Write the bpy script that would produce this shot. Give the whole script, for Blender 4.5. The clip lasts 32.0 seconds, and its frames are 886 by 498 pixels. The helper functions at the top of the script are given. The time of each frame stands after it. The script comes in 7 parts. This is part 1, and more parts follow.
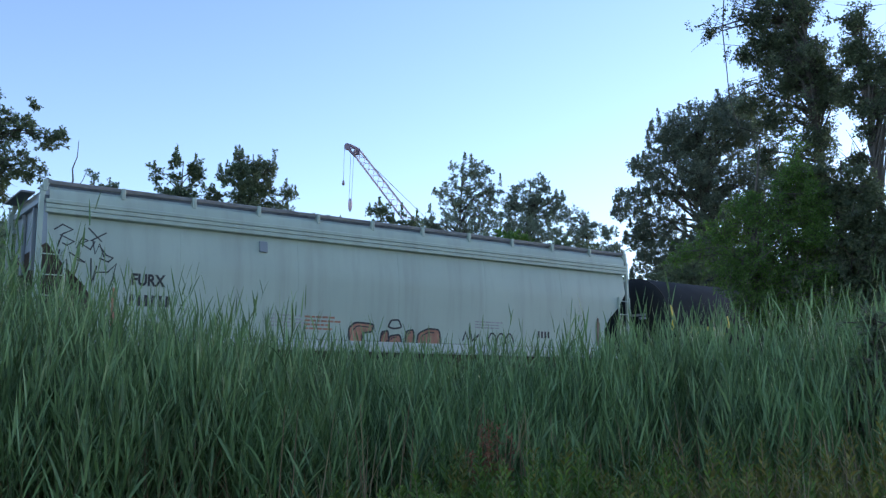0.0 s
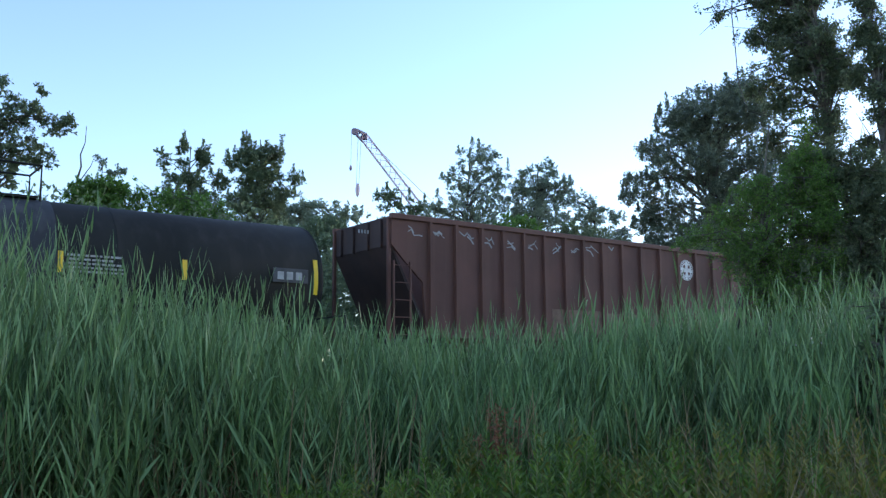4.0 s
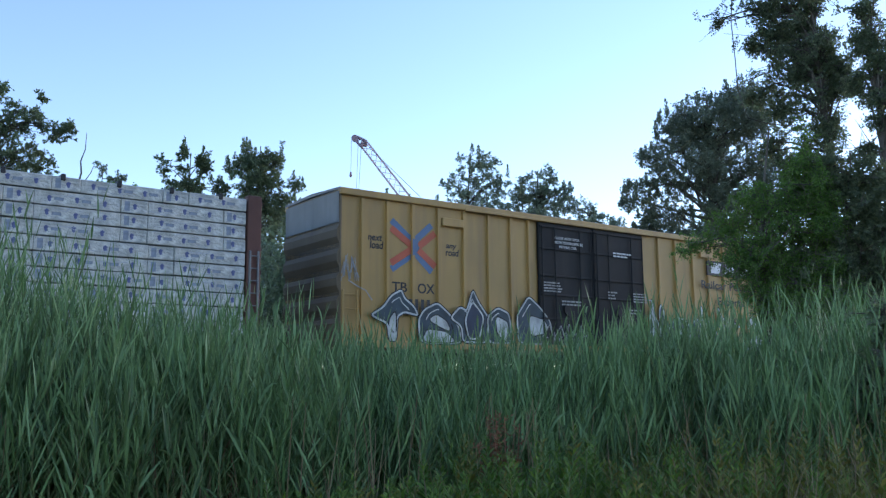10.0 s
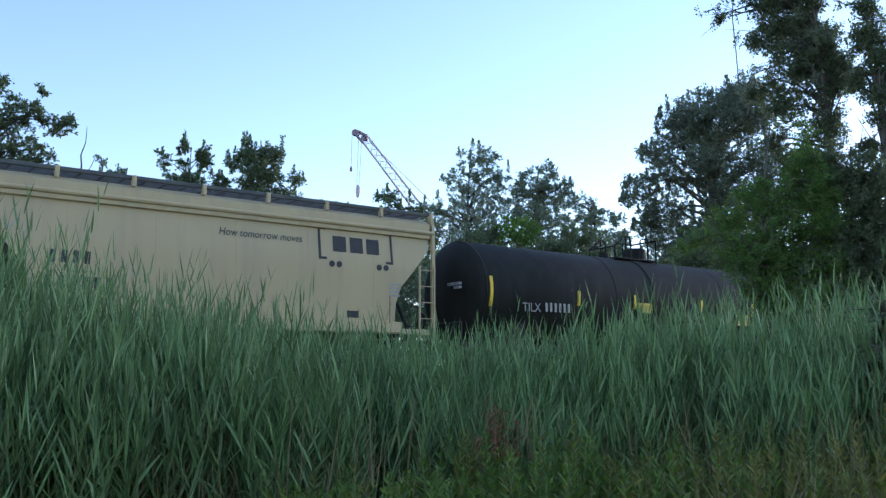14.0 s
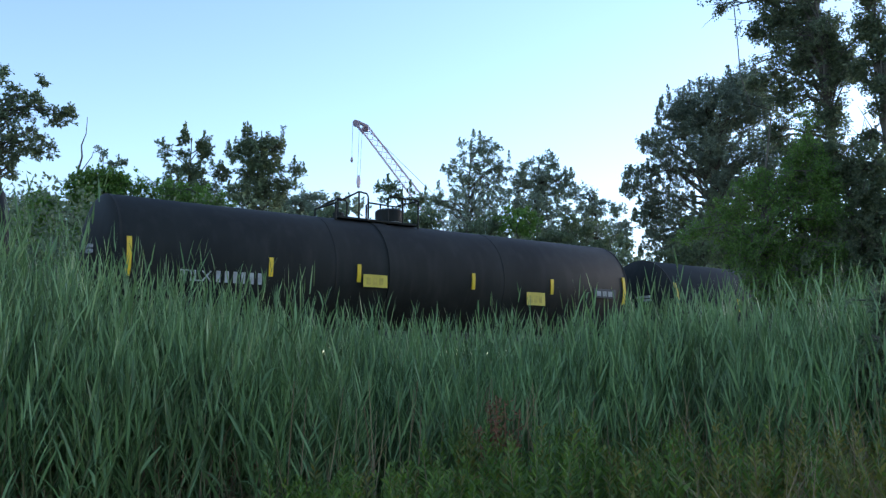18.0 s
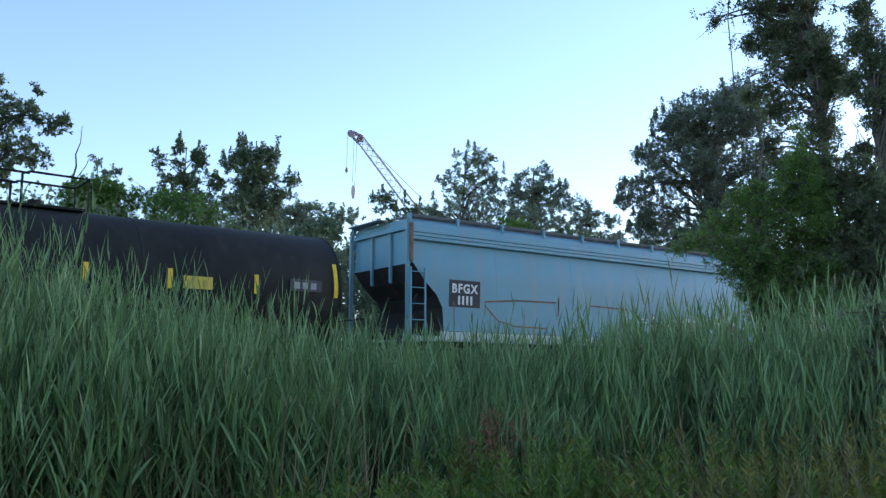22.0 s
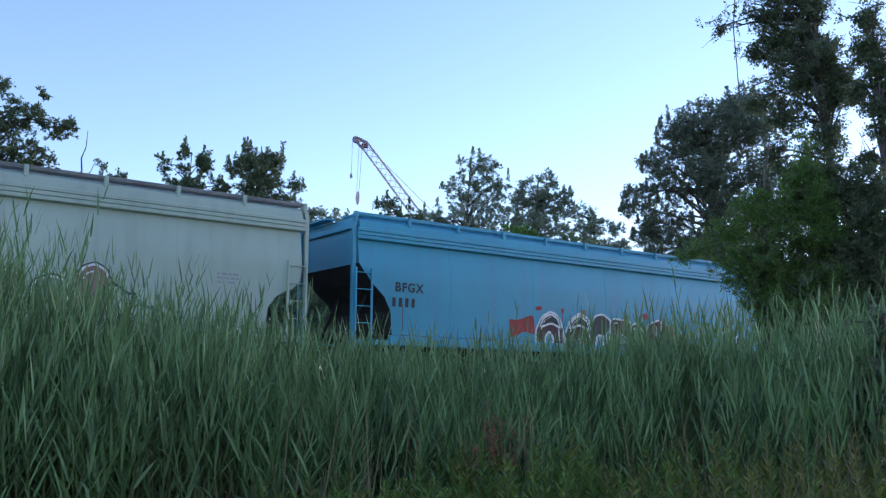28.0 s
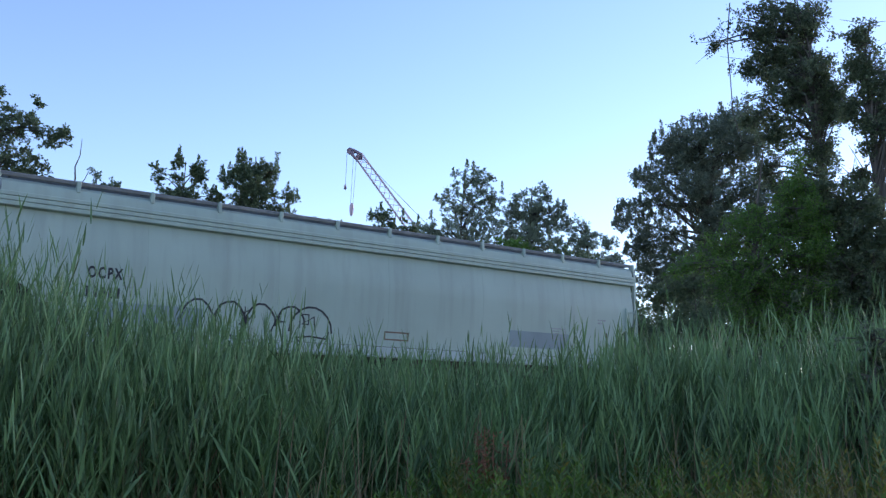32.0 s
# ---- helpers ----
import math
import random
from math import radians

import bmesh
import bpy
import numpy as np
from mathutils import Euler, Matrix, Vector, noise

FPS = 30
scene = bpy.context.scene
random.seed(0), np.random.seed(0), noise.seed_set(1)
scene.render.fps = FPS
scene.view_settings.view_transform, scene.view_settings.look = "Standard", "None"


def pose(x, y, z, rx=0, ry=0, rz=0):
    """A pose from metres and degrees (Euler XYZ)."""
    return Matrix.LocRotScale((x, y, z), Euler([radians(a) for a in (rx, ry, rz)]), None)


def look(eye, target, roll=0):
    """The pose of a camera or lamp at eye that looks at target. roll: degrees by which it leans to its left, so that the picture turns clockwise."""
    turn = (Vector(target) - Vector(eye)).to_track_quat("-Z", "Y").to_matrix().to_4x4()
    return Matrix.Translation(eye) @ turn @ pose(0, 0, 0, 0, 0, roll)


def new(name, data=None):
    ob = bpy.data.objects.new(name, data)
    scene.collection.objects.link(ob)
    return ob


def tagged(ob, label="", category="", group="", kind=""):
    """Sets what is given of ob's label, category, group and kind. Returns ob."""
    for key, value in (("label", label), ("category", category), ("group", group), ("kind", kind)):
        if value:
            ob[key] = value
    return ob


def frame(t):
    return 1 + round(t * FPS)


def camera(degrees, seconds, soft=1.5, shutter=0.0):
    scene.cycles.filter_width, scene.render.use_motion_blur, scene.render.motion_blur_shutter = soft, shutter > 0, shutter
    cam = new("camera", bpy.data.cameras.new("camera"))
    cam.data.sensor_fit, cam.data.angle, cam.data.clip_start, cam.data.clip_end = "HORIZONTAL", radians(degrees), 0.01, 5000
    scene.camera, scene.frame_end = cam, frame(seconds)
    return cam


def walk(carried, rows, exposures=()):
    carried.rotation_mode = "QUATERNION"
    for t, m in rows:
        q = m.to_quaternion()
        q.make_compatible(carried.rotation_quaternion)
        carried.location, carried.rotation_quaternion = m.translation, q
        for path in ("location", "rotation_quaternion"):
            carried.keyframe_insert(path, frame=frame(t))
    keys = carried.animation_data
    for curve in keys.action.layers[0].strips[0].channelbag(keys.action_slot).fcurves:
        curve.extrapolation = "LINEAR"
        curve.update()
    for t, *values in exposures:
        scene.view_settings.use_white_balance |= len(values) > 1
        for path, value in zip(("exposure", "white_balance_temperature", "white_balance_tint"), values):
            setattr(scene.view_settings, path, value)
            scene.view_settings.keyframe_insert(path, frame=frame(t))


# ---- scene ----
H = 1.6                     # eye height over the near ground, also the rail's height
SIDE = 20.6                 # from the eye to the cars' near sides
HALF = 1.6                  # half a car's width
PSI, GRADE = radians(53.64), 0.0079
ALONG = Vector((math.sin(PSI), math.cos(PSI), 0))
ACROSS = Vector((-math.cos(PSI), math.sin(PSI), 0))
TURN = 90 - math.degrees(PSI)

cam = camera(52.21, 32.0, soft=1.35)


def aim(yaw, pitch, roll):
    return pose(0, 0, H, 0, 0, -yaw) @ pose(0, 0, 0, 90 + pitch) @ pose(0, 0, 0, 0, 0, roll)


# seconds, heading, tilt and roll of the hand-held camera
CAMERA_ROWS = [
    (0, 0.51, 9.56, -0.08), (0.5, 0.36, 9.57, -0.11), (1, 0.25, 9.55, -0.04), (1.5, 0.22, 9.36, -0.18),
    (2, 0.24, 9.09, -0.18), (2.5, 0.09, 9.02, -0.20), (3, 0.18, 8.93, -0.21), (3.5, 0.04, 8.74, -0.12),
    (5.5, 0.02, 8.48, -0.27), (6, -0.00, 8.47, -0.49), (6.5, 0.10, 8.60, -0.38), (7, -0.09, 8.76, -0.05),
    (7.5, -0.17, 8.96, 0.03), (8, 0.14, 9.08, 0.02), (8.5, 0.27, 9.05, 0.05), (9, 0.21, 9.09, -0.00),
    (9.5, 0.09, 9.11, -0.13), (10, 0.03, 9.02, -0.12), (10.5, -0.16, 8.96, 0.02), (11, -0.07, 8.97, 0.02),
    (11.5, -0.19, 8.98, -0.16), (12, -0.03, 8.95, -0.10), (12.5, 0.26, 8.77, -0.25), (13, 0.11, 8.77, 0.05),
    (13.5, -0.07, 8.75, 0.07), (14, 0.02, 8.69, 0.06), (14.5, -0.02, 8.69, 0.07), (16.5, -0.44, 8.20, -0.21),
    (17, -0.38, 8.11, -0.29), (17.5, -0.18, 8.18, -0.02), (18, -0.03, 8.10, 0.07), (18.5, 0.03, 8.05, 0.03),
    (19, 0.05, 8.26, 0.16), (19.5, -0.08, 8.39, 0.40), (20, -0.07, 8.51, 0.43), (20.5, -0.12, 8.62, 0.50),
    (21, 0.14, 8.61, 0.61), (21.5, 0.28, 8.69, 0.55), (22, 0.33, 8.77, 0.27), (22.5, 0.27, 8.61, 0.26),
    (23, 0.07, 8.54, 0.26), (23.5, 0.13, 8.56, 0.37), (24, 0.10, 8.64, 0.25), (24.5, 0.13, 8.84, 0.32),
    (25, -0.00, 9.06, 0.51), (25.5, 0.09, 9.36, 0.39), (27.5, 0.09, 9.33, 0.70), (28, 0.07, 9.18, 0.70),
    (28.5, 0.01, 9.28, 0.64), (29, 0.09, 9.34, 0.81), (29.5, 0.26, 9.51, 0.78), (30, 0.42, 9.57, 0.83),
    (30.5, 0.47, 9.63, 0.82), (31, 0.50, 9.86, 1.02), (31.5, 0.40, 10.09, 1.09), (32, 0.48, 9.97, 1.20),
]
EXPO = 1.45
# seconds, stops, kelvin and tint: the camera's own slow drift
LOOK = [(0, -0.13, 6420, 25), (2, 0.07, 6500, 23), (3, 0.2, 6570, 22), (6, 0.1, 6640, 22), (8, -0.03, 6430, 25), (10, 0.04, 6500, 24), (12, 0.1, 6650, 22), (17, 0.12, 6680, 21), (19, 0.08, 6690, 20), (23, 0.05, 6610, 21), (25, 0, 6550, 22), (28, -0.08, 6380, 27), (30, -0.1, 6320, 28), (32, -0.16, 6330, 29)]
walk(cam, [(t, aim(y, p, r)) for t, y, p, r in CAMERA_ROWS], exposures=[(t, EXPO + e, k, g) for t, e, k, g in LOOK])

# seconds and metres that the train has gone along the track
TRAIN_ROWS = [
    (0, 0.86), (0.5, -2.89), (1, -6.57), (1.5, -10.41), (2, -14.33), (2.5, -18.17), (3, -22.04),
    (3.5, -25.74), (5.5, -40.53), (6, -44.34), (6.5, -48.14), (7, -51.65), (7.5, -55.34), (8, -59.15),
    (8.5, -62.99), (9, -66.63), (9.5, -70.28), (10, -74.12), (10.5, -77.94), (11, -81.61), (11.5, -85.21),
    (12, -88.88), (12.5, -92.67), (13, -96.41), (13.5, -100.02), (14, -103.81), (14.5, -107.64), (16.5, -122.30),
    (17, -126.05), (17.5, -129.81), (18, -133.57), (18.5, -137.33), (19, -141.07), (19.5, -144.70), (20, -148.41),
    (20.5, -152.13), (21, -155.84), (21.5, -159.33), (22, -163.07), (22.5, -166.79), (23, -170.54), (23.5, -174.12),
    (24, -177.82), (24.5, -181.44), (25, -185.46), (25.5, -189.13), (27.5, -203.62), (28, -207.32), (28.5, -211.07),
    (29, -214.68), (29.5, -218.44), (30, -222.20), (30.5, -225.86), (31, -229.26), (31.5, -232.93), (32, -236.54),
]

# ---- light: dusk sky, the sun low and hazy behind the trees ----
SUN_AZ, SUN_EL = radians(55), radians(12)
world = bpy.data.worlds.new("dusk_sky")
scene.world = world
world.use_nodes = True
wn = world.node_tree.nodes
sky = wn.new("ShaderNodeTexSky")
sky.sky_type, sky.sun_disc = "NISHITA", False
sky.sun_elevation, sky.sun_rotation = SUN_EL, SUN_AZ
sky.air_density, sky.dust_density, sky.ozone_density = 1.0, 0.2, 2.9
wn["Background"].inputs["Strength"].default_value = 0.15
world.node_tree.links.new(sky.outputs["Color"], wn["Background"].inputs["Color"])
sun = new("sun", bpy.data.lights.new("sun", "SUN"))
sun.data.energy, sun.data.angle, sun.data.color = 0.3, radians(14), (1, 0.98, 0.94)
sun.matrix_world = look((0, 0, 0), (-math.sin(SUN_AZ) * math.cos(SUN_EL), -math.cos(SUN_AZ) * math.cos(SUN_EL), -math.sin(SUN_EL)))


# ---- materials ----
def mat(name, col, rough=0.6, metal=0.0, var=0.15, scale=1.5, bump=0.15, fine=40.0, streak=0.0, dirt=None, dirt_at=0.6, trans=0.0, island=0.0, hue=None, spec=0.5, crease=None):
    """Base colour varied by a coarse and a fine noise, vertical streaks, dirt patches, a little relief; leaves pass light."""
    m = bpy.data.materials.new(name)
    m.use_nodes = True
    t = m.node_tree
    n, l = t.nodes, t.links
    b = n["Principled BSDF"]
    b.inputs["Roughness"].default_value, b.inputs["Metallic"].default_value = rough, metal
    b.inputs["Specular IOR Level"].default_value = spec
    co = n.new("ShaderNodeTexCoord").outputs["Object"]

    def noisy(sc, detail=4.0, squash=None):
        src = co
        if squash:
            mp = n.new("ShaderNodeMapping")
            mp.inputs["Scale"].default_value = squash
            l.new(co, mp.inputs["Vector"])
            src = mp.outputs["Vector"]
        x = n.new("ShaderNodeTexNoise")
        x.inputs["Scale"].default_value, x.inputs["Detail"].default_value = sc, detail
        l.new(src, x.inputs["Vector"])
        return x.outputs["Fac"]

    def mixed(fac, a, c, kind="MIX"):
        x = n.new("ShaderNodeMix")
        x.data_type, x.blend_type = "RGBA", kind
        for sock, v in ((x.inputs[0], fac), (x.inputs[6], a), (x.inputs[7], c)):
            if isinstance(v, (tuple, list)):
                sock.default_value = (*v, 1) if len(v) == 3 else v
            elif isinstance(v, (int, float)):
                sock.default_value = v
            else:
                l.new(v, sock)
        return x.outputs[2]

    def ramp(fac, lo, hi):
        x = n.new("ShaderNodeMapRange")
        x.inputs["From Min"].default_value, x.inputs["From Max"].default_value = lo, hi
        l.new(fac, x.inputs["Value"])
        return x.outputs["Result"]

    dark, light = [c * (1 - var) for c in col], [min(1, c * (1 + var)) for c in col]
    out = mixed(ramp(noisy(scale), 0.3, 0.7), dark, light)
    out = mixed(ramp(noisy(fine, 2.0), 0.2, 0.8), mixed(0.25, out, dark), out)
    if island:
        pw = n.new("ShaderNodeMath")
        pw.operation = "POWER"
        l.new(n.new("ShaderNodeNewGeometry").outputs["Random Per Island"], pw.inputs[0])
        pw.inputs[1].default_value = 2.2
        geo = pw.outputs[0]
        out = mixed(geo, out, hue or [c * (1 + island) for c in col])
    if streak:
        out = mixed(ramp(noisy(2.2, 5.0, (1.6, 1.6, 0.12)), 0.48, 0.78), out, mixed(streak, out, dirt or [c * 0.5 for c in col]))
    if dirt:
        out = mixed(ramp(noisy(scale * 0.7, 8.0), dirt_at, dirt_at + 0.14), out, mixed(0.75, out, dirt))
    l.new(out, b.inputs["Base Color"])
    if bump:
        bp = n.new("ShaderNodeBump")
        bp.inputs["Strength"].default_value, bp.inputs["Distance"].default_value = bump, 0.02 if bump < 1 else 0.06
        l.new(noisy(fine, 6.0, crease), bp.inputs["Height"])
        l.new(bp.outputs["Normal"], b.inputs["Normal"])
    if trans:
        tr, mx = n.new("ShaderNodeBsdfTranslucent"), n.new("ShaderNodeMixShader")
        l.new(out, tr.inputs["Color"])
        mx.inputs[0].default_value = trans
        l.new(b.outputs[0], mx.inputs[1])
        l.new(tr.outputs[0], mx.inputs[2])
        l.new(mx.outputs[0], n["Material Output"].inputs["Surface"])
    return m


GROUND = mat("weedy_soil", (0.045, 0.06, 0.028), 0.95, var=0.4, scale=0.8, fine=14, bump=0.6, dirt=(0.06, 0.055, 0.035))
BALLAST = mat("grey_ballast", (0.1, 0.1, 0.1), 0.95, var=0.35, scale=6, fine=30, bump=1.0)
TIE = mat("creosoted_wood", (0.06, 0.045, 0.035), 0.9, var=0.3, scale=4, fine=30)
RAIL = mat("worn_rail_steel", (0.22, 0.17, 0.14), 0.45, 0.8, fine=30)
REED = mat("reed_leaf", (0.096, 0.175, 0.056), 0.5, var=0.5, scale=1.7, bump=0, fine=60, trans=0.2, island=0.5, hue=(0.24, 0.375, 0.155), spec=0.36)
REED_STEM = mat("reed_stem", (0.1, 0.14, 0.045), 0.6, var=0.3, scale=1, bump=0, island=0.4, hue=(0.15, 0.16, 0.06))
DRY = mat("dry_stalk", (0.26, 0.19, 0.1), 0.8, var=0.3, scale=2, bump=0, island=0.6, hue=(0.16, 0.085, 0.045))
DRY_RUST = mat("dried_dock", (0.22, 0.085, 0.04), 0.8, var=0.35, scale=6, bump=0)
WEED = mat("weed_leaf", (0.075, 0.155, 0.02), 0.6, var=0.3, scale=0.8, bump=0, trans=0.35, island=0.6, hue=(0.17, 0.26, 0.035))
WEED_PALE = mat("yellowing_weed_leaf", (0.12, 0.135, 0.022), 0.6, var=0.3, scale=0.8, bump=0, trans=0.3, island=0.6, hue=(0.25, 0.2, 0.04))
LEAF_DARK = mat("dark_leaf", (0.125, 0.165, 0.09), 0.55, var=0.3, scale=0.4, bump=0, trans=0.55, island=0.5, hue=(0.2, 0.255, 0.13))
LEAF_MID = mat("mid_green_leaf", (0.14, 0.19, 0.1), 0.6, var=0.3, scale=0.4, bump=0, trans=0.5, island=0.5, hue=(0.2, 0.255, 0.125))
LEAF_BRIGHT = mat("fresh_green_leaf", (0.1, 0.212, 0.038), 0.55, var=0.25, scale=0.4, bump=0, trans=0.5, island=0.6, hue=(0.175, 0.305, 0.066))
# leaf green paled in its colour to stand in for haze over distance
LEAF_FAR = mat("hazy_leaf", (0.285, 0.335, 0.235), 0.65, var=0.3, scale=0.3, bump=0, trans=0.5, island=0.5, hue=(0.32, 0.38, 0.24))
# tall tree's green, lightened and greyed to carry the haze in its colour
LEAF_GREY = mat("blue_grey_leaf", (0.155, 0.195, 0.135), 0.6, var=0.3, scale=0.3, bump=0, trans=0.5, island=0.5, hue=(0.22, 0.265, 0.17))
BARK = mat("grey_bark", (0.11, 0.095, 0.075), 0.9, var=0.35, scale=3, fine=25, bump=0.7)
WHITE_CAR = mat("chalky_white_paint", (0.385, 0.468, 0.38), 0.5, var=0.08, scale=0.5, bump=0.04, streak=0.45, dirt=(0.27, 0.285, 0.24), dirt_at=0.68)
GREY_CAR = mat("dull_grey_paint", (0.21, 0.25, 0.265), 0.5, var=0.06, scale=0.5, bump=0.04, streak=0.3, dirt=(0.34, 0.33, 0.31), dirt_at=0.7)
PALE_BLUE_CAR = mat("faded_blue_paint", (0.12, 0.31, 0.375), 0.42, var=0.08, scale=0.5, bump=0.04, streak=0.35, dirt=(0.3, 0.27, 0.24), dirt_at=0.72)
BLUE_CAR = mat("strong_blue_paint", (0.025, 0.315, 0.43), 0.45, var=0.08, scale=0.5, bump=0.04, streak=0.3, dirt=(0.1, 0.19, 0.3), dirt_at=0.74)
SILL_PALE = mat("chalky_sill_paint", (0.44, 0.5, 0.46), 0.6, var=0.12, scale=1.5, bump=0.05, streak=0.4, dirt=(0.3, 0.27, 0.23), dirt_at=0.64)
TAN_CAR = mat("cream_tan_paint", (0.5, 0.39, 0.215), 0.5, var=0.06, scale=0.5, bump=0.04, streak=0.4, dirt=(0.36, 0.28, 0.19), dirt_at=0.72)
BROWN_CAR = mat("oxide_brown_paint", (0.115, 0.045, 0.032), 0.7, var=0.22, scale=0.8, bump=0.12, streak=0.4, dirt=(0.16, 0.08, 0.055), dirt_at=0.66)
YELLOW_CAR = mat("ochre_yellow_paint", (0.43, 0.255, 0.078), 0.5, var=0.12, scale=0.6, bump=0.06, streak=0.6, dirt=(0.26, 0.15, 0.07), dirt_at=0.66)
# boxcar ends: darker and browner than the yellow sides
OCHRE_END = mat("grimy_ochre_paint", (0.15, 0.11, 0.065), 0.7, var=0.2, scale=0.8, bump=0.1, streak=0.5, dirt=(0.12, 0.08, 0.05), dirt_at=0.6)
DOOR_BLACK = mat("black_door_paint", (0.014, 0.015, 0.016), 0.65, spec=0.3, var=0.25, scale=1, bump=0.05, streak=0.4, dirt=(0.035, 0.033, 0.03))
BLACK_TANK = mat("black_tank_paint", (0.021, 0.0212, 0.0182), 0.68, spec=0.16, var=0.3, scale=0.6, bump=0.04, streak=0.4, dirt=(0.045, 0.043, 0.038), dirt_at=0.6)
TANK_BAND = mat("scuffed_tank_paint", (0.035, 0.036, 0.038), 0.6, spec=0.3, var=0.35, scale=1.2, bump=0.05, streak=0.5, dirt=(0.1, 0.095, 0.09))
# a darker brown than BROWN_CAR, for end sheets, deck and bulkheads
BROWN_DARK = mat("sooty_brown_paint", (0.045, 0.022, 0.018), 0.75, var=0.3, scale=1, bump=0.1, streak=0.4)
UNDER = mat("grimy_underframe", (0.035, 0.03, 0.027), 0.8, var=0.3, scale=2, bump=0.2, dirt=(0.08, 0.05, 0.035))
SLOPE = mat("rusty_slope_sheet", (0.09, 0.06, 0.045), 0.75, var=0.3, scale=1, bump=0.15, dirt=(0.05, 0.035, 0.03))
BOARD_DUSTY = mat("dusty_board_edge", (0.2, 0.195, 0.18), 0.7, var=0.25, scale=3, bump=0.1)
BOARD_GREY = mat("dark_board_edge", (0.09, 0.095, 0.09), 0.7, var=0.25, scale=3, bump=0.1)
GRATE = mat("galvanised_grating", (0.2, 0.2, 0.2), 0.6, 0.4, var=0.2, scale=5)
WHEEL = mat("worn_wheel_steel", (0.12, 0.1, 0.09), 0.5, 0.7, var=0.2, scale=3)
DIM = mat("dim_stencil", (0.06, 0.06, 0.062), 0.7, var=0.3, scale=5, bump=0)
END_GREY = mat("dull_end_paint", (0.2, 0.2, 0.19), 0.7, var=0.15, scale=1, bump=0.05, streak=0.4)
REFLECT = mat("yellow_reflector", (0.75, 0.48, 0.02), 0.4, var=0.1, scale=5, bump=0)
PLACARD = mat("yellow_placard", (0.6, 0.45, 0.05), 0.5, var=0.15, scale=4, bump=0)
INK = mat("black_lettering", (0.03, 0.03, 0.032), 0.6, var=0.25, scale=5, bump=0)
WHITE_INK = mat("white_lettering", (0.7, 0.7, 0.68), 0.6, var=0.15, scale=5, bump=0)
YELLOW_INK = mat("yellow_lettering", (0.5, 0.36, 0.05), 0.6, var=0.2, scale=5, bump=0)
FADED = mat("faded_lettering", (0.33, 0.33, 0.32), 0.7, var=0.25, scale=6, bump=0)
ORANGE = mat("orange_spray", (0.36, 0.16, 0.1), 0.6, var=0.35, scale=3, bump=0)
BROWN_SPRAY = mat("brown_spray", (0.17, 0.085, 0.05), 0.6, var=0.35, scale=3, bump=0)
FADED_BLUE = mat("faded_blue_print", (0.1, 0.36, 0.47), 0.6, var=0.2, scale=5, bump=0)
RED = mat("red_spray", (0.35, 0.03, 0.03), 0.6, var=0.3, scale=3, bump=0)
MAROON = mat("maroon_spray", (0.07, 0.015, 0.022), 0.6, var=0.3, scale=3, bump=0)
GREEN_SPRAY = mat("sage_spray", (0.16, 0.24, 0.19), 0.6, var=0.25, scale=3, bump=0)
TEAL_SPRAY = mat("slate_spray", (0.03, 0.055, 0.07), 0.6, var=0.4, scale=3, bump=0)
BLUE_SPRAY = mat("blue_spray", (0.06, 0.14, 0.45), 0.6, var=0.2, scale=3, bump=0)
CHALK_SPRAY = mat("chalky_white_spray", (0.48, 0.5, 0.48), 0.6, var=0.4, scale=2.5, bump=0)
NAVY_SPRAY = mat("navy_spray", (0.02, 0.035, 0.065), 0.6, var=0.35, scale=3, bump=0)
PINK_SPRAY = mat("dusty_pink_spray", (0.3, 0.15, 0.14), 0.6, var=0.3, scale=3, bump=0)
SIGN_RED = mat("sign_red", (0.52, 0.1, 0.045), 0.5, var=0.12, scale=4, bump=0)
SIGN_BLUE = mat("sign_blue", (0.1, 0.17, 0.29), 0.5, var=0.1, scale=4, bump=0)
RUST = mat("rust_streak", (0.2, 0.12, 0.08), 0.8, var=0.3, scale=5, bump=0.1)
PATCH = mat("repaint_patch", (0.24, 0.3, 0.3), 0.6, var=0.12, scale=1, bump=0)
CRANE_RED = mat("crane_red", (0.3, 0.2, 0.24), 0.5, var=0.15, bump=0)
CRANE_WHITE = mat("crane_white", (0.68, 0.5, 0.54), 0.5, var=0.15, bump=0)
CABLE = mat("crane_cable", (0.3, 0.3, 0.32), 0.6, bump=0)
WRAP = mat("white_shrink_wrap", (0.5, 0.495, 0.45), 0.36, var=0.3, scale=5, bump=1.0, fine=2.6, crease=(2.2, 1, 3.4), streak=0.3, dirt=(0.32, 0.32, 0.31), dirt_at=0.6)
WRAP_EDGE = mat("wrap_fold", (0.42, 0.44, 0.48), 0.4, var=0.15, scale=4, bump=0.3)
PRINT = mat("blue_black_print", (0.1, 0.12, 0.26), 0.6, var=0.3, scale=8, bump=0)
PRINT_PALE = mat("pale_blue_print", (0.24, 0.28, 0.34), 0.6, var=0.3, scale=8, bump=0)
STRAP = mat("black_strap", (0.02, 0.02, 0.022), 0.6, bump=0)


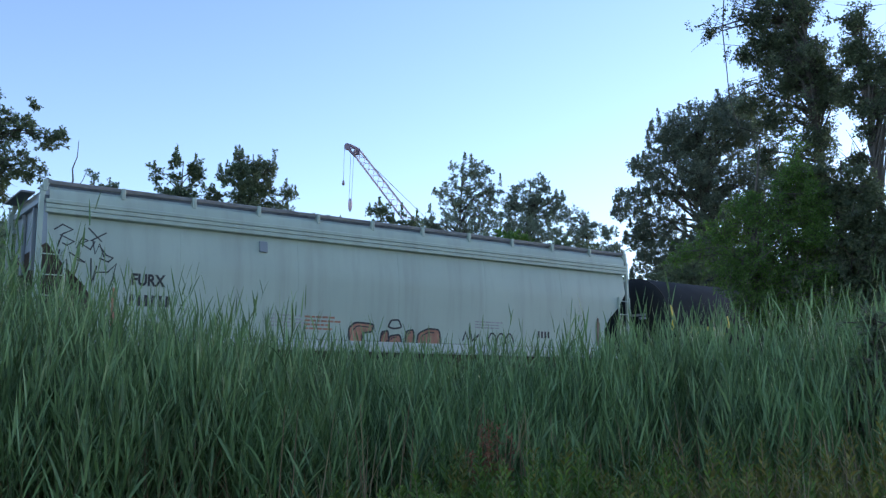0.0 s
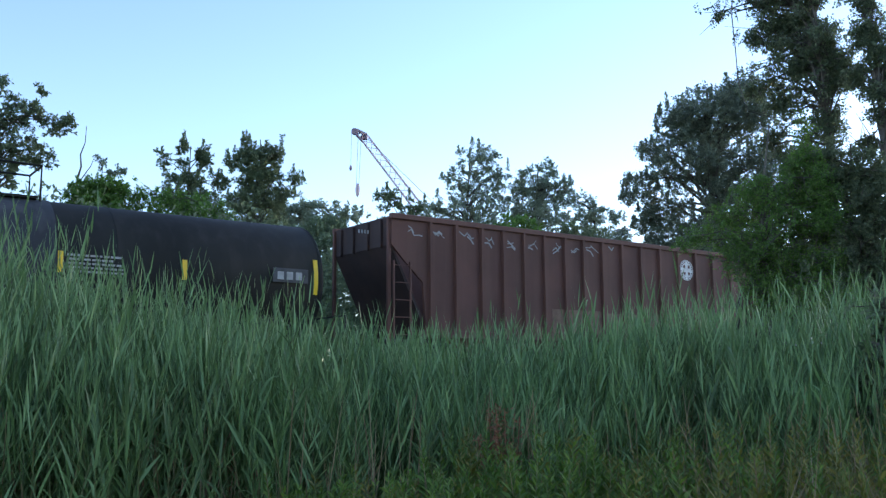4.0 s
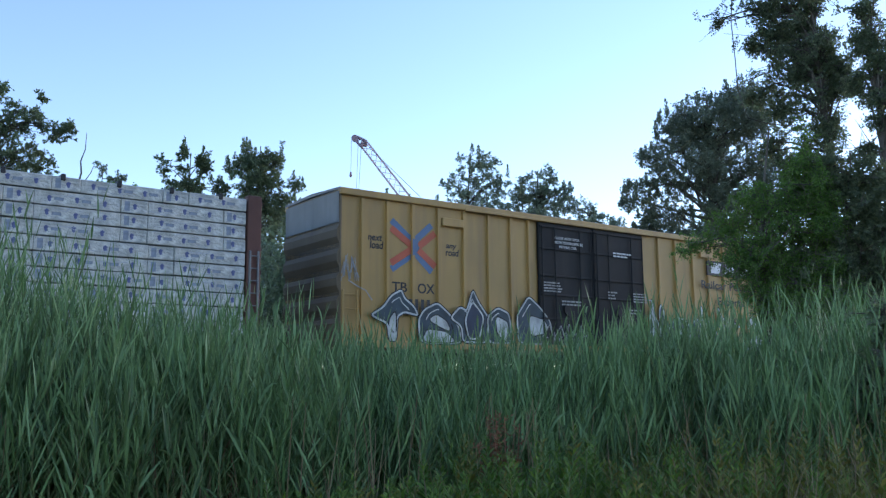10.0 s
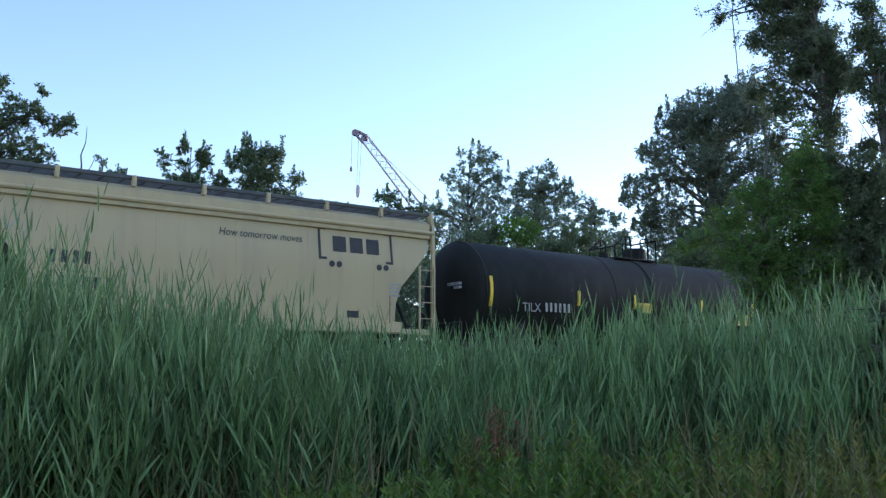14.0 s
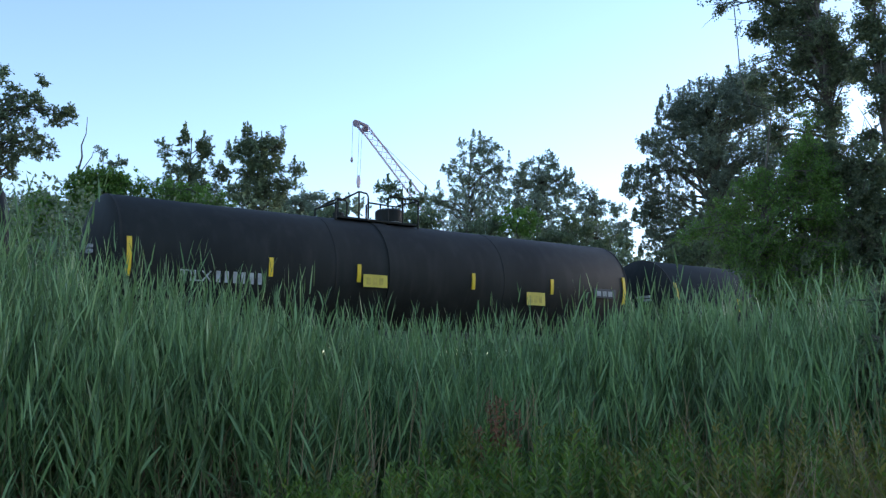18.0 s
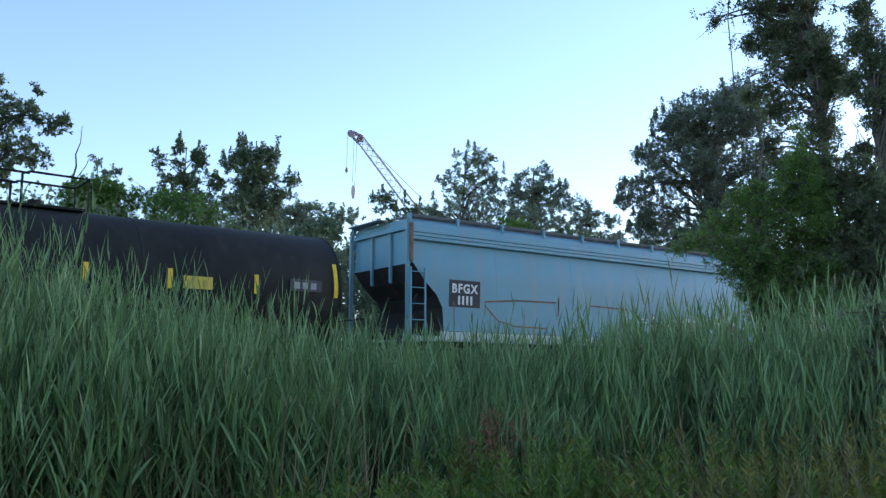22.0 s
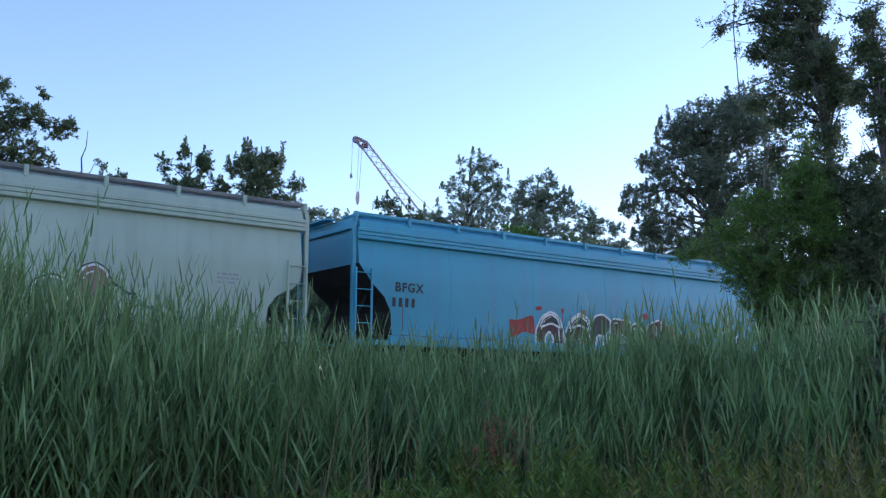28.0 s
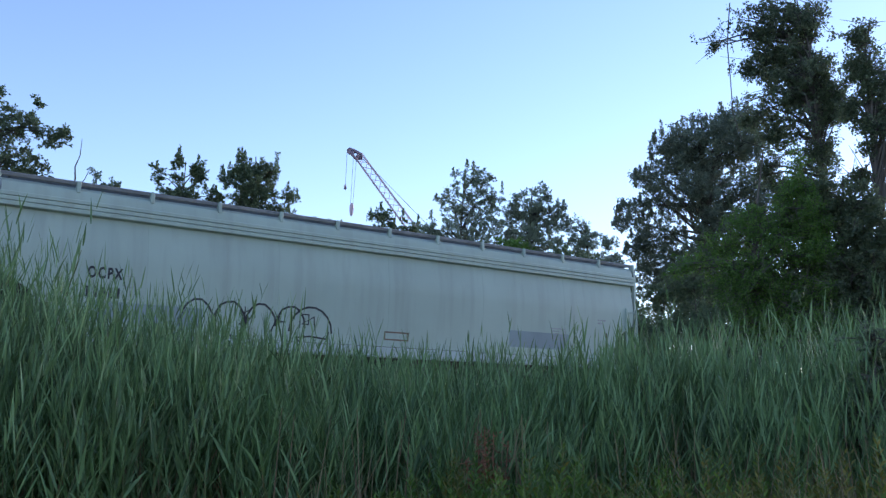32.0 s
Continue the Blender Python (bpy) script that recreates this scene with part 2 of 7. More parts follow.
# ---- mesh helpers ----
class Mesh:
    """Collects vertices and faces of one part."""

    def __init__(self):
        self.v, self.f = [], []

    def add(self, verts, faces):
        k = len(self.v)
        self.v += [tuple(p) for p in verts]
        self.f += [tuple(i + k for i in f) for f in faces]
        return self

    def box(self, x0, x1, y0, y1, z0, z1, b=0.0):
        """A box, its edges chamfered by b."""
        x0, x1, y0, y1, z0, z1 = min(x0, x1), max(x0, x1), min(y0, y1), max(y0, y1), min(z0, z1), max(z0, z1)
        if b <= 0:
            return self.add([(x, y, z) for z in (z0, z1) for y in (y0, y1) for x in (x0, x1)],
                            [(0, 2, 3, 1), (4, 5, 7, 6), (0, 1, 5, 4), (2, 6, 7, 3), (0, 4, 6, 2), (1, 3, 7, 5)])
        ring = [(x0 + b, y0), (x1 - b, y0), (x1, y0 + b), (x1, y1 - b), (x1 - b, y1), (x0 + b, y1), (x0, y1 - b), (x0, y0 + b)]
        inner = [(x0 + b, y0 + b), (x1 - b, y0 + b), (x1 - b, y0 + b), (x1 - b, y1 - b), (x1 - b, y1 - b), (x0 + b, y1 - b), (x0 + b, y1 - b), (x0 + b, y0 + b)]
        rows = [[(*p, z0) for p in inner], [(*p, z0 + b) for p in ring], [(*p, z1 - b) for p in ring], [(*p, z1) for p in inner]]
        return self.loft(rows)

    def loft(self, rows, caps=True, closed=True):
        n = len(rows[0])
        faces = []
        for i in range(len(rows) - 1):
            for j in range(n if closed else n - 1):
                k = (j + 1) % n
                faces.append((i * n + j, i * n + k, (i + 1) * n + k, (i + 1) * n + j))
        if caps:
            faces += [tuple(range(n))[::-1], tuple((len(rows) - 1) * n + j for j in range(n))]
        return self.add([p for r in rows for p in r], faces)

    def tube(self, pts, r, n=6, r1=None):
        """A round bar along points, tapering to r1."""
        pts = [Vector(p) for p in pts]
        rows = []
        for i, p in enumerate(pts):
            d = (pts[min(i + 1, len(pts) - 1)] - pts[max(i - 1, 0)]).normalized()
            a = d.orthogonal().normalized() if i == 0 else (a - d * a.dot(d)).normalized()
            c = d.cross(a)
            q = r if r1 is None else r + (r1 - r) * i / (len(pts) - 1)
            rows.append([p + q * (a * math.cos(t) + c * math.sin(t)) for t in (math.tau * j / n for j in range(n))])
        return self.loft(rows)

    def turned(self, profile, axis="x", n=32, at=(0, 0, 0)):
        """Profile (along, radius) turned round an axis through a point."""
        rows = []
        for s, r in profile:
            ring = [(r * math.cos(math.tau * j / n), r * math.sin(math.tau * j / n)) for j in range(n)]
            rows.append([{"x": (s, a, b), "y": (a, s, b), "z": (a, b, s)}[axis] for a, b in ring])
        return self.loft([[(p[0] + at[0], p[1] + at[1], p[2] + at[2]) for p in r] for r in rows])

    def plate(self, pts, y, depth=0.004):
        """A flat shape in the x-z plane at y, facing the near side, with a little thickness."""
        n = len(pts)
        self.add([(x, y, z) for x, z in pts] + [(x, y + depth, z) for x, z in pts],
                 [tuple(range(n))] + [(i, i + n, (i + 1) % n + n, (i + 1) % n) for i in range(n)])
        return self

    def stroke(self, pts, w, y, depth=0.004):
        """A painted line of width w along points in the x-z plane."""
        pts = [Vector(p) for p in pts]
        n = len(pts)
        left, right = [], []
        for i, p in enumerate(pts):
            d0 = (p - pts[i - 1]).normalized() if i else (pts[1] - p).normalized()
            d1 = (pts[i + 1] - p).normalized() if i < n - 1 else d0
            k = d0 + d1
            k = k.normalized() if k.length > 0.3 else d0
            s = Vector((-k.y, k.x)) * (w / 2 / max(0.6, k.dot(d0)))
            left.append(p + s)
            right.append(p - s)
        v = [(q.x, z, q.y) for z in (y, y + depth) for q in left + right]
        f = [(i, i + 1, n + i + 1, n + i) for i in range(n - 1)] + [(2 * n + i, 3 * n + i, 3 * n + i + 1, 2 * n + i + 1) for i in range(n - 1)]
        f += [(i, 2 * n + i, 2 * n + i + 1, i + 1) for i in range(n - 1)] + [(n + i, n + i + 1, 3 * n + i + 1, 3 * n + i) for i in range(n - 1)]
        self.add(v, f + [(0, n, 3 * n, 2 * n), (n - 1, 3 * n - 1, 4 * n - 1, 2 * n - 1)])
        return self


def linked(name, mesh, material, parent=None, label="", smooth=False, at=None):
    if isinstance(mesh, Mesh):
        me = bpy.data.meshes.new(name)
        me.from_pydata(mesh.v, [], mesh.f)
        bm = bmesh.new()
        bm.from_mesh(me)
        bmesh.ops.recalc_face_normals(bm, faces=bm.faces)
        bm.to_mesh(me)
        bm.free()
        if smooth:
            me.shade_smooth()
            me.set_sharp_from_angle(angle=radians(35))
        me.materials.append(material)
        mesh = me
    ob = new(name, mesh)
    if parent:
        ob.parent = parent
    if at is not None:
        ob.matrix_basis = at
    if label:
        tagged(ob, label)
    return ob


def part(name, mesh, material, parent, label="", smooth=False, at=None):
    return linked(name, mesh, material, parent, label, smooth, at)


def quads(name, v, materials, index=None):
    """One mesh of loose four-cornered leaves from an array (n, 4, 3)."""
    n = len(v)
    me = bpy.data.meshes.new(name)
    me.vertices.add(n * 4)
    me.vertices.foreach_set("co", v.reshape(-1).astype(np.float32))
    me.loops.add(n * 4)
    me.loops.foreach_set("vertex_index", np.arange(n * 4, dtype=np.int32))
    me.polygons.add(n)
    me.polygons.foreach_set("loop_start", np.arange(n, dtype=np.int32) * 4)
    for m in materials:
        me.materials.append(m)
    if index is not None:
        me.polygons.foreach_set("material_index", index.astype(np.int32))
    me.update(calc_edges=True)
    return me


def strips(name, pts, half, materials, index=None):
    """Tapered ribbons: pts (n, k, 3) along each ribbon, half (n, k, 3) half-width vectors."""
    n, k, _ = pts.shape
    v = np.stack([pts - half, pts + half], axis=2).reshape(n, k * 2, 3)
    f = np.array([[2 * i, 2 * i + 1, 2 * i + 3, 2 * i + 2] for i in range(k - 1)], dtype=np.int32)
    loops = (np.arange(n, dtype=np.int32)[:, None, None] * (2 * k) + f[None]).reshape(-1)
    me = bpy.data.meshes.new(name)
    me.vertices.add(n * 2 * k)
    me.vertices.foreach_set("co", v.reshape(-1).astype(np.float32))
    me.loops.add(len(loops))
    me.loops.foreach_set("vertex_index", loops)
    me.polygons.add(n * (k - 1))
    me.polygons.foreach_set("loop_start", np.arange(n * (k - 1), dtype=np.int32) * 4)
    for m in materials:
        me.materials.append(m)
    if index is not None:
        me.polygons.foreach_set("material_index", np.repeat(index, k - 1).astype(np.int32))
    me.update(calc_edges=True)
    return me


def unit(v):
    return v / np.maximum(np.linalg.norm(v, axis=-1, keepdims=True), 1e-9)


# ---- ground, embankment and track ----
def track_pose(along, across, z):
    p = ALONG * along + ACROSS * across
    return Matrix.Translation((p.x, p.y, z + GRADE * along)) @ pose(0, 0, 0, 0, 0, TURN) @ pose(0, 0, 0, 0, -math.degrees(math.atan(GRADE)), 0)


MID = SIDE + HALF


def ground():
    prof = [(-2500, 0), (-400, 0), (-60, 0), (-20, 0), (-6, 0), (2, 0), (6, -0.02), (9, 0), (12, 0.05), (14, 0.15), (16, 0.5), (18, 1.0), (19.2, 1.15),
            (20.2, 1.18), (24.2, 1.18), (25.2, 1.1), (27, 0.7), (30, 0.4), (40, 0.3), (60, 0.3), (120, 0.3), (400, 0), (2500, 0)]
    xs = [-2500, -900, -400, -250, -160, -100] + list(range(-70, 100, 2)) + [110, 140, 180, 230, 300, 400, 900, 2500]
    rnd = random.Random(4)
    m = Mesh()
    rows = []
    for s in xs:
        row = []
        for q, z in prof:
            p = ALONG * s + ACROSS * q
            bumpy = 0.0 if abs(q) > 100 or 19 < q < 25.5 else 0.06 * noise.noise((p.x * 0.4, p.y * 0.4, 0)) + rnd.uniform(-0.01, 0.01)
            lift = GRADE * max(-260, min(330, s)) if 15 < q < 31 else 0
            row.append((p.x, p.y, z + bumpy + lift))
        rows.append(row)
    m.loft(rows, caps=False, closed=False)
    tagged(linked("ground", m, GROUND), "weedy soil sloping up to a low railway embankment", "ground", kind="structure")

    m = Mesh()
    rows = []
    for s in range(-300, 341, 4):
        rows.append([(s, a, z + rnd.uniform(-0.015, 0.015)) for a, z in ((-2.4, -0.5), (-1.6, -0.19), (0, -0.17), (1.6, -0.19), (2.4, -0.5))])
    m.loft(rows, caps=False, closed=False)
    bed = linked("ballast_bed", m, BALLAST, at=track_pose(0, MID, H))
    tagged(bed, "grey crushed-stone ballast carrying the railway track", "ballast", kind="structure")
    m = Mesh()
    for y in (-0.76, 0.76):
        m.loft([[(s, y + a, z) for a, z in ((-0.07, -0.16), (0.07, -0.16), (0.07, -0.14), (0.012, -0.12), (0.012, -0.05), (0.036, -0.035), (0.036, 0), (-0.036, 0), (-0.036, -0.035), (-0.012, -0.05), (-0.012, -0.12), (-0.07, -0.14))] for s in range(-300, 341, 20)])
    tagged(linked("rails", m, RAIL, at=track_pose(0, MID, H)), "pair of worn steel rails on wooden sleepers", "rails", kind="structure")
    m = Mesh()
    for i in range(-480, 540):
        m.box(i * 0.6 - 0.11, i * 0.6 + 0.11, -1.3, 1.3, -0.33, -0.155)
    tagged(linked("sleepers", m, TIE, at=track_pose(0, MID, H)), "dark creosoted wooden railway sleepers in ballast", "sleepers", kind="stuff")


ground()


# ---- vegetation ----
def field(az):
    """Height of the reed tops over the eye, as a slope, by heading in degrees: lower in the middle of the stand."""
    return np.interp(az, [-40, -26, -23, -19, -14, -8, -2, 4, 8, 12, 14.5, 18, 22, 26, 40],
                     [0.18, 0.174, 0.158, 0.12, 0.1, 0.088, 0.076, 0.068, 0.071, 0.087, 0.097, 0.096, 0.1, 0.114, 0.13])


def reeds():
    """Clumps of upright stems; long pointed leaves stand off each stem to both sides and twist as they go."""
    rng = np.random.default_rng(11)
    clumps, per = 1000, 5
    n = clumps * per
    az = np.repeat(rng.uniform(-31, 31, clumps), per)
    r = np.repeat(np.interp(az[::per], [-31, -14, -5, 31], [6.1, 6.4, 6.9, 7.2]) + 7.4 * rng.beta(1.0, 2.0, clumps), per)
    x = r * np.sin(np.radians(az)) + rng.normal(0, 0.16, n)
    y = r * np.cos(np.radians(az)) + rng.normal(0, 0.16, n)
    r, az = np.hypot(x, y), np.degrees(np.arctan2(x, y))
    mound = np.array([noise.noise((a * 0.8, b * 0.8, 3.0)) for a, b in zip(x, y)])
    tall = H + r * field(az) * np.minimum(0.58 + 0.42 * rng.random(n) + 0.75 * mound + np.repeat(rng.normal(0, 0.17, clumps), per), 1.3) - 0.3 - 0.3 * rng.random(n) ** 2
    tall *= np.interp(r, [6.0, 6.8, 8.2], [0.72, 0.8, 1.0]) + rng.uniform(-0.07, 0.07, n) * (r < 8.4)
    tall += (rng.random(n) < 0.13) * rng.uniform(0.08, 0.3, n)
    # the wind has combed one part of the stand over
    gust = np.exp(-((az - 6.5) / 3.0) ** 2) * (r < 9)
    lean = np.stack([np.repeat(rng.normal(0.02, 0.07, clumps), per) + rng.normal(0, 0.055, n) + 0.1 * gust, rng.normal(0, 0.07, n), np.ones(n)], -1)
    base = np.stack([x, y, np.zeros(n)], -1)

    def along(t):
        """A point on each stem at share t of its height; stems arch a little."""
        p = base + lean * (tall * t)[:, None]
        p[:, :2] += (lean[:, :2] * 0.9) * (tall * t * t)[:, None]
        p[:, 2] = tall * t
        return p

    ks = np.linspace(0, 0.9, 5)
    pts = np.stack([along(np.full(n, k)) for k in ks], 1)
    side = unit(np.stack([rng.normal(size=n), 0.4 * rng.normal(size=n), np.zeros(n)], -1))
    w = np.array([0.0065, 0.0065, 0.0055, 0.004, 0.002])
    me = strips("reed_stems", pts, side[:, None] * w[None, :, None], [REED_STEM], None)
    root = new("reed_bed")
    tagged(root, "dense stand of tall blue-green common reeds with pointed leaves", "reeds", kind="stuff")
    linked("stem", me, None, root)
    allp, allh, idx = [], [], []
    count = 17
    spin = np.repeat(rng.uniform(0, math.tau, clumps), per) + rng.normal(0, 0.7, n)
    for i in range(count):
        t = np.clip(0.27 + 0.73 * ((i + rng.uniform(-0.35, 0.35, n)) / (count - 1)) ** 0.85, 0.2, 1.0)
        p0 = along(t)
        ang = spin + i * math.pi + rng.normal(0, 0.35, n)
        out = np.stack([np.cos(ang) + 0.5 * gust, np.sin(ang), np.zeros(n)], -1)
        ln = rng.uniform(0.24, 0.45, n) * np.interp(t, [0.3, 0.75, 0.95, 1.0], [0.85, 1.0, 0.8, 0.6])
        rise = np.interp(t, [0.25, 0.8, 1.0], [1.15, 1.9, 4.0]) * rng.uniform(0.7, 1.5, n)
        d = unit(out + np.stack([0 * rise, 0 * rise, rise], -1) + lean * 0.4)
        droop = rng.gamma(1.0, 0.2, n) * np.interp(t, [0.3, 1], [1.5, 0.3]) * (1 + gust)
        pt = []
        for k in np.linspace(0, 1, 6):
            q = p0 + d * (ln * k)[:, None]
            q = q + out * (ln * 0.25 * k * k * droop * 2)[:, None]
            q[:, 2] -= ln * droop * k ** 2.4
            pt.append(q)
        pt = np.stack(pt, 1)
        flat = unit(np.cross(d, np.array([0, 0, 1.0])) + 1e-4)
        up = np.cross(flat, d)
        turn = rng.normal(0, 0.85, n)
        twist = rng.normal(0, 0.5, n)
        wd = rng.uniform(0.0055, 0.0105, n)[:, None] * np.array([0.5, 0.95, 1.0, 0.78, 0.42, 0.03])[None]
        wd = wd * np.interp(t, [0.9, 1.0], [1.0, 0.7])[:, None]
        half = []
        for j, k in enumerate(np.linspace(0, 1, 6)):
            a = turn + twist * k
            half.append((flat * np.cos(a)[:, None] + up * np.sin(a)[:, None]) * wd[:, j, None])
        allp.append(pt)
        allh.append(np.stack(half, 1))
        idx.append(((rng.random(n) < np.interp(t, [0.2, 0.35, 0.5, 0.62], [0.6, 0.25, 0.03, 0.0]))).astype(int))
    me = strips("reed_leaves", np.concatenate(allp), np.concatenate(allh), [REED, DRY], np.concatenate(idx))
    linked("leaf", me, None, root)
    # last year's broken stalks among them
    n = 1100
    az = rng.uniform(-30, 30, n)
    r = rng.uniform(6.3, 8.6, n)
    b = np.stack([r * np.sin(np.radians(az)), r * np.cos(np.radians(az)), np.zeros(n)], -1)
    hgt = rng.uniform(0.7, 1.6, n)
    ln = np.stack([rng.normal(0, 0.18, n), rng.normal(0, 0.13, n), np.ones(n)], -1)
    pts = np.stack([b + ln * (hgt * k)[:, None] for k in (0, 0.5, 1)], 1)
    sv = unit(np.stack([rng.normal(size=n), 0.4 * rng.normal(size=n), np.zeros(n)], -1))
    me = strips("dry_stalks", pts, sv[:, None] * np.array([0.006, 0.005, 0.002])[None, :, None], [DRY])
    tagged(linked("dry_stalks", me, None), "straw-brown dead reed stalks standing among green reeds", "dry stalks", kind="stuff")


def weeds():
    """Goldenrod: upright stems thick with narrow rising leaves, densest and smallest at the tip."""
    rng = np.random.default_rng(21)
    n = 2300
    az = rng.uniform(-32, 32, n)
    r = 4.7 + 3.0 * rng.random(n) ** 0.8
    x, y = r * np.sin(np.radians(az)), r * np.cos(np.radians(az))
    clump = np.array([noise.noise((a * 1.5, b * 1.5, 8.0)) for a, b in zip(x, y)])
    top = H - r * np.interp(az, [-32, -14, -6, 2, 8, 15, 26, 32], [0.18, 0.155, 0.115, 0.075, 0.075, 0.06, 0.05, 0.04]) - rng.uniform(0, 0.3, n) + 0.5 * clump
    top = np.maximum(top, 0.25)
    lean = np.stack([rng.normal(0, 0.07, n), rng.normal(0, 0.07, n)], -1)
    k, m = 46, []
    root = new("weed_patch")
    tagged(root, "knee-high fresh green goldenrod weeds in front of reeds", "weeds", kind="stuff")
    pts = np.stack([np.concatenate([np.stack([x, y], -1) + lean * (top * s)[:, None], (top * s)[:, None]], -1) for s in (0, 0.5, 1)], 1)
    sv = unit(np.stack([rng.normal(size=n), rng.normal(size=n), np.zeros(n)], -1))
    linked("stem", strips("weed_stems", pts, sv[:, None] * np.array([0.005, 0.004, 0.002])[None, :, None], [REED_STEM, DRY], (rng.random(n) < 0.3).astype(int)), None, root)
    tint = ((rng.random(n) < np.interp(az, [-30, 8, 18, 30], [0.06, 0.15, 0.5, 0.75]))).astype(int)
    for i in range(k):
        s = 0.35 + 0.65 * ((i + rng.random(n)) / k) ** 0.7
        p = np.concatenate([np.stack([x, y], -1) + lean * (top * s)[:, None], (top * s)[:, None]], -1)
        ang = i * 2.4 + rng.uniform(0, 1.2, n)
        d = unit(np.stack([np.cos(ang), np.sin(ang), np.interp(s, [0.35, 1], [0.35, 1.4]) * rng.uniform(0.7, 1.3, n)], -1))
        ln = rng.uniform(0.07, 0.12, n) * np.interp(s, [0.35, 0.8, 1], [1.1, 1.0, 0.5])
        sd = unit(np.cross(d, np.array([0, 0, 1.0])) + 0.4 * rng.normal(size=(n, 3))) * (ln * 0.12)[:, None]
        mid = p + d * (ln * 0.45)[:, None]
        tip = p + d * ln[:, None]
        tip[:, 2] -= ln * 0.15
        m.append(np.stack([p, mid - sd, tip, mid + sd], 1))
    linked("leaf", quads("weed_leaves", np.concatenate(m), [WEED, WEED_PALE], np.tile(tint, k)), None, root)
    # tawny grass, thicker to one side
    n = 2600
    az = np.where(rng.random(n) < 0.72, rng.normal(21, 7, n), rng.uniform(-30, 30, n))
    r = rng.uniform(4.6, 8.4, n)
    b = np.stack([r * np.sin(np.radians(az)), r * np.cos(np.radians(az)), np.zeros(n)], -1)
    hg = np.maximum(H - r * np.interp(az, [-30, 5, 15, 25, 32], [0.125, 0.105, 0.08, 0.05, 0.045]) - rng.uniform(0, 0.45, n), 0.4)
    ln = np.stack([rng.normal(0, 0.13, n), rng.normal(0, 0.13, n), np.ones(n)], -1)
    pts = []
    for s in (0, 0.4, 0.75, 1):
        q = b + ln * (hg * s)[:, None]
        q[:, :2] += ln[:, :2] * (hg * s ** 3 * 1.2)[:, None]
        pts.append(q)
    sv = unit(np.stack([rng.normal(size=n), rng.normal(size=n), np.zeros(n)], -1))
    me = strips("tawny_grass", np.stack(pts, 1), sv[:, None] * np.array([0.004, 0.005, 0.004, 0.0008])[None, :, None], [DRY, WEED_PALE], (rng.random(n) < 0.55).astype(int))
    tagged(linked("tawny_grass", me, None), "thin tawny and green grass blades at the verge", "grass", kind="stuff")


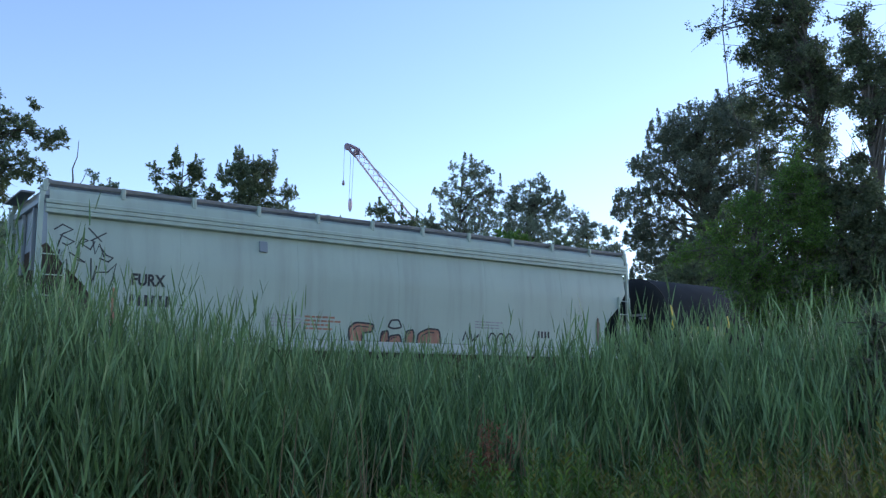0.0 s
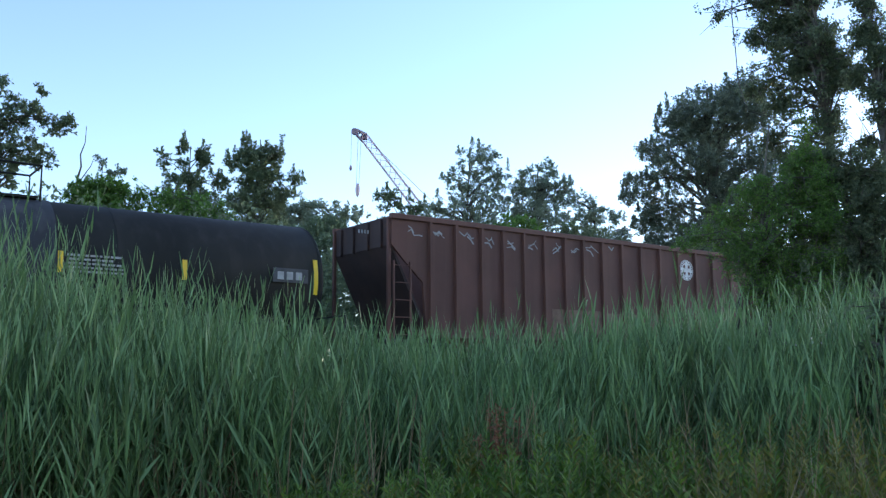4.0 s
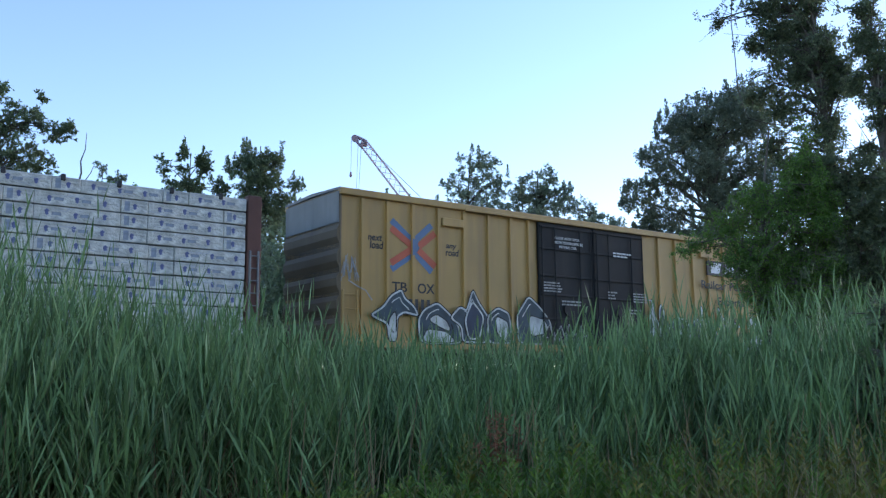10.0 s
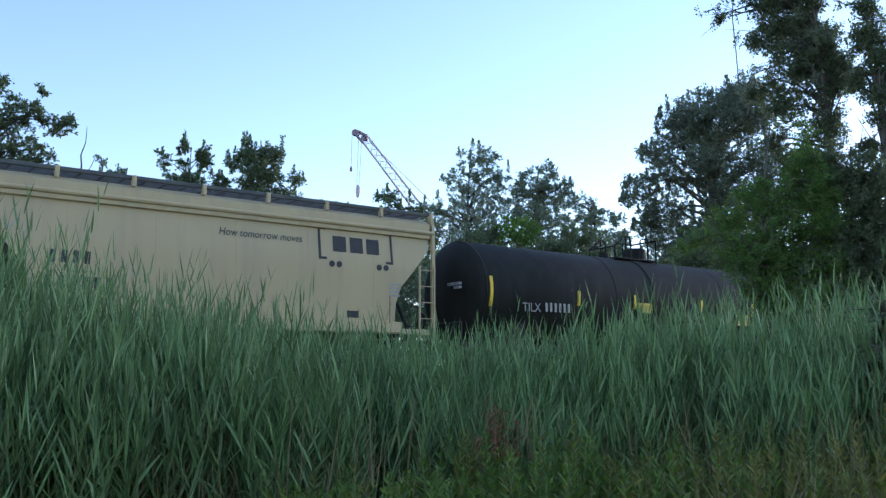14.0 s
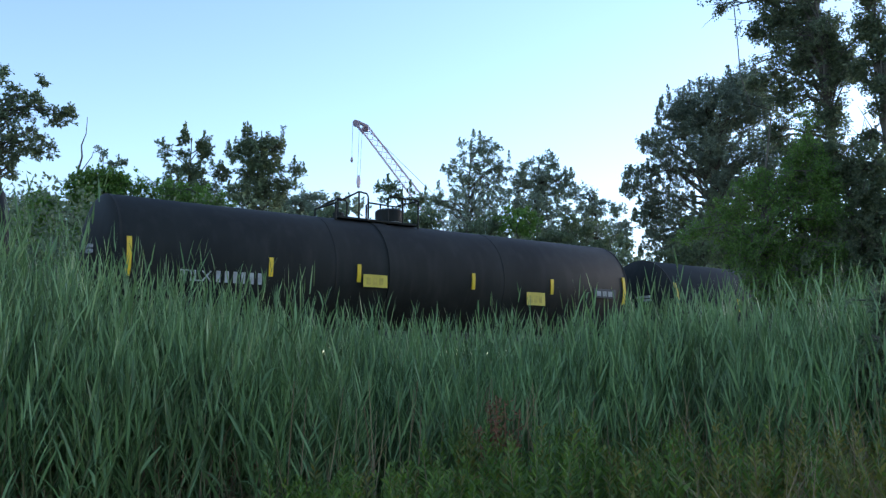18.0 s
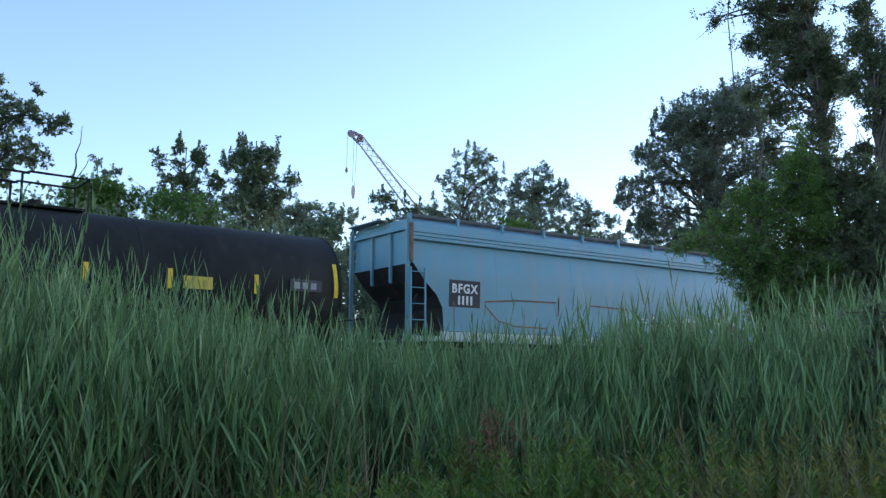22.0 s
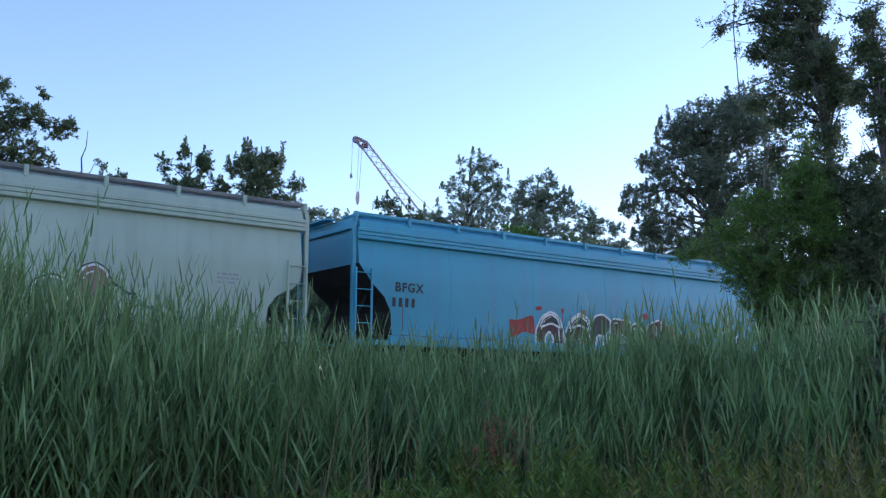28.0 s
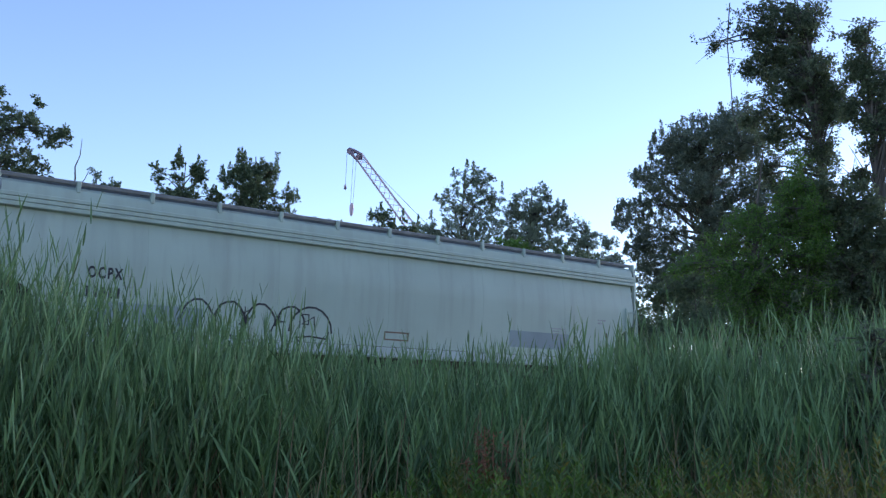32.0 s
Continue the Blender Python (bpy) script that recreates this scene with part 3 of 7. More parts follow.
def tree(name, label, at, blobs, leaves, size, leaf, seed, trunk=0.18, limbs=34, category="tree", spread=0.45, foot=0.35, upright=0.0, deep=0.8, lean=0.0, gap=-0.1, spikes=(), shoots=0):
    """Tapered trunk, limbs to points in the crown's lobes, and leaves clustered round the twigs. Lobes: sideways, height, half-width, half-height."""
    rng = np.random.default_rng(seed)
    x, y = at
    out = unit(np.array([x, y]))
    sidev = np.array([out[1], -out[0]])
    blobs = np.array(blobs, float)
    wt = blobs[:, 2] * blobs[:, 2] * blobs[:, 3]
    wt /= wt.sum()
    wt2 = blobs[:, 2] * blobs[:, 3]
    wt2 = wt2 / wt2.sum()
    top = (blobs[:, 1] + blobs[:, 3] * 0.6).max()
    mean = (blobs[:, 0] * wt).sum()
    root = new(name)
    root.location = (x, y, foot)
    tagged(root, label, category)

    def stem(z):
        s = max(0, (z - foot) / (top - foot))
        return Vector((*(sidev * (mean * s * 0.7 + lean * s + 0.1 * math.sin(s * 5 + seed))), z - foot))

    low = (blobs[:, 1] - blobs[:, 3]).min()
    if trunk:
        m = Mesh()
        m.tube([stem(foot - 0.3 + (top - foot + 0.3) * k / 7) for k in range(8)], trunk, 9, trunk * 0.16)
        part("trunk", m, BARK, root, smooth=True)
    tips = []
    m = Mesh()
    for i in range(limbs):
        b = blobs[rng.choice(len(blobs), p=wt)]
        d = unit(rng.normal(size=3)) * rng.random() ** 0.4
        end = Vector((*(sidev * (b[0] + d[0] * b[2]) + out * d[1] * b[2] * deep), b[1] + d[2] * b[3] - foot))
        z0 = max(low * 0.7 + 0.3 * foot, min(end.z + foot - abs(rng.normal(0.9, 0.6)) * b[3], top * 0.96))
        a = stem(z0) if trunk else Vector((end.x * 0.4, end.y * 0.4, 0))
        midp = a.lerp(end, 0.55) + Vector((0, 0, 0.12 * (end - a).length)) + Vector(rng.normal(size=3) * 0.06 * (end - a).length)
        m.tube([a, midp, end], max(0.012, trunk * 0.28), 5, 0.006)
        tips += [np.array(end), np.array(midp.lerp(end, 0.5))]
        for j in range(3):
            e = end + Vector(rng.normal(size=3)) * spread * 0.9
            m.tube([midp.lerp(end, rng.uniform(0.3, 0.9)), e], 0.012, 3, 0.004)
            tips.append(np.array(e))
    tagged(part("branch", m, BARK, root, smooth=True), kind="stuff")
    tips = np.array(tips)
    # sprays: short twigs in the lobes' outer parts and at the limbs' tips, each set with leaves along it
    per = 22
    k = leaves // per
    bi = blobs[rng.choice(len(blobs), k * 3, p=wt2)]
    u = unit(rng.normal(size=(k * 3, 3))) * (rng.random(k * 3) ** 0.36 * rng.uniform(0.82, 1.06, k * 3))[:, None]
    c = np.concatenate([sidev[None] * (bi[:, 0] + u[:, 0] * bi[:, 2])[:, None] + out[None] * (u[:, 1] * bi[:, 2] * deep)[:, None], (bi[:, 1] + u[:, 2] * bi[:, 3] - foot)[:, None]], 1)
    w3 = np.concatenate([sidev[None] * u[:, :1] + out[None] * u[:, 1:2], u[:, 2:]], 1)
    sc = 0.62 / spread
    keep = np.array([noise.noise((q[0] * sc + seed, q[1] * sc, q[2] * sc)) for q in c]) > gap
    c, w3 = c[keep][:int(k * 0.75)], w3[keep][:int(k * 0.75)]
    pick = rng.integers(0, len(tips), k - len(c))
    c = np.concatenate([c, tips[pick] + rng.normal(size=(len(pick), 3)) * spread * 0.3])
    w3 = np.concatenate([w3, rng.normal(size=(len(pick), 3)) * 0.5])
    k = len(c)
    way = unit(w3 + 0.55 * rng.normal(size=(k, 3)) + np.array([0, 0, 0.2 + upright]))
    ln = spread * rng.uniform(0.7, 1.6, k)
    ends = np.stack([c - way * (ln * 0.5)[:, None], c + way * (ln * 0.5)[:, None]], 1)
    across = unit(np.cross(way, rng.normal(size=(k, 3)))) * 0.007
    tagged(linked("twig", strips(name + "_twigs", ends, np.stack([across, across * 0.4], 1), [BARK]), None, root), kind="stuff")
    t = rng.uniform(-0.45, 0.6, (k, per))
    p = (c[:, None] + way[:, None] * (ln[:, None] * t)[..., None] + rng.normal(size=(k, per, 3)) * spread * 0.13).reshape(-1, 3)
    flow = np.repeat(way, per, 0)
    # pointed shoots that stand out from the lobes' upper edges
    spikes = list(spikes)
    for k in range(shoots * 6):
        c = blobs[rng.integers(0, len(blobs))]
        a = rng.uniform(0.2, 3.3)
        x0, z0 = c[0] + c[2] * math.cos(a), c[1] + c[3] * math.sin(a)
        if len(spikes) < shoots and not any(((x0 - e[0]) / e[2]) ** 2 + ((z0 - e[1]) / e[3]) ** 2 < 0.92 for e in blobs):
            spikes.append((x0, z0 - 0.25, rng.uniform(2.6, 5.5) * size))
    base = len(p)
    for x0, z0, hgt in spikes:
        q = rng.random((70, 1)) ** 1.2
        w = (1 - q[:, 0]) * 0.7 * size + 0.01
        y0 = rng.normal() * 0.5
        sp = np.concatenate([sidev[None] * (x0 + rng.normal(size=(70, 1)) * w[:, None]) + out[None] * (y0 + rng.normal(size=(70, 1)) * w[:, None]), z0 - foot + q * hgt], 1)
        p = np.concatenate([p, sp])
    n = len(p)
    bias = np.zeros((n, 3))
    bias[:, 2] = np.where(np.arange(n) < base, upright - 0.25, 2.4)
    grow = np.zeros((n, 3))
    grow[:base] = flow * 0.8
    d = unit(rng.normal(size=(n, 3)) * 0.8 + bias + grow)
    ln = size * rng.uniform(0.6, 1.35, n)
    sd = unit(np.cross(d, rng.normal(size=(n, 3)))) * (ln * 0.3)[:, None]
    nrm = np.cross(d, sd)
    mid = p + d * (ln * 0.45)[:, None]
    v = np.stack([p, mid - sd + nrm * 0.15, p + d * ln[:, None], mid + sd + nrm * 0.15], 1)
    linked("crown", quads(name + "_leaves", v, [leaf]), None, root)
    return root


reeds()
weeds()
tree("broadleaf_tree", "thin-crowned broadleaf tree with drooping leafy boughs", (-19.29, 40.66), [(-0.36, 12.33, 1.2, 0.94), (1.17, 13.66, 1.01, 0.48), (0.75, 12.11, 0.53, 0.74), (0.03, 14.19, 0.74, 0.53), (0.39, 15.28, 0.4, 0.37), (-1.22, 15.56, 0.36, 0.47), (-0.82, 10.98, 0.67, 0.62), (-2.11, 12.16, 1.15, 1.53), (1.69, 14.05, 0.53, 0.29), (-1.05, 13.61, 0.62, 0.78), (-0.76, 14.6, 0.37, 0.37)], 17000, 0.13, LEAF_MID, 31, 0.2, 60, spread=0.28, lean=-1.0, gap=0.0)
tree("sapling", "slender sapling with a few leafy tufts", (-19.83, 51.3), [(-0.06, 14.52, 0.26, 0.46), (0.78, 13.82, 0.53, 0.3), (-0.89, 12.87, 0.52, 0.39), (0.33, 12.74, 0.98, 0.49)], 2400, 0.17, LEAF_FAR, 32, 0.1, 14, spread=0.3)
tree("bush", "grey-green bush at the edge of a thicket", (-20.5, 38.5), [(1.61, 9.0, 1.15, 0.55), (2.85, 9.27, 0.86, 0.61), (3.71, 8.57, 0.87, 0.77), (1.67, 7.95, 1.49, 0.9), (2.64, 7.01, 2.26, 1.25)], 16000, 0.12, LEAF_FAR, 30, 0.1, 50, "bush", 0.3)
tree("bush", "fresh green bush behind the railway track", (-13.22, 35.63), [(-1.12, 9.12, 0.76, 0.63), (-0.29, 9.37, 0.82, 0.59), (0.47, 9.12, 0.68, 0.46), (-0.45, 8.48, 1.35, 0.68), (-0.39, 7.11, 1.39, 1.35), (-2.67, 8.19, 0.75, 0.53), (-2.87, 7.42, 0.88, 0.66)], 32000, 0.11, LEAF_BRIGHT, 33, 0.12, 60, "bush", 0.26, gap=-0.35)
tree("bush", "fresh green bush behind the railway track", (-9.29, 36.85), [(-2.22, 9.07, 1.16, 0.51), (-1.11, 9.05, 1.05, 0.47), (-0.08, 8.82, 0.82, 0.37), (-1.51, 7.97, 2.08, 0.93), (-1.24, 6.81, 2.08, 1.15), (0.12, 7.45, 1.07, 1.4), (0.37, 5.7, 1.39, 1.16), (-1.86, 5.63, 2.06, 0.92)], 42000, 0.11, LEAF_BRIGHT, 34, 0.12, 60, "bush", 0.26, gap=-0.35)
tree("broadleaf_tree", "small open broadleaf tree with ragged upright boughs", (-16.48, 55.61), [(-1.19, 15.64, 0.53, 0.46), (0.06, 16.1, 0.39, 0.93), (1.38, 15.97, 0.54, 0.79), (0.56, 14.6, 1.07, 0.71), (2.44, 14.54, 0.65, 0.61), (0.7, 12.97, 1.78, 1.07), (-0.73, 14.51, 0.57, 0.71)], 11500, 0.165, LEAF_MID, 35, 0.15, 50, spread=0.34, upright=0.3, gap=0.02, spikes=((0.06, 16.7, 0.9), (1.3, 16.3, 0.8), (-1.2, 15.9, 0.6)), shoots=10)
tree("broadleaf_tree", "rounded dark green broadleaf tree", (-11.51, 56.85), [(-0.34, 15.21, 1.67, 1.53), (-1.15, 17.03, 0.22, 0.58), (1.82, 14.94, 0.73, 0.55), (0.34, 16.44, 0.95, 0.66), (-1.95, 15.72, 0.51, 0.43), (-0.46, 13.17, 2.02, 1.08), (-1.05, 16.22, 0.65, 0.65), (1.34, 13.8, 0.87, 0.73), (-0.54, 11.15, 2.16, 1.44)], 34000, 0.145, LEAF_MID, 36, 0.2, 80, spread=0.36, gap=-0.12, spikes=((-1.15, 17.0, 0.8),), shoots=26)
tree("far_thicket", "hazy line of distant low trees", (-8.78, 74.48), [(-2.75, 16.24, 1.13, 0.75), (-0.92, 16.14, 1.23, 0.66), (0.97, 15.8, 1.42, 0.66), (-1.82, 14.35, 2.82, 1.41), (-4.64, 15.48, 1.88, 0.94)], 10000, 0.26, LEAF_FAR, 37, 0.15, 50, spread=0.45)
tree("broadleaf_tree", "small broadleaf tree before a crane", (-2.5, 55.94), [(-0.88, 13.26, 0.78, 0.78), (0.01, 12.76, 0.78, 0.71), (0.97, 12.41, 0.57, 0.64), (0.02, 11.21, 1.77, 1.06), (0.03, 9.59, 2.12, 1.41)], 11000, 0.17, LEAF_MID, 38, 0.13, 44, spread=0.32, gap=0.0, shoots=6)
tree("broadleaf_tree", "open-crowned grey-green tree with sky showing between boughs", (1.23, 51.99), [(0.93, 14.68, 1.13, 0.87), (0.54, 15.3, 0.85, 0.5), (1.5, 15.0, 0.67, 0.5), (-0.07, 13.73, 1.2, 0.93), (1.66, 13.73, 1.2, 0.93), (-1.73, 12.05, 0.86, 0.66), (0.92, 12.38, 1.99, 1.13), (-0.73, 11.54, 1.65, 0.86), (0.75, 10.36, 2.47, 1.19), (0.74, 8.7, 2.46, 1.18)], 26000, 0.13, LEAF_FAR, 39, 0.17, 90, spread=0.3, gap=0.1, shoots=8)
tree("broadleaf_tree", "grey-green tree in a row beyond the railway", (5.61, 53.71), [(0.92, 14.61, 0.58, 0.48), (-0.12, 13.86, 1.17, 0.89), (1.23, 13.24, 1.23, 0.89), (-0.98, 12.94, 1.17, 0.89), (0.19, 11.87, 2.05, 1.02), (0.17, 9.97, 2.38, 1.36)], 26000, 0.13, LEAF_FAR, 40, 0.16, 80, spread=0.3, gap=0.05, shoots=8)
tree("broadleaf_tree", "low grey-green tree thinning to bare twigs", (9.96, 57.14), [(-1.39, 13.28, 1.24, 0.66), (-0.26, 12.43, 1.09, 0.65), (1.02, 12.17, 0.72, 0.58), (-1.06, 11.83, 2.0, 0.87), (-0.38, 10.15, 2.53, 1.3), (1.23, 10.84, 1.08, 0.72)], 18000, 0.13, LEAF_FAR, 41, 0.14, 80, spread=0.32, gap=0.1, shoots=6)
tree("tall_dark_tree", "tall dense dark green tree with spiky upright shoots", (17.13, 57.5), [(0.54, 18.94, 3.63, 2.0), (2.4, 20.4, 1.5, 0.9), (-0.21, 16.03, 3.39, 1.77), (-4.11, 14.96, 1.12, 0.41), (-4.76, 13.89, 0.67, 0.64), (-2.67, 13.13, 1.7, 1.48), (-3.72, 12.05, 1.04, 0.97), (-1.49, 11.08, 2.42, 1.47), (3.2, 18.94, 1.53, 1.75), (3.85, 15.15, 1.88, 1.8), (1.63, 13.07, 2.54, 2.18), (0.84, 10.54, 3.26, 1.81), (-1.52, 18.5, 1.49, 1.57), (-2.99, 16.84, 1.05, 0.97), (-2.18, 9.74, 2.2, 1.25), (1.12, 9.07, 3.96, 1.59)], 128000, 0.15, LEAF_GREY, 42, 0.4, 170, spread=0.46, upright=0.35, gap=-0.22, shoots=120)
tree("vine_grown_tree", "tall tree wrapped in climbing vines, hanging sprays of leaves", (8.39, 19.25), [(-0.72, 9.57, 0.79, 0.64), (-0.59, 8.62, 0.61, 0.56), (-2.2, 10.2, 0.26, 0.16), (-1.74, 9.08, 0.17, 0.26), (-1.44, 9.69, 0.34, 0.39), (-1.49, 8.64, 0.18, 0.15), (0.31, 8.95, 0.27, 0.57), (-0.36, 7.87, 0.55, 0.43), (0.02, 7.31, 0.4, 0.47), (-0.86, 7.87, 0.25, 0.25), (-0.5, 6.84, 0.37, 0.42), (0.08, 6.54, 0.32, 0.44), (0.15, 8.13, 0.3, 0.35), (-0.55, 10.48, 1.03, 0.58), (0.41, 8.35, 0.3, 0.74), (-1.39, 8.2, 0.38, 0.26), (-0.14, 9.21, 0.63, 0.76), (-0.76, 7.4, 0.3, 0.48), (-1.02, 6.97, 0.28, 0.33), (-0.69, 6.55, 0.25, 0.3)], 43000, 0.064, LEAF_DARK, 43, 0.15, 110, spread=0.25, foot=0.0, lean=0.35, gap=0.07)
tree("vine_grown_tree", "leafy tree beside a vine-wrapped trunk", (8.94, 17.89), [(0.02, 9.33, 0.31, 0.52), (-0.2, 8.94, 0.16, 0.35), (-0.02, 8.72, 0.23, 0.63), (0.03, 7.74, 0.26, 0.53), (-0.16, 6.72, 0.25, 0.51), (-0.07, 5.79, 0.3, 0.46), (0.37, 7.87, 0.46, 1.27), (-0.28, 7.24, 0.08, 0.23), (-0.35, 8.1, 0.19, 0.7), (-0.36, 6.83, 0.16, 0.51)], 18000, 0.064, LEAF_DARK, 44, 0.12, 60, spread=0.25, foot=0.0, gap=0.1)
tree("bush", "broad fresh green bush in front of the railway", (6.13, 17.98), [(0.62, 5.29, 0.68, 0.41), (0.17, 5.53, 0.39, 0.18), (-0.24, 4.98, 0.46, 0.3), (-0.8, 4.63, 0.37, 0.16), (-1.19, 4.44, 0.26, 0.1), (0.17, 4.4, 0.95, 0.32), (1.07, 5.52, 0.38, 0.27), (0.83, 4.76, 0.67, 0.45), (0.26, 3.99, 0.9, 0.34), (1.4, 4.79, 0.51, 0.51), (1.32, 6.17, 0.23, 0.41), (1.16, 6.7, 0.18, 0.29), (1.44, 5.58, 0.27, 0.34), (0.61, 3.56, 0.84, 0.38), (1.4, 3.78, 0.66, 0.55), (1.16, 3.12, 1.21, 0.55), (0.99, 5.96, 0.34, 0.34), (1.38, 5.36, 0.45, 0.45)], 84000, 0.045, LEAF_BRIGHT, 45, 0.09, 130, "bush", 0.2, foot=0.1, gap=-0.22)
tree("thicket", "dark tangled thicket of brush below vine-grown trees", (8.3, 17.6), [(-0.29, 4.65, 0.67, 0.63), (0.22, 5.18, 0.4, 0.49), (-0.65, 5.66, 0.34, 0.34), (-0.63, 4.28, 0.9, 0.56), (0.29, 4.22, 0.66, 0.66), (-1.16, 4.02, 0.91, 0.46), (-0.15, 3.69, 1.0, 0.56), (0.73, 4.97, 0.66, 0.88), (-0.23, 5.74, 0.27, 0.27), (-0.39, 3.03, 1.22, 0.67), (0.65, 3.65, 0.76, 0.76), (-0.98, 3.5, 0.91, 0.45), (-0.2, 5.39, 0.56, 0.56), (-0.86, 5.8, 0.39, 0.46), (0.13, 5.82, 0.4, 0.56), (-0.47, 6.11, 0.34, 0.46), (-1.09, 5.47, 0.46, 0.46)], 78000, 0.068, LEAF_DARK, 46, 0.09, 150, "thicket", 0.2, foot=0.1, gap=-0.2)
tree("shrub", "leafy dark green shrub at the edge of a reed stand", (3.44, 7.22), [(0.04, 1.84, 0.12, 0.2), (-0.03, 1.59, 0.12, 0.18), (0.13, 2.09, 0.13, 0.22), (-0.09, 1.38, 0.12, 0.18), (0.07, 1.47, 0.13, 0.27)], 6500, 0.04, LEAF_MID, 48, 0.03, 40, "shrub", 0.1, foot=0.0)
tree("thicket", "dark tangled thicket of brush beside the railway", (13.5, 19.5), [(-2, 4.0, 1.8, 2.2), (0, 4.4, 2, 2.4), (2, 4.0, 2, 2.2), (0, 2, 3, 1.6)], 24000, 0.13, LEAF_DARK, 47, 0.1, 90, "thicket", 0.3, foot=0.1, gap=-0.2)
for i, (dx, z) in enumerate(((-9, 7.84), (-7.5, 8.3), (-6.1, 8.3), (-4.6, 7.9), (-3.05, 8.4), (-1.5, 8.4), (0, 8), (1.5, 8.4), (3.05, 8.4), (4.6, 8), (6, 8.4), (7.5, 7.0), (9, 6.6), (10.5, 6.8), (12, 7.2), (13.5, 7.6), (15, 8.0))):
    tree("thicket_bush", "mid-green bush in the thicket beyond the track", (0.48 + dx, 44 - 0.4 * (i % 3)), [(0.2 * (i % 2), z + 0.35 * (i % 3), 1.0, 0.8), (0.2, z - 1.5, 1.35, 1.1), (0, z - 3.4, 1.4, 1.2)], 10500, 0.15, LEAF_BRIGHT if i == 8 else LEAF_MID, 60 + i, 0.08, 40, "bush", 0.32)
for i, (x, y, z) in enumerate(((-20.4, 36.7, 8.2), (-19.4, 37.2, 7.9), (-18.3, 37.8, 8.1), (-17.2, 38.3, 8.5), (-15.6, 38.6, 8.2), (-11.4, 40.3, 8.4), (-8.5, 41.1, 8.1), (-7.1, 41.4, 8.0), (-5.7, 41.6, 7.9))):
    tree("thicket_bush", "mid-green bush in the thicket beyond the track", (x, y), [(0, z, 0.9, 0.7), (0.2, z - 1.4, 1.25, 1.1), (0, z - 3.3, 1.35, 1.2)], 10000, 0.15, LEAF_MID if i % 3 else LEAF_FAR, 80 + i, 0.08, 34, "bush", 0.32)


def undergrowth():
    """Low tangled leaves along the far side of the embankment."""
    rng = np.random.default_rng(5)
    n = 250000
    s, q = rng.uniform(-50, 130, n), rng.uniform(26.5, 32, n)
    h = 6.4 + 1.4 * np.array([noise.noise((a * 0.35, b * 0.35, 1.0)) for a, b in zip(s, q)])
    a, c = np.array(ALONG), np.array(ACROSS)
    p = s[:, None] * a + q[:, None] * c
    p[:, 2] = 0.4 + h * rng.random(n) ** 0.75 + GRADE * s * 0.5
    d = unit(rng.normal(size=(n, 3)))
    ln = rng.uniform(0.09, 0.22, n)
    sd = unit(np.cross(d, rng.normal(size=(n, 3)))) * (ln * 0.28)[:, None]
    m = p + d * (ln * 0.45)[:, None]
    me = quads("undergrowth", np.stack([p, m - sd, p + d * ln[:, None], m + sd], 1), [LEAF_MID])
    tagged(linked("undergrowth", me, None), "low leafy undergrowth along the far side of the embankment", "undergrowth", kind="stuff")


undergrowth()
vine = new("hanging_vine")
vine.location = (6.3, 19.5, 8.0)
tagged(vine, "thin bare vine hanging from a tree's outer boughs", "vine")
part("stem", Mesh().tube([(0.33, -0.1, 2.9), (0.25, -0.07, 1.9), (0.29, -0.09, 1.0), (0.31, -0.1, 0.27), (0.48, -0.15, -0.4), (0.86, -0.29, -0.57), (1.28, -0.45, -0.68), (1.9, -0.4, -0.8)], 0.014, 5, 0.008), BARK, vine)


def dock():
    """Rust-brown seed stalks of one dried dock plant."""
    rng = np.random.default_rng(3)
    root = new("dock_plant")
    root.location = (0.43, 6.59, 0)
    tagged(root, "dried rust-brown dock plant with seed stalks among reeds", "weed")
    p = []
    for i in range(7):
        a, b = Vector((rng.normal(0, 0.05), rng.normal(0, 0.05), 0)), Vector((rng.normal(0, 0.1), rng.normal(0, 0.06), rng.uniform(1.2, 1.52)))
        part("stalk", Mesh().tube([a, a.lerp(b, 0.6), b], 0.006, 5, 0.003), DRY_RUST, root)
        k = rng.uniform(0.4, 1.0, 210)
        p.append(np.array(a)[None] + (np.array(b - a))[None] * k[:, None] + rng.normal(size=(210, 3)) * 0.018)
    p = np.concatenate(p)
    d = unit(rng.normal(size=p.shape)) * rng.uniform(0.018, 0.04, len(p))[:, None]
    s = unit(np.cross(d, rng.normal(size=p.shape))) * 0.006
    tagged(linked("seed_head", quads("dock_seeds", np.stack([p, p + d * 0.5 - s, p + d, p + d * 0.5 + s], 1), [DRY_RUST]), None, root), kind="stuff")


dock()


# ---- cranes far behind the trees ----
def lattice(m, a, b, w0, w1, bays, r):
    """A four-chord boom from a to b, laced in zigzag."""
    a, b = Vector(a), Vector(b)
    d = (b - a).normalized()
    u = Vector((0, 1, 0))
    v = d.cross(u).normalized()
    u = v.cross(d)
    pts = []
    for i in range(bays + 1):
        k = i / bays
        w = (w0 + (w1 - w0) * k) / 2
        c = a.lerp(b, k)
        pts.append([c + u * w * s + v * w * t for s, t in ((-1, -1), (1, -1), (1, 1), (-1, 1))])
    for j in range(4):
        m.tube([pts[0][j], pts[-1][j]], r, 4)
    for i in range(bays):
        for j in range(4):
            m.tube([pts[i][j], pts[i + 1][(j + 1) % 4]], r * 0.5, 3)


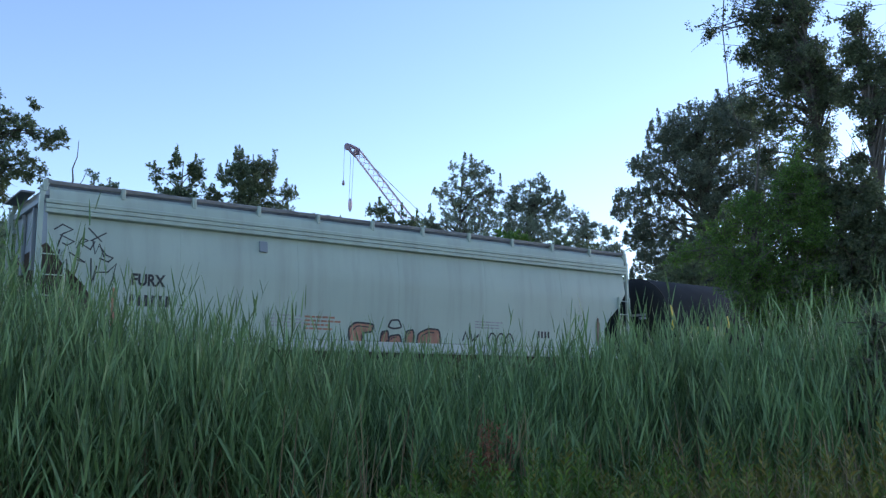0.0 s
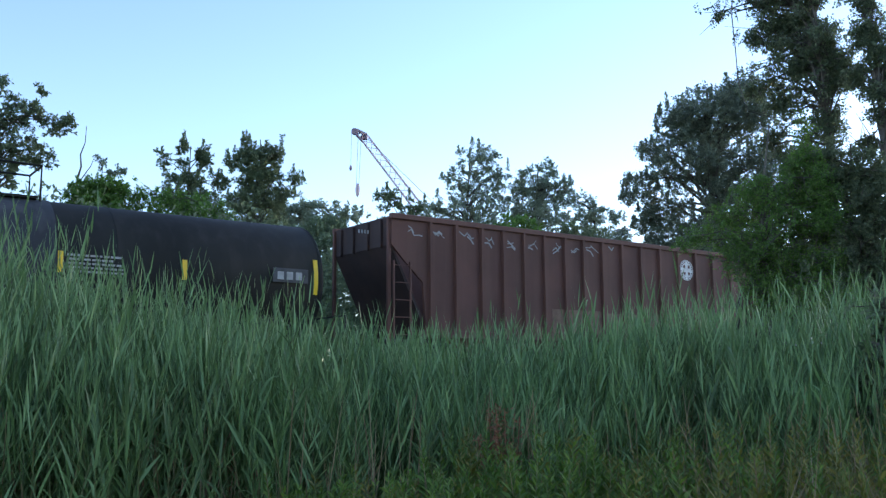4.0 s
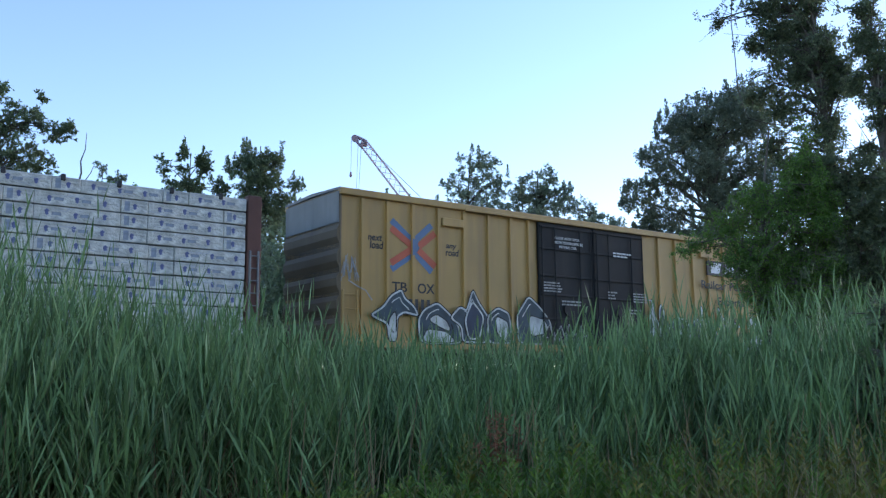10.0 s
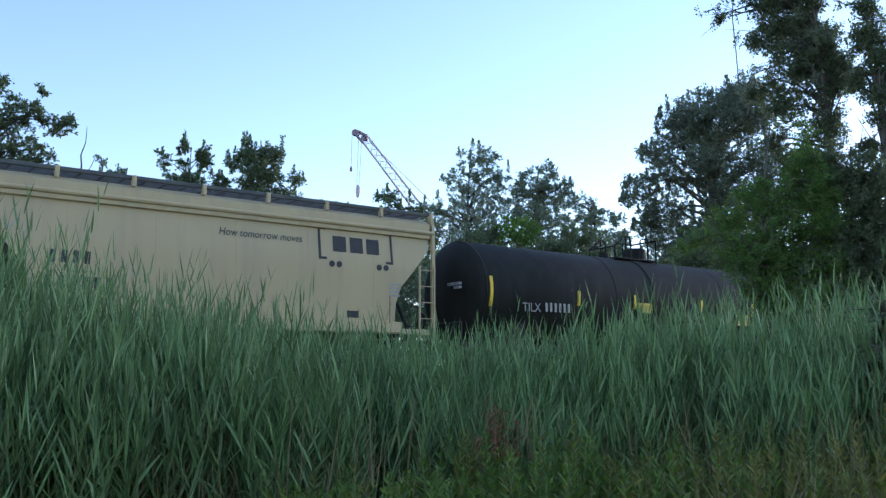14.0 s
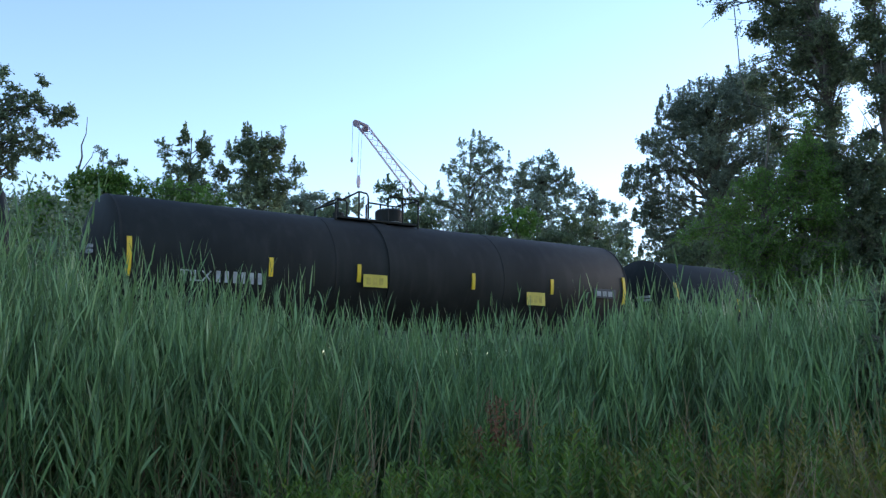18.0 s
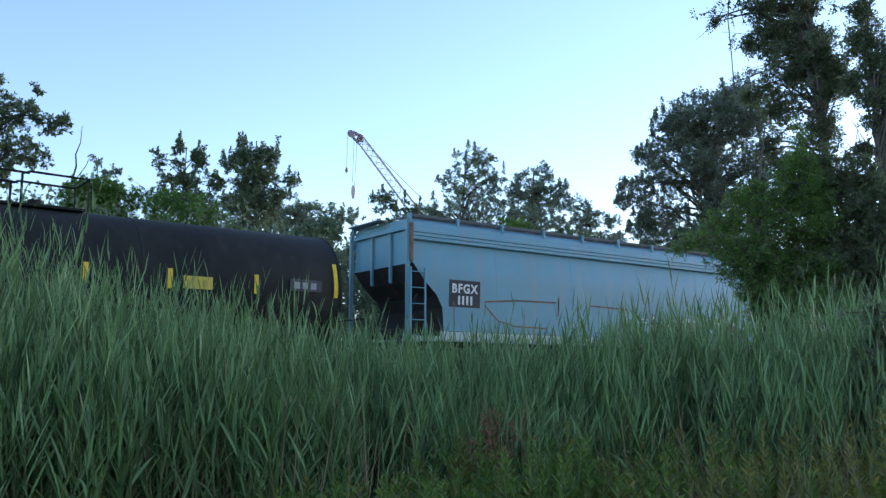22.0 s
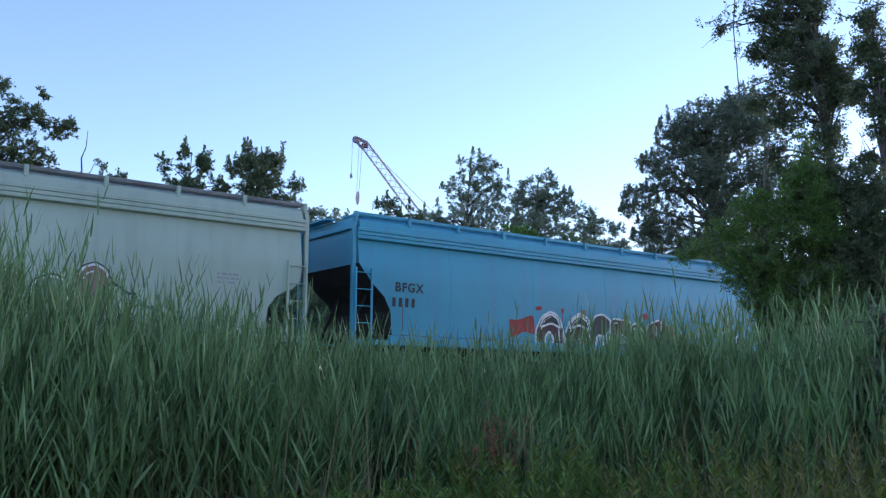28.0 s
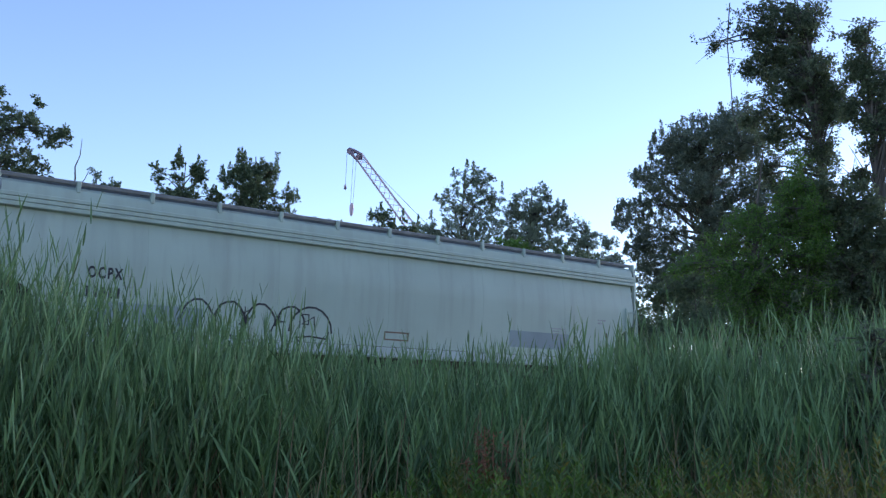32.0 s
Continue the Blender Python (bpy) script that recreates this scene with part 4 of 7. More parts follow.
def cranes():
    root = new("crawler_crane")
    root.location = (26, 200, 0)
    tagged(root, "red and white lattice-boom crawler crane, hook hanging from its tip", "crane")
    o = Vector(root.location)
    tip, neck, low, heel = (Vector(p) - o for p in ((-20.2, 199, 59.2), (-17.6, 199.2, 57.2), (-4.8, 199.9, 40.4), (24, 200, 2.6)))
    m = Mesh()
    lattice(m, heel, low, 2.0, 2.0, 22, 0.17)
    lattice(m, low, neck, 2.0, 1.7, 12, 0.17)
    part("boom", m, CRANE_WHITE, root)
    m = Mesh()
    lattice(m, neck, tip + Vector((0.6, 0, -0.5)), 1.7, 0.9, 2, 0.28)
    m.box(neck.x - 1.0, neck.x + 0.5, -0.9, 0.3, neck.z - 0.2, neck.z + 0.7, 0.1)
    m.turned([(-0.4, 0.75), (0.4, 0.75)], "y", 14, (tip.x + 0.3, tip.y, tip.z - 0.5))
    part("boom_head", m, CRANE_RED, root, "red boom head with sheaves")
    m = Mesh()
    for dx, dz in ((1.1, -13.0), (1.8, -13.0)):
        m.tube([tip + Vector((dx, 0, -1)), tip + Vector((dx * 0.75, 0, dz))], 0.05, 3)
    m.tube([tip + Vector((-0.4, 0, -0.5)), tip + Vector((-0.5, 0, -8.6))], 0.05, 3)
    m.tube([tip + Vector((2, 0, -1)), heel + Vector((8, 0, 6))], 0.07, 3)
    part("cable", m, CABLE, root)
    m = Mesh()
    m.turned([(-15.6, 0.1), (-15.2, 0.35), (-14.2, 0.5), (-13.2, 0.45), (-12.6, 0.25)], "z", 10, tip + Vector((1.1, 0, 0)))
    part("hook_block", m, CRANE_WHITE, root)
    m = Mesh()
    m.turned([(-9.6, 0.1), (-9.2, 0.35), (-8.4, 0.2)], "z", 8, tip + Vector((-0.5, 0, 0)))
    part("auxiliary_hook", m, CRANE_RED, root)
    m = Mesh()
    m.box(-3, 7, -2, 2, 1.6, 4.6, 0.2)
    part("cab", m, CRANE_RED, root)
    m = Mesh()
    for y in (-2.6, 1.6):
        m.box(-4, 4, y, y + 1, 0, 1.6, 0.4)
    part("track", m, UNDER, root)

    root = new("crane_jib")
    root.location = (36, 217, 0)
    tagged(root, "pale grey crane jib leaning above far trees", "crane")
    o = Vector(root.location)
    m = Mesh()
    a, b, c = Vector((0, 0, 0)), Vector((39.0, 216.5, 33.2)) - o, Vector((43.3, 215.6, 38.6)) - o
    m.tube([a, b], 0.9, 6, 0.6)
    lattice(m, b, c, 1.9, 1.5, 5, 0.2)
    m.box(c.x - 1.2, c.x + 0.8, -1.8, -0.6, c.z - 1.2, c.z + 0.4, 0.1)
    m.tube([c, c + Vector((2.2, 0, 0.2))], 0.25, 5)
    part("jib", m, CABLE, root)


cranes()
snag = new("dead_sapling")
snag.location = (-20.7, 51, 0.3)
tagged(snag, "bare forked dead sapling rising above bushes", "dead tree")
sm = Mesh()
sm.tube([(-0.3, 0, 0), (-0.3, 0, 9), (-0.4, 0, 13.0), (-0.2, 0, 13.9), (-0.28, 0, 14.6), (-0.05, 0, 15.3), (-0.02, 0, 16.3)], 0.09, 5, 0.015)
sm.tube([(-0.25, 0, 13.0), (0.35, 0, 13.9), (0.6, 0, 14.6)], 0.035, 4, 0.01)
part("trunk", sm, BARK, snag)


# ---- the train: each car's own space has x along the track, y away from the near side, z up from the rail ----
CARS = []                    # (car, metres along the train of its middle)
NEAR = -HALF


def truck_meshes():
    m = Mesh()
    for y in (-1.0, 1.0):
        m.loft([[(x, y + dy, z) for x, z in ((-1.15, 0.36), (-0.8, 0.42), (-0.45, 0.26), (0.45, 0.26), (0.8, 0.42), (1.15, 0.36), (1.15, 0.6), (0.75, 0.66), (0.35, 0.82), (-0.35, 0.82), (-0.75, 0.66), (-1.15, 0.6))] for dy in (-0.07, 0.07)])
        for x in (-0.12, 0.0, 0.12):
            m.turned([(0.3, 0.07), (0.62, 0.07)], "z", 8, (x * 1.6, y, 0))
    m.box(-0.2, 0.2, -1.05, 1.05, 0.5, 0.74, 0.03)
    w = Mesh()
    for y in (-0.76, 0.76):
        s = 1 if y > 0 else -1
        w.turned([(y + s * 0.07, 0.1), (y + s * 0.07, 0.36), (y + s * 0.05, 0.44), (y - s * 0.06, 0.46), (y - s * 0.075, 0.49), (y - s * 0.1, 0.49), (y - s * 0.09, 0.1)], "y", 24)
    w.turned([(-1.1, 0.08), (1.1, 0.08)], "y", 10)
    for x, z in ((0.25, 0), (-0.25, 0), (0, 0.25), (0, -0.25)):
        w.turned([(-0.845, 0.05), (-0.83, 0.05)], "y", 8, (x, 0, z))
    frame_me = linked("truck_frame", m, UNDER).data
    wheel_me = linked("wheelset", w, WHEEL, smooth=True).data
    for ob in [o for o in scene.objects if o.data in (frame_me, wheel_me)]:
        bpy.data.objects.remove(ob)
    return frame_me, wheel_me


TRUCK, WHEELSET = truck_meshes()
WHEELS = []


def start_car(name, label, s0, s1, category):
    root = new(name)
    tagged(root, label, category, group="cars of the freight train")
    CARS.append((root, (s0 + s1) / 2))
    return root, (s1 - s0) / 2


def running_gear(root, hl, inset=1.9, sill=(0.75, 1.05)):
    for s in (-1, 1):
        x = s * (hl - inset)
        t = part("truck", TRUCK, None, root, at=pose(x, 0, 0))
        for dx in (-0.87, 0.87):
            WHEELS.append(part("wheelset", WHEELSET, None, t, at=pose(dx, 0, 0.46)))
        m = Mesh()
        m.box(s * (hl - 0.3), s * (hl + 0.55), -0.12, 0.12, 0.75, 0.98, 0.03)
        m.box(s * (hl + 0.45), s * (hl + 0.8), -0.22, 0.2, 0.72, 1.0, 0.05)
        part("coupler", m, UNDER, root)
    m = Mesh()
    m.box(-hl + 0.2, hl - 0.2, -0.25, 0.25, *sill, 0.02)
    for s in (-1, 1):
        m.box(s * (hl - inset) - 0.25, s * (hl - inset) + 0.25, -1.45, 1.45, 0.78, sill[1], 0.03)
    part("centre_sill", m, UNDER, root)


TEXTS = []


def text(root, words, x, z, height, material, width=None, y=NEAR - 0.008, name="lettering", spacing=1.0, shear=0.0, heavy=0.0):
    """Lettering on the near side, from its lower corner, in Blender's own font."""
    cu = bpy.data.curves.new(name, "FONT")
    cu.body, cu.size, cu.extrude, cu.space_character, cu.shear = words, height * 1.37, 0.002, spacing, shear
    cu.offset = heavy
    cu.materials.append(material)
    ob = new(name, cu)
    TEXTS.append((ob, root, x, z, y, width))


def set_texts():
    """Turns the lettering into meshes of the wanted width."""
    bpy.context.view_layer.update()
    dg = bpy.context.evaluated_depsgraph_get()
    for ob, root, x, z, y, width in TEXTS:
        me = bpy.data.meshes.new_from_object(ob.evaluated_get(dg))
        xs = [v.co.x for v in me.vertices]
        k = width / max(0.01, max(xs) - min(xs)) if width else 1
        lo = min(xs)
        for v in me.vertices:
            v.co.x = (v.co.x - lo) * k
        name = ob.name.split(".")[0]
        bpy.data.objects.remove(ob)
        linked(name, me, None, root, at=pose(x, y, z, 90, 0, 0))


def bars(root, x, z, w, h, n, material, name="number_bar", y=NEAR - 0.008):
    """A number or small print that is not spelled out: a row of plain upright bars."""
    step = w / n
    for i in range(n):
        m = Mesh()
        m.plate([(x + i * step, z), (x + (i + 0.5) * step, z), (x + (i + 0.5) * step, z + h), (x + i * step, z + h)], y)
        part(name, m, material, root)


def lines(root, x, z, w, h, n, material, y=NEAR - 0.008, seed=1):
    """A block of small unreadable print: n thin rows."""
    rnd = random.Random(seed)
    m = Mesh()
    for i in range(n):
        z1 = z + h * (1 - (i + 0.6) / n)
        a = x
        while a < x + w * rnd.uniform(0.7, 1):
            b = a + rnd.uniform(0.06, 0.2)
            m.plate([(a, z1), (b, z1), (b, z1 + h / n * 0.5), (a, z1 + h / n * 0.5)], y)
            a = b + 0.03
    part("small_print", m, material, root)


def flames(root, x, z, w, h, fill, edge, seed, n, y):
    """Sprayed graffiti: a row of flame-like forms with a thick outline and a stroke inside."""
    rnd = random.Random(seed)
    step = w / n
    for i in range(n):
        cx = x + (i + 0.5) * step
        hw, hh = step * 0.56, h * rnd.uniform(0.75, 1.15)
        tip = cx + rnd.uniform(-0.3, 0.3) * step
        pts = [(cx - hw, z), (cx - hw * 0.95, z + hh * 0.35), (cx - hw * 0.55, z + hh * 0.6), (tip - 0.06, z + hh * 0.9), (tip, z + hh * 1.05), (tip + 0.07, z + hh * 0.75), (cx + hw * 0.5, z + hh * 0.5), (cx + hw * 0.9, z + hh * 0.66), (cx + hw, z + hh * 0.2), (cx + hw * 0.8, z)]
        a0 = rnd.uniform(0, 2)
        ox, oz = cx + rnd.uniform(-0.1, 0.1) * step, z + h * rnd.uniform(0.2, 0.4)
        inner = [(ox + math.cos(a0 + t * 0.9) * step * 0.16, oz + math.sin(a0 + t * 0.9) * h * 0.17) for t in range(rnd.choice((4, 6, 8)))]
        part("graffiti_fill", Mesh().plate(pts, y - 0.0015 * (i % 2)), fill, root)
        part("graffiti_outline", Mesh().stroke(pts, h * 0.045, y - 0.006), edge, root)
        part("graffiti_detail", Mesh().stroke(inner, h * 0.05, y - 0.006), edge, root)


def letters(root, shapes, w, fill, edge, shine, y=NEAR - 0.008, rim=0.16):
    """Block letters sprayed as broad strokes: dark rim, a light upper edge and the fill."""
    for pts in shapes:
        for ink, dx, dz, k, lay in ((edge, 0.0, 0.02, w + rim, 0), (shine, 0.0, 0.06, w, 0.006), (fill, 0.0, -0.05, w * 0.85, 0.012)):
            part("graffiti_letter", Mesh().stroke([(x + dx, z + dz) for x, z in pts], k, y - lay), ink, root)


def oval(x, z, rx, rz, n=14):
    return [(x + rx * math.cos(math.tau * k / n), z + rz * math.sin(math.tau * k / n)) for k in range(n + 1)]


def piece(root, outlines, fill, edge, w, y=NEAR - 0.008):
    """Filled sprayed forms with a thick rim."""
    for i, pts in enumerate(outlines):
        part("graffiti_fill", Mesh().plate(pts, y - 0.002 * i), fill, root)
        part("graffiti_outline", Mesh().stroke(pts + pts[:1], w, y - 0.008 - 0.002 * i), edge, root)


def curve(pts, rounds=2):
    """Cuts the corners of an outline, again and again."""
    for k in range(rounds):
        pts = [(a[0] * (1 - q) + b[0] * q, a[1] * (1 - q) + b[1] * q) for a, b in zip(pts, pts[1:] + pts[:1]) for q in (0.14, 0.86)]
    return pts


def sprayed(root, c, forms, inks, edge, w, y, rim=None):
    """Sprayed letters, one over the other: a rim, a rounded fill and sometimes a second ink inside."""
    for i, (pts, ink) in enumerate(forms):
        pts = curve([(x - c, z) for x, z in pts])
        lay = y - 0.0025 * i
        if rim:
            part("graffiti_rim", Mesh().stroke(pts + pts[:1], w * 2.2, lay - 0.001), rim, root)
        part("graffiti_fill", Mesh().plate(pts, lay - 0.002), inks[ink], root)
        part("graffiti_outline", Mesh().stroke(pts + pts[:1], w, lay - 0.004), edge, root)
        if ink == 0:
            # a highlight inside, along part of the outline
            mx, mz = sum(p[0] for p in pts) / len(pts), sum(p[1] for p in pts) / len(pts)
            k = len(pts) // 3
            inner = [(mx + (x - mx) * 0.66, mz + (z - mz) * 0.7) for x, z in pts]
            part("graffiti_detail", Mesh().stroke(inner[k // 3:k + k // 3], w * 0.6, lay - 0.0045), edge, root)
            part("graffiti_detail", Mesh().stroke(inner[2 * k:2 * k + k // 2 + 1], w * 0.8, lay - 0.0045), rim or edge, root)


def scrawl(root, pts, w, material, y=NEAR - 0.008):
    part("graffiti_line", Mesh().stroke(pts, w, y), material, root)


def arcs(x, z, w, h, n, seed=0):
    rnd = random.Random(seed)
    pts = []
    for i in range(n):
        for k in range(8):
            a = math.pi * (1 - k / 7)
            pts.append((x + w / n * (i + 0.5 + 0.5 * math.cos(a)), z + h * math.sin(a) * rnd.uniform(0.9, 1.0)))
    return pts


def ladder(root, x0, x1, z0, z1, rungs, material, y=NEAR - 0.03):
    for x in (x0, x1):
        part("ladder_stile", Mesh().box(x - 0.025, x + 0.025, y - 0.03, y + 0.03, z0, z1, 0.008), material, root)
    for i in range(rungs):
        z = z0 + 0.12 + (z1 - z0 - 0.25) * i / (rungs - 1)
        part("rung", Mesh().tube([(x0, y - 0.02, z), (x1, y - 0.02, z)], 0.014, 6), material, root)


def belly(z):
    """How far a hopper's side lies inside its widest line at height z."""
    return 0.07 * max(0.0, 3.0 - z) / 1.6 + 0.11 * max(0.0, z - 3.2) / 0.82


HUGS = ("lettering", "number_bar", "code_bar", "graffiti", "small_print", "repainted_panel", "defect_card", "number_panel", "label_plate", "card_frame", "emblem", "paint")


def bend(root):
    """Lays everything painted on a hopper's near side onto its curve."""
    for ob in root.children:
        if ob.name.startswith(HUGS):
            turned_up = abs(ob.matrix_basis[1][1]) < 0.5
            for v in ob.data.vertices:
                if turned_up:
                    v.co.z -= belly(v.co.y + ob.location.z)
                else:
                    v.co.y += belly(v.co.z)


WHITE_CUT = [(0, 3.0), (0.15, 2.74), (0.35, 2.53), (0.52, 2.48), (0.81, 2.3), (1.0, 2.03), (1.05, 1.5)]
HOPPER_CUT = [(0, 3.38), (0.5, 2.9), (0.95, 2.5), (1.15, 2.15), (1.22, 1.5)]


def hopper(name, label, s0, s1, paint, end_paint, slope_paint, cut=HOPPER_CUT, band=True, board=GRATE, sill_z=(1.22, 1.48), posts=11, pockets=4, sill_paint=None, edge_paint=None, end_posts=(-0.5, 0.5)):
    """Covered hopper: smooth sides cut away to the ends, shallow roof with running boards, ladders, sill and pockets."""
    root, hl = start_car(name, label, s0, s1, "hopper car")
    st = [(-hl + max(i, 0.12), z) for i, z in cut]
    st = st + [(-x, z) for x, z in reversed(st)]
    # the ribbed cars' sides run up under the walkway; the smooth car's roof begins lower
    crown = [(0.03, 4.45), (0.07, 4.57), (0.19, 4.655), (0.5, 4.675)] if band else [(0.03, 4.45), (0.2, 4.56), (0.35, 4.6), (0.5, 4.63)]

    def section(x, zb):
        """Round-sided: widest at chest height, drawn in towards the sill and under the ribbed band."""
        h = HALF
        zs = [zb] + [max(z, zb + 0.01 * (i + 1)) for i, z in enumerate((2.4, 3.0, 3.2, 3.45, 3.75))] + [4.02]
        near = [(x, -h + belly(z), z) for z in zs] + [(x, -h + 0.02, 4.045)] + [(x, -h + a, z) for a, z in crown] + [(x, -0.4, 4.68)]
        return near + [(x, -y, z) for x, y, z in reversed(near)]
    m = Mesh()
    m.loft([section(x, z) for x, z in st], caps=False, closed=False)
    part("body", m, paint, root, smooth=True)
    m = Mesh()
    n = len(st)
    m.add([(x, y, z) for x, z in st for y in (-HALF + belly(z) + 0.004, HALF - belly(z) - 0.004)], [(2 * i, 2 * i + 1, 2 * i + 3, 2 * i + 2) for i in range(n - 1)])
    part("slope_sheet", m, slope_paint, root)
    for s in (-1, 1):
        m = Mesh()
        x = s * hl
        rim = section(x - s * 0.124, st[0][1])
        m.add(rim, [tuple(range(len(rim)))])
        sheet = part("end_sheet", m, end_paint, root)
        for y in end_posts:
            part("end_post", Mesh().box(x - s * 0.12, x - s * 0.03, y - 0.04, y + 0.04, st[0][1] - 0.5, 4.32, 0.01), end_paint, sheet)
        part("end_rail", Mesh().box(x - s * 0.118, x - s * 0.02, -1.46, 1.46, 4.34, 4.46, 0.01), end_paint, sheet)
        for y in (-1.52, 1.52):
            # the post leans in under the walkway at its head
            m = Mesh()
            m.loft([[(x + s * a, y * k - b, z), (x + s * (a + 0.1), y * k - b, z), (x + s * (a + 0.1), y * k + b, z), (x + s * a, y * k + b, z)] for a, k, b, z in ((-0.02, 1.0, 0.045, 1.1), (-0.02, 1.0, 0.045, 4.38), (-0.05, 0.99, 0.045, 4.5), (-0.14, 0.96, 0.045, 4.74))])
            part("corner_post", m, paint, root)
            m = Mesh()
            m.tube([(x + s * 0.05, y, 4.4), (x + s * 0.06, y, 4.62), (x - s * 0.1, y * 0.98, 4.74), (x - s * 0.5, y * 0.96, 4.76)], 0.022, 6)
            part("grab_rail", m, paint, root)
        m = Mesh()
        m.box(x - s * 1.3, x + s * 0.15, -1.5, 1.5, 1.08, 1.18, 0.02)
        part("end_platform", m, UNDER, root)
        x0, x1 = sorted((x - s * 0.1, x + s * 0.22))
        part("end_walkway", Mesh().box(x0, x1, -0.3, 1.42, 4.7, 4.75, 0.01), board, root)
        m = Mesh()
        for y in (-0.75, 0.75):
            m.tube([(x - s * 0.15, y, 1.15), (x - s * 0.85, y, 2.6)], 0.045, 6)
        m.turned([(-0.5, 0.16), (0.5, 0.16)], "y", 12, (x - s * 0.45, 0.1, 1.45))
        part("brake_cylinder", m, UNDER, root)
        x0, x1 = sorted((x, x - s * 0.5))
        ladder(root, x0, x1, 1.2, 3.25, 5, paint)
        m = Mesh()
        xh = x - s * 1.5
        m.tube([(xh, NEAR - 0.05, 1.6), (xh, NEAR - 0.05, 2.35)], 0.014, 5)
        part("grab_iron", m, RUST, root, "rusty grab iron")
    if band:
        for z in (4.09, 4.195, 4.3):
            for sy in (-1, 1):
                m = Mesh()
                m.box(-hl + 0.05, hl - 0.05, sy * (HALF + 0.022), sy * (HALF - 0.06), z - 0.048, z + 0.048, 0.012)
                part("side_rib", m, paint, root)
    else:
        for sy in (-1, 1):
            m = Mesh()
            m.tube([(-hl + 0.03, sy * (HALF - 0.01), 4.2), (hl - 0.03, sy * (HALF - 0.01), 4.2)], 0.06, 8)
            part("eave_roll", m, paint, root, smooth=True)
    for sy in (-1, 1):
        m = Mesh()
        m.box(-hl + 1.1, hl - 1.1, sy * (HALF + 0.05), sy * (HALF - 0.1), *sill_z, 0.015)
        m.box(-hl, hl, sy * (HALF + 0.02), sy * (HALF - 0.1), sill_z[0] - 0.02, sill_z[0] + 0.12, 0.015)
        part("side_sill", m, sill_paint or paint, root)
    for sy in (-1, 1):
        m = Mesh()
        for k in range(8):
            m.box(-hl + 0.05, hl - 0.05, sy * (1.44 - 0.1 * k), sy * (1.405 - 0.1 * k), 4.715, 4.745)
        for k in range(24):
            x = -hl + 0.3 + (2 * hl - 0.6) * k / 23
            m.box(x - 0.02, x + 0.02, sy * 1.43, sy * 0.7, 4.69, 4.714)
        part("running_board", m, board, root, "dull grating walkway along the roof")
        part("board_edge", Mesh().box(-hl + 0.05, hl - 0.05, sy * 1.51, sy * 1.44, 4.685, 4.79, 0.02), edge_paint or paint, root)
        for i in range(posts):
            x = -hl + 0.03 + (2 * hl - 0.06) * i / (posts - 1)
            m = Mesh()
            m.box(x - 0.045, x + 0.045, sy * 1.575, sy * 1.44, 4.52, 4.786, 0.01)
            part("board_bracket", m, paint, root)
    m = Mesh()
    m.box(-hl + 0.9, hl - 0.9, -0.32, 0.32, 4.62, 4.8, 0.05)
    part("roof_hatch", m, paint, root)
    for i in range(pockets):
        x = (i - (pockets - 1) / 2) * (2 * hl - 4.4) / pockets
        w = (hl - 2.2) / pockets * 0.9
        m = Mesh()
        m.loft([[(x - w, -1.5, 1.5), (x + w, -1.5, 1.5), (x + w, 1.5, 1.5), (x - w, 1.5, 1.5)], [(x - w * 0.3, -0.6, 0.5), (x + w * 0.3, -0.6, 0.5), (x + w * 0.3, 0.6, 0.5), (x - w * 0.3, 0.6, 0.5)]])
        m.box(x - w * 0.4, x + w * 0.4, -0.7, 0.7, 0.36, 0.52, 0.03)
        part("outlet_pocket", m, slope_paint, root)
    for k in range(1, 6):
        x = -hl + 2 * hl * k / 6
        part("weld_seam", Mesh().loft([[(x + a, NEAR + belly(z) + b, z) for a, b in ((-0.012, 0.01), (-0.008, -0.004), (0.008, -0.004), (0.012, 0.01))] for z in (1.5, 3.0, 3.2, 4.0)]), paint, root)
    running_gear(root, hl)
    ROUND.append(root)
    return root, (s0 + s1) / 2


ROUND = []


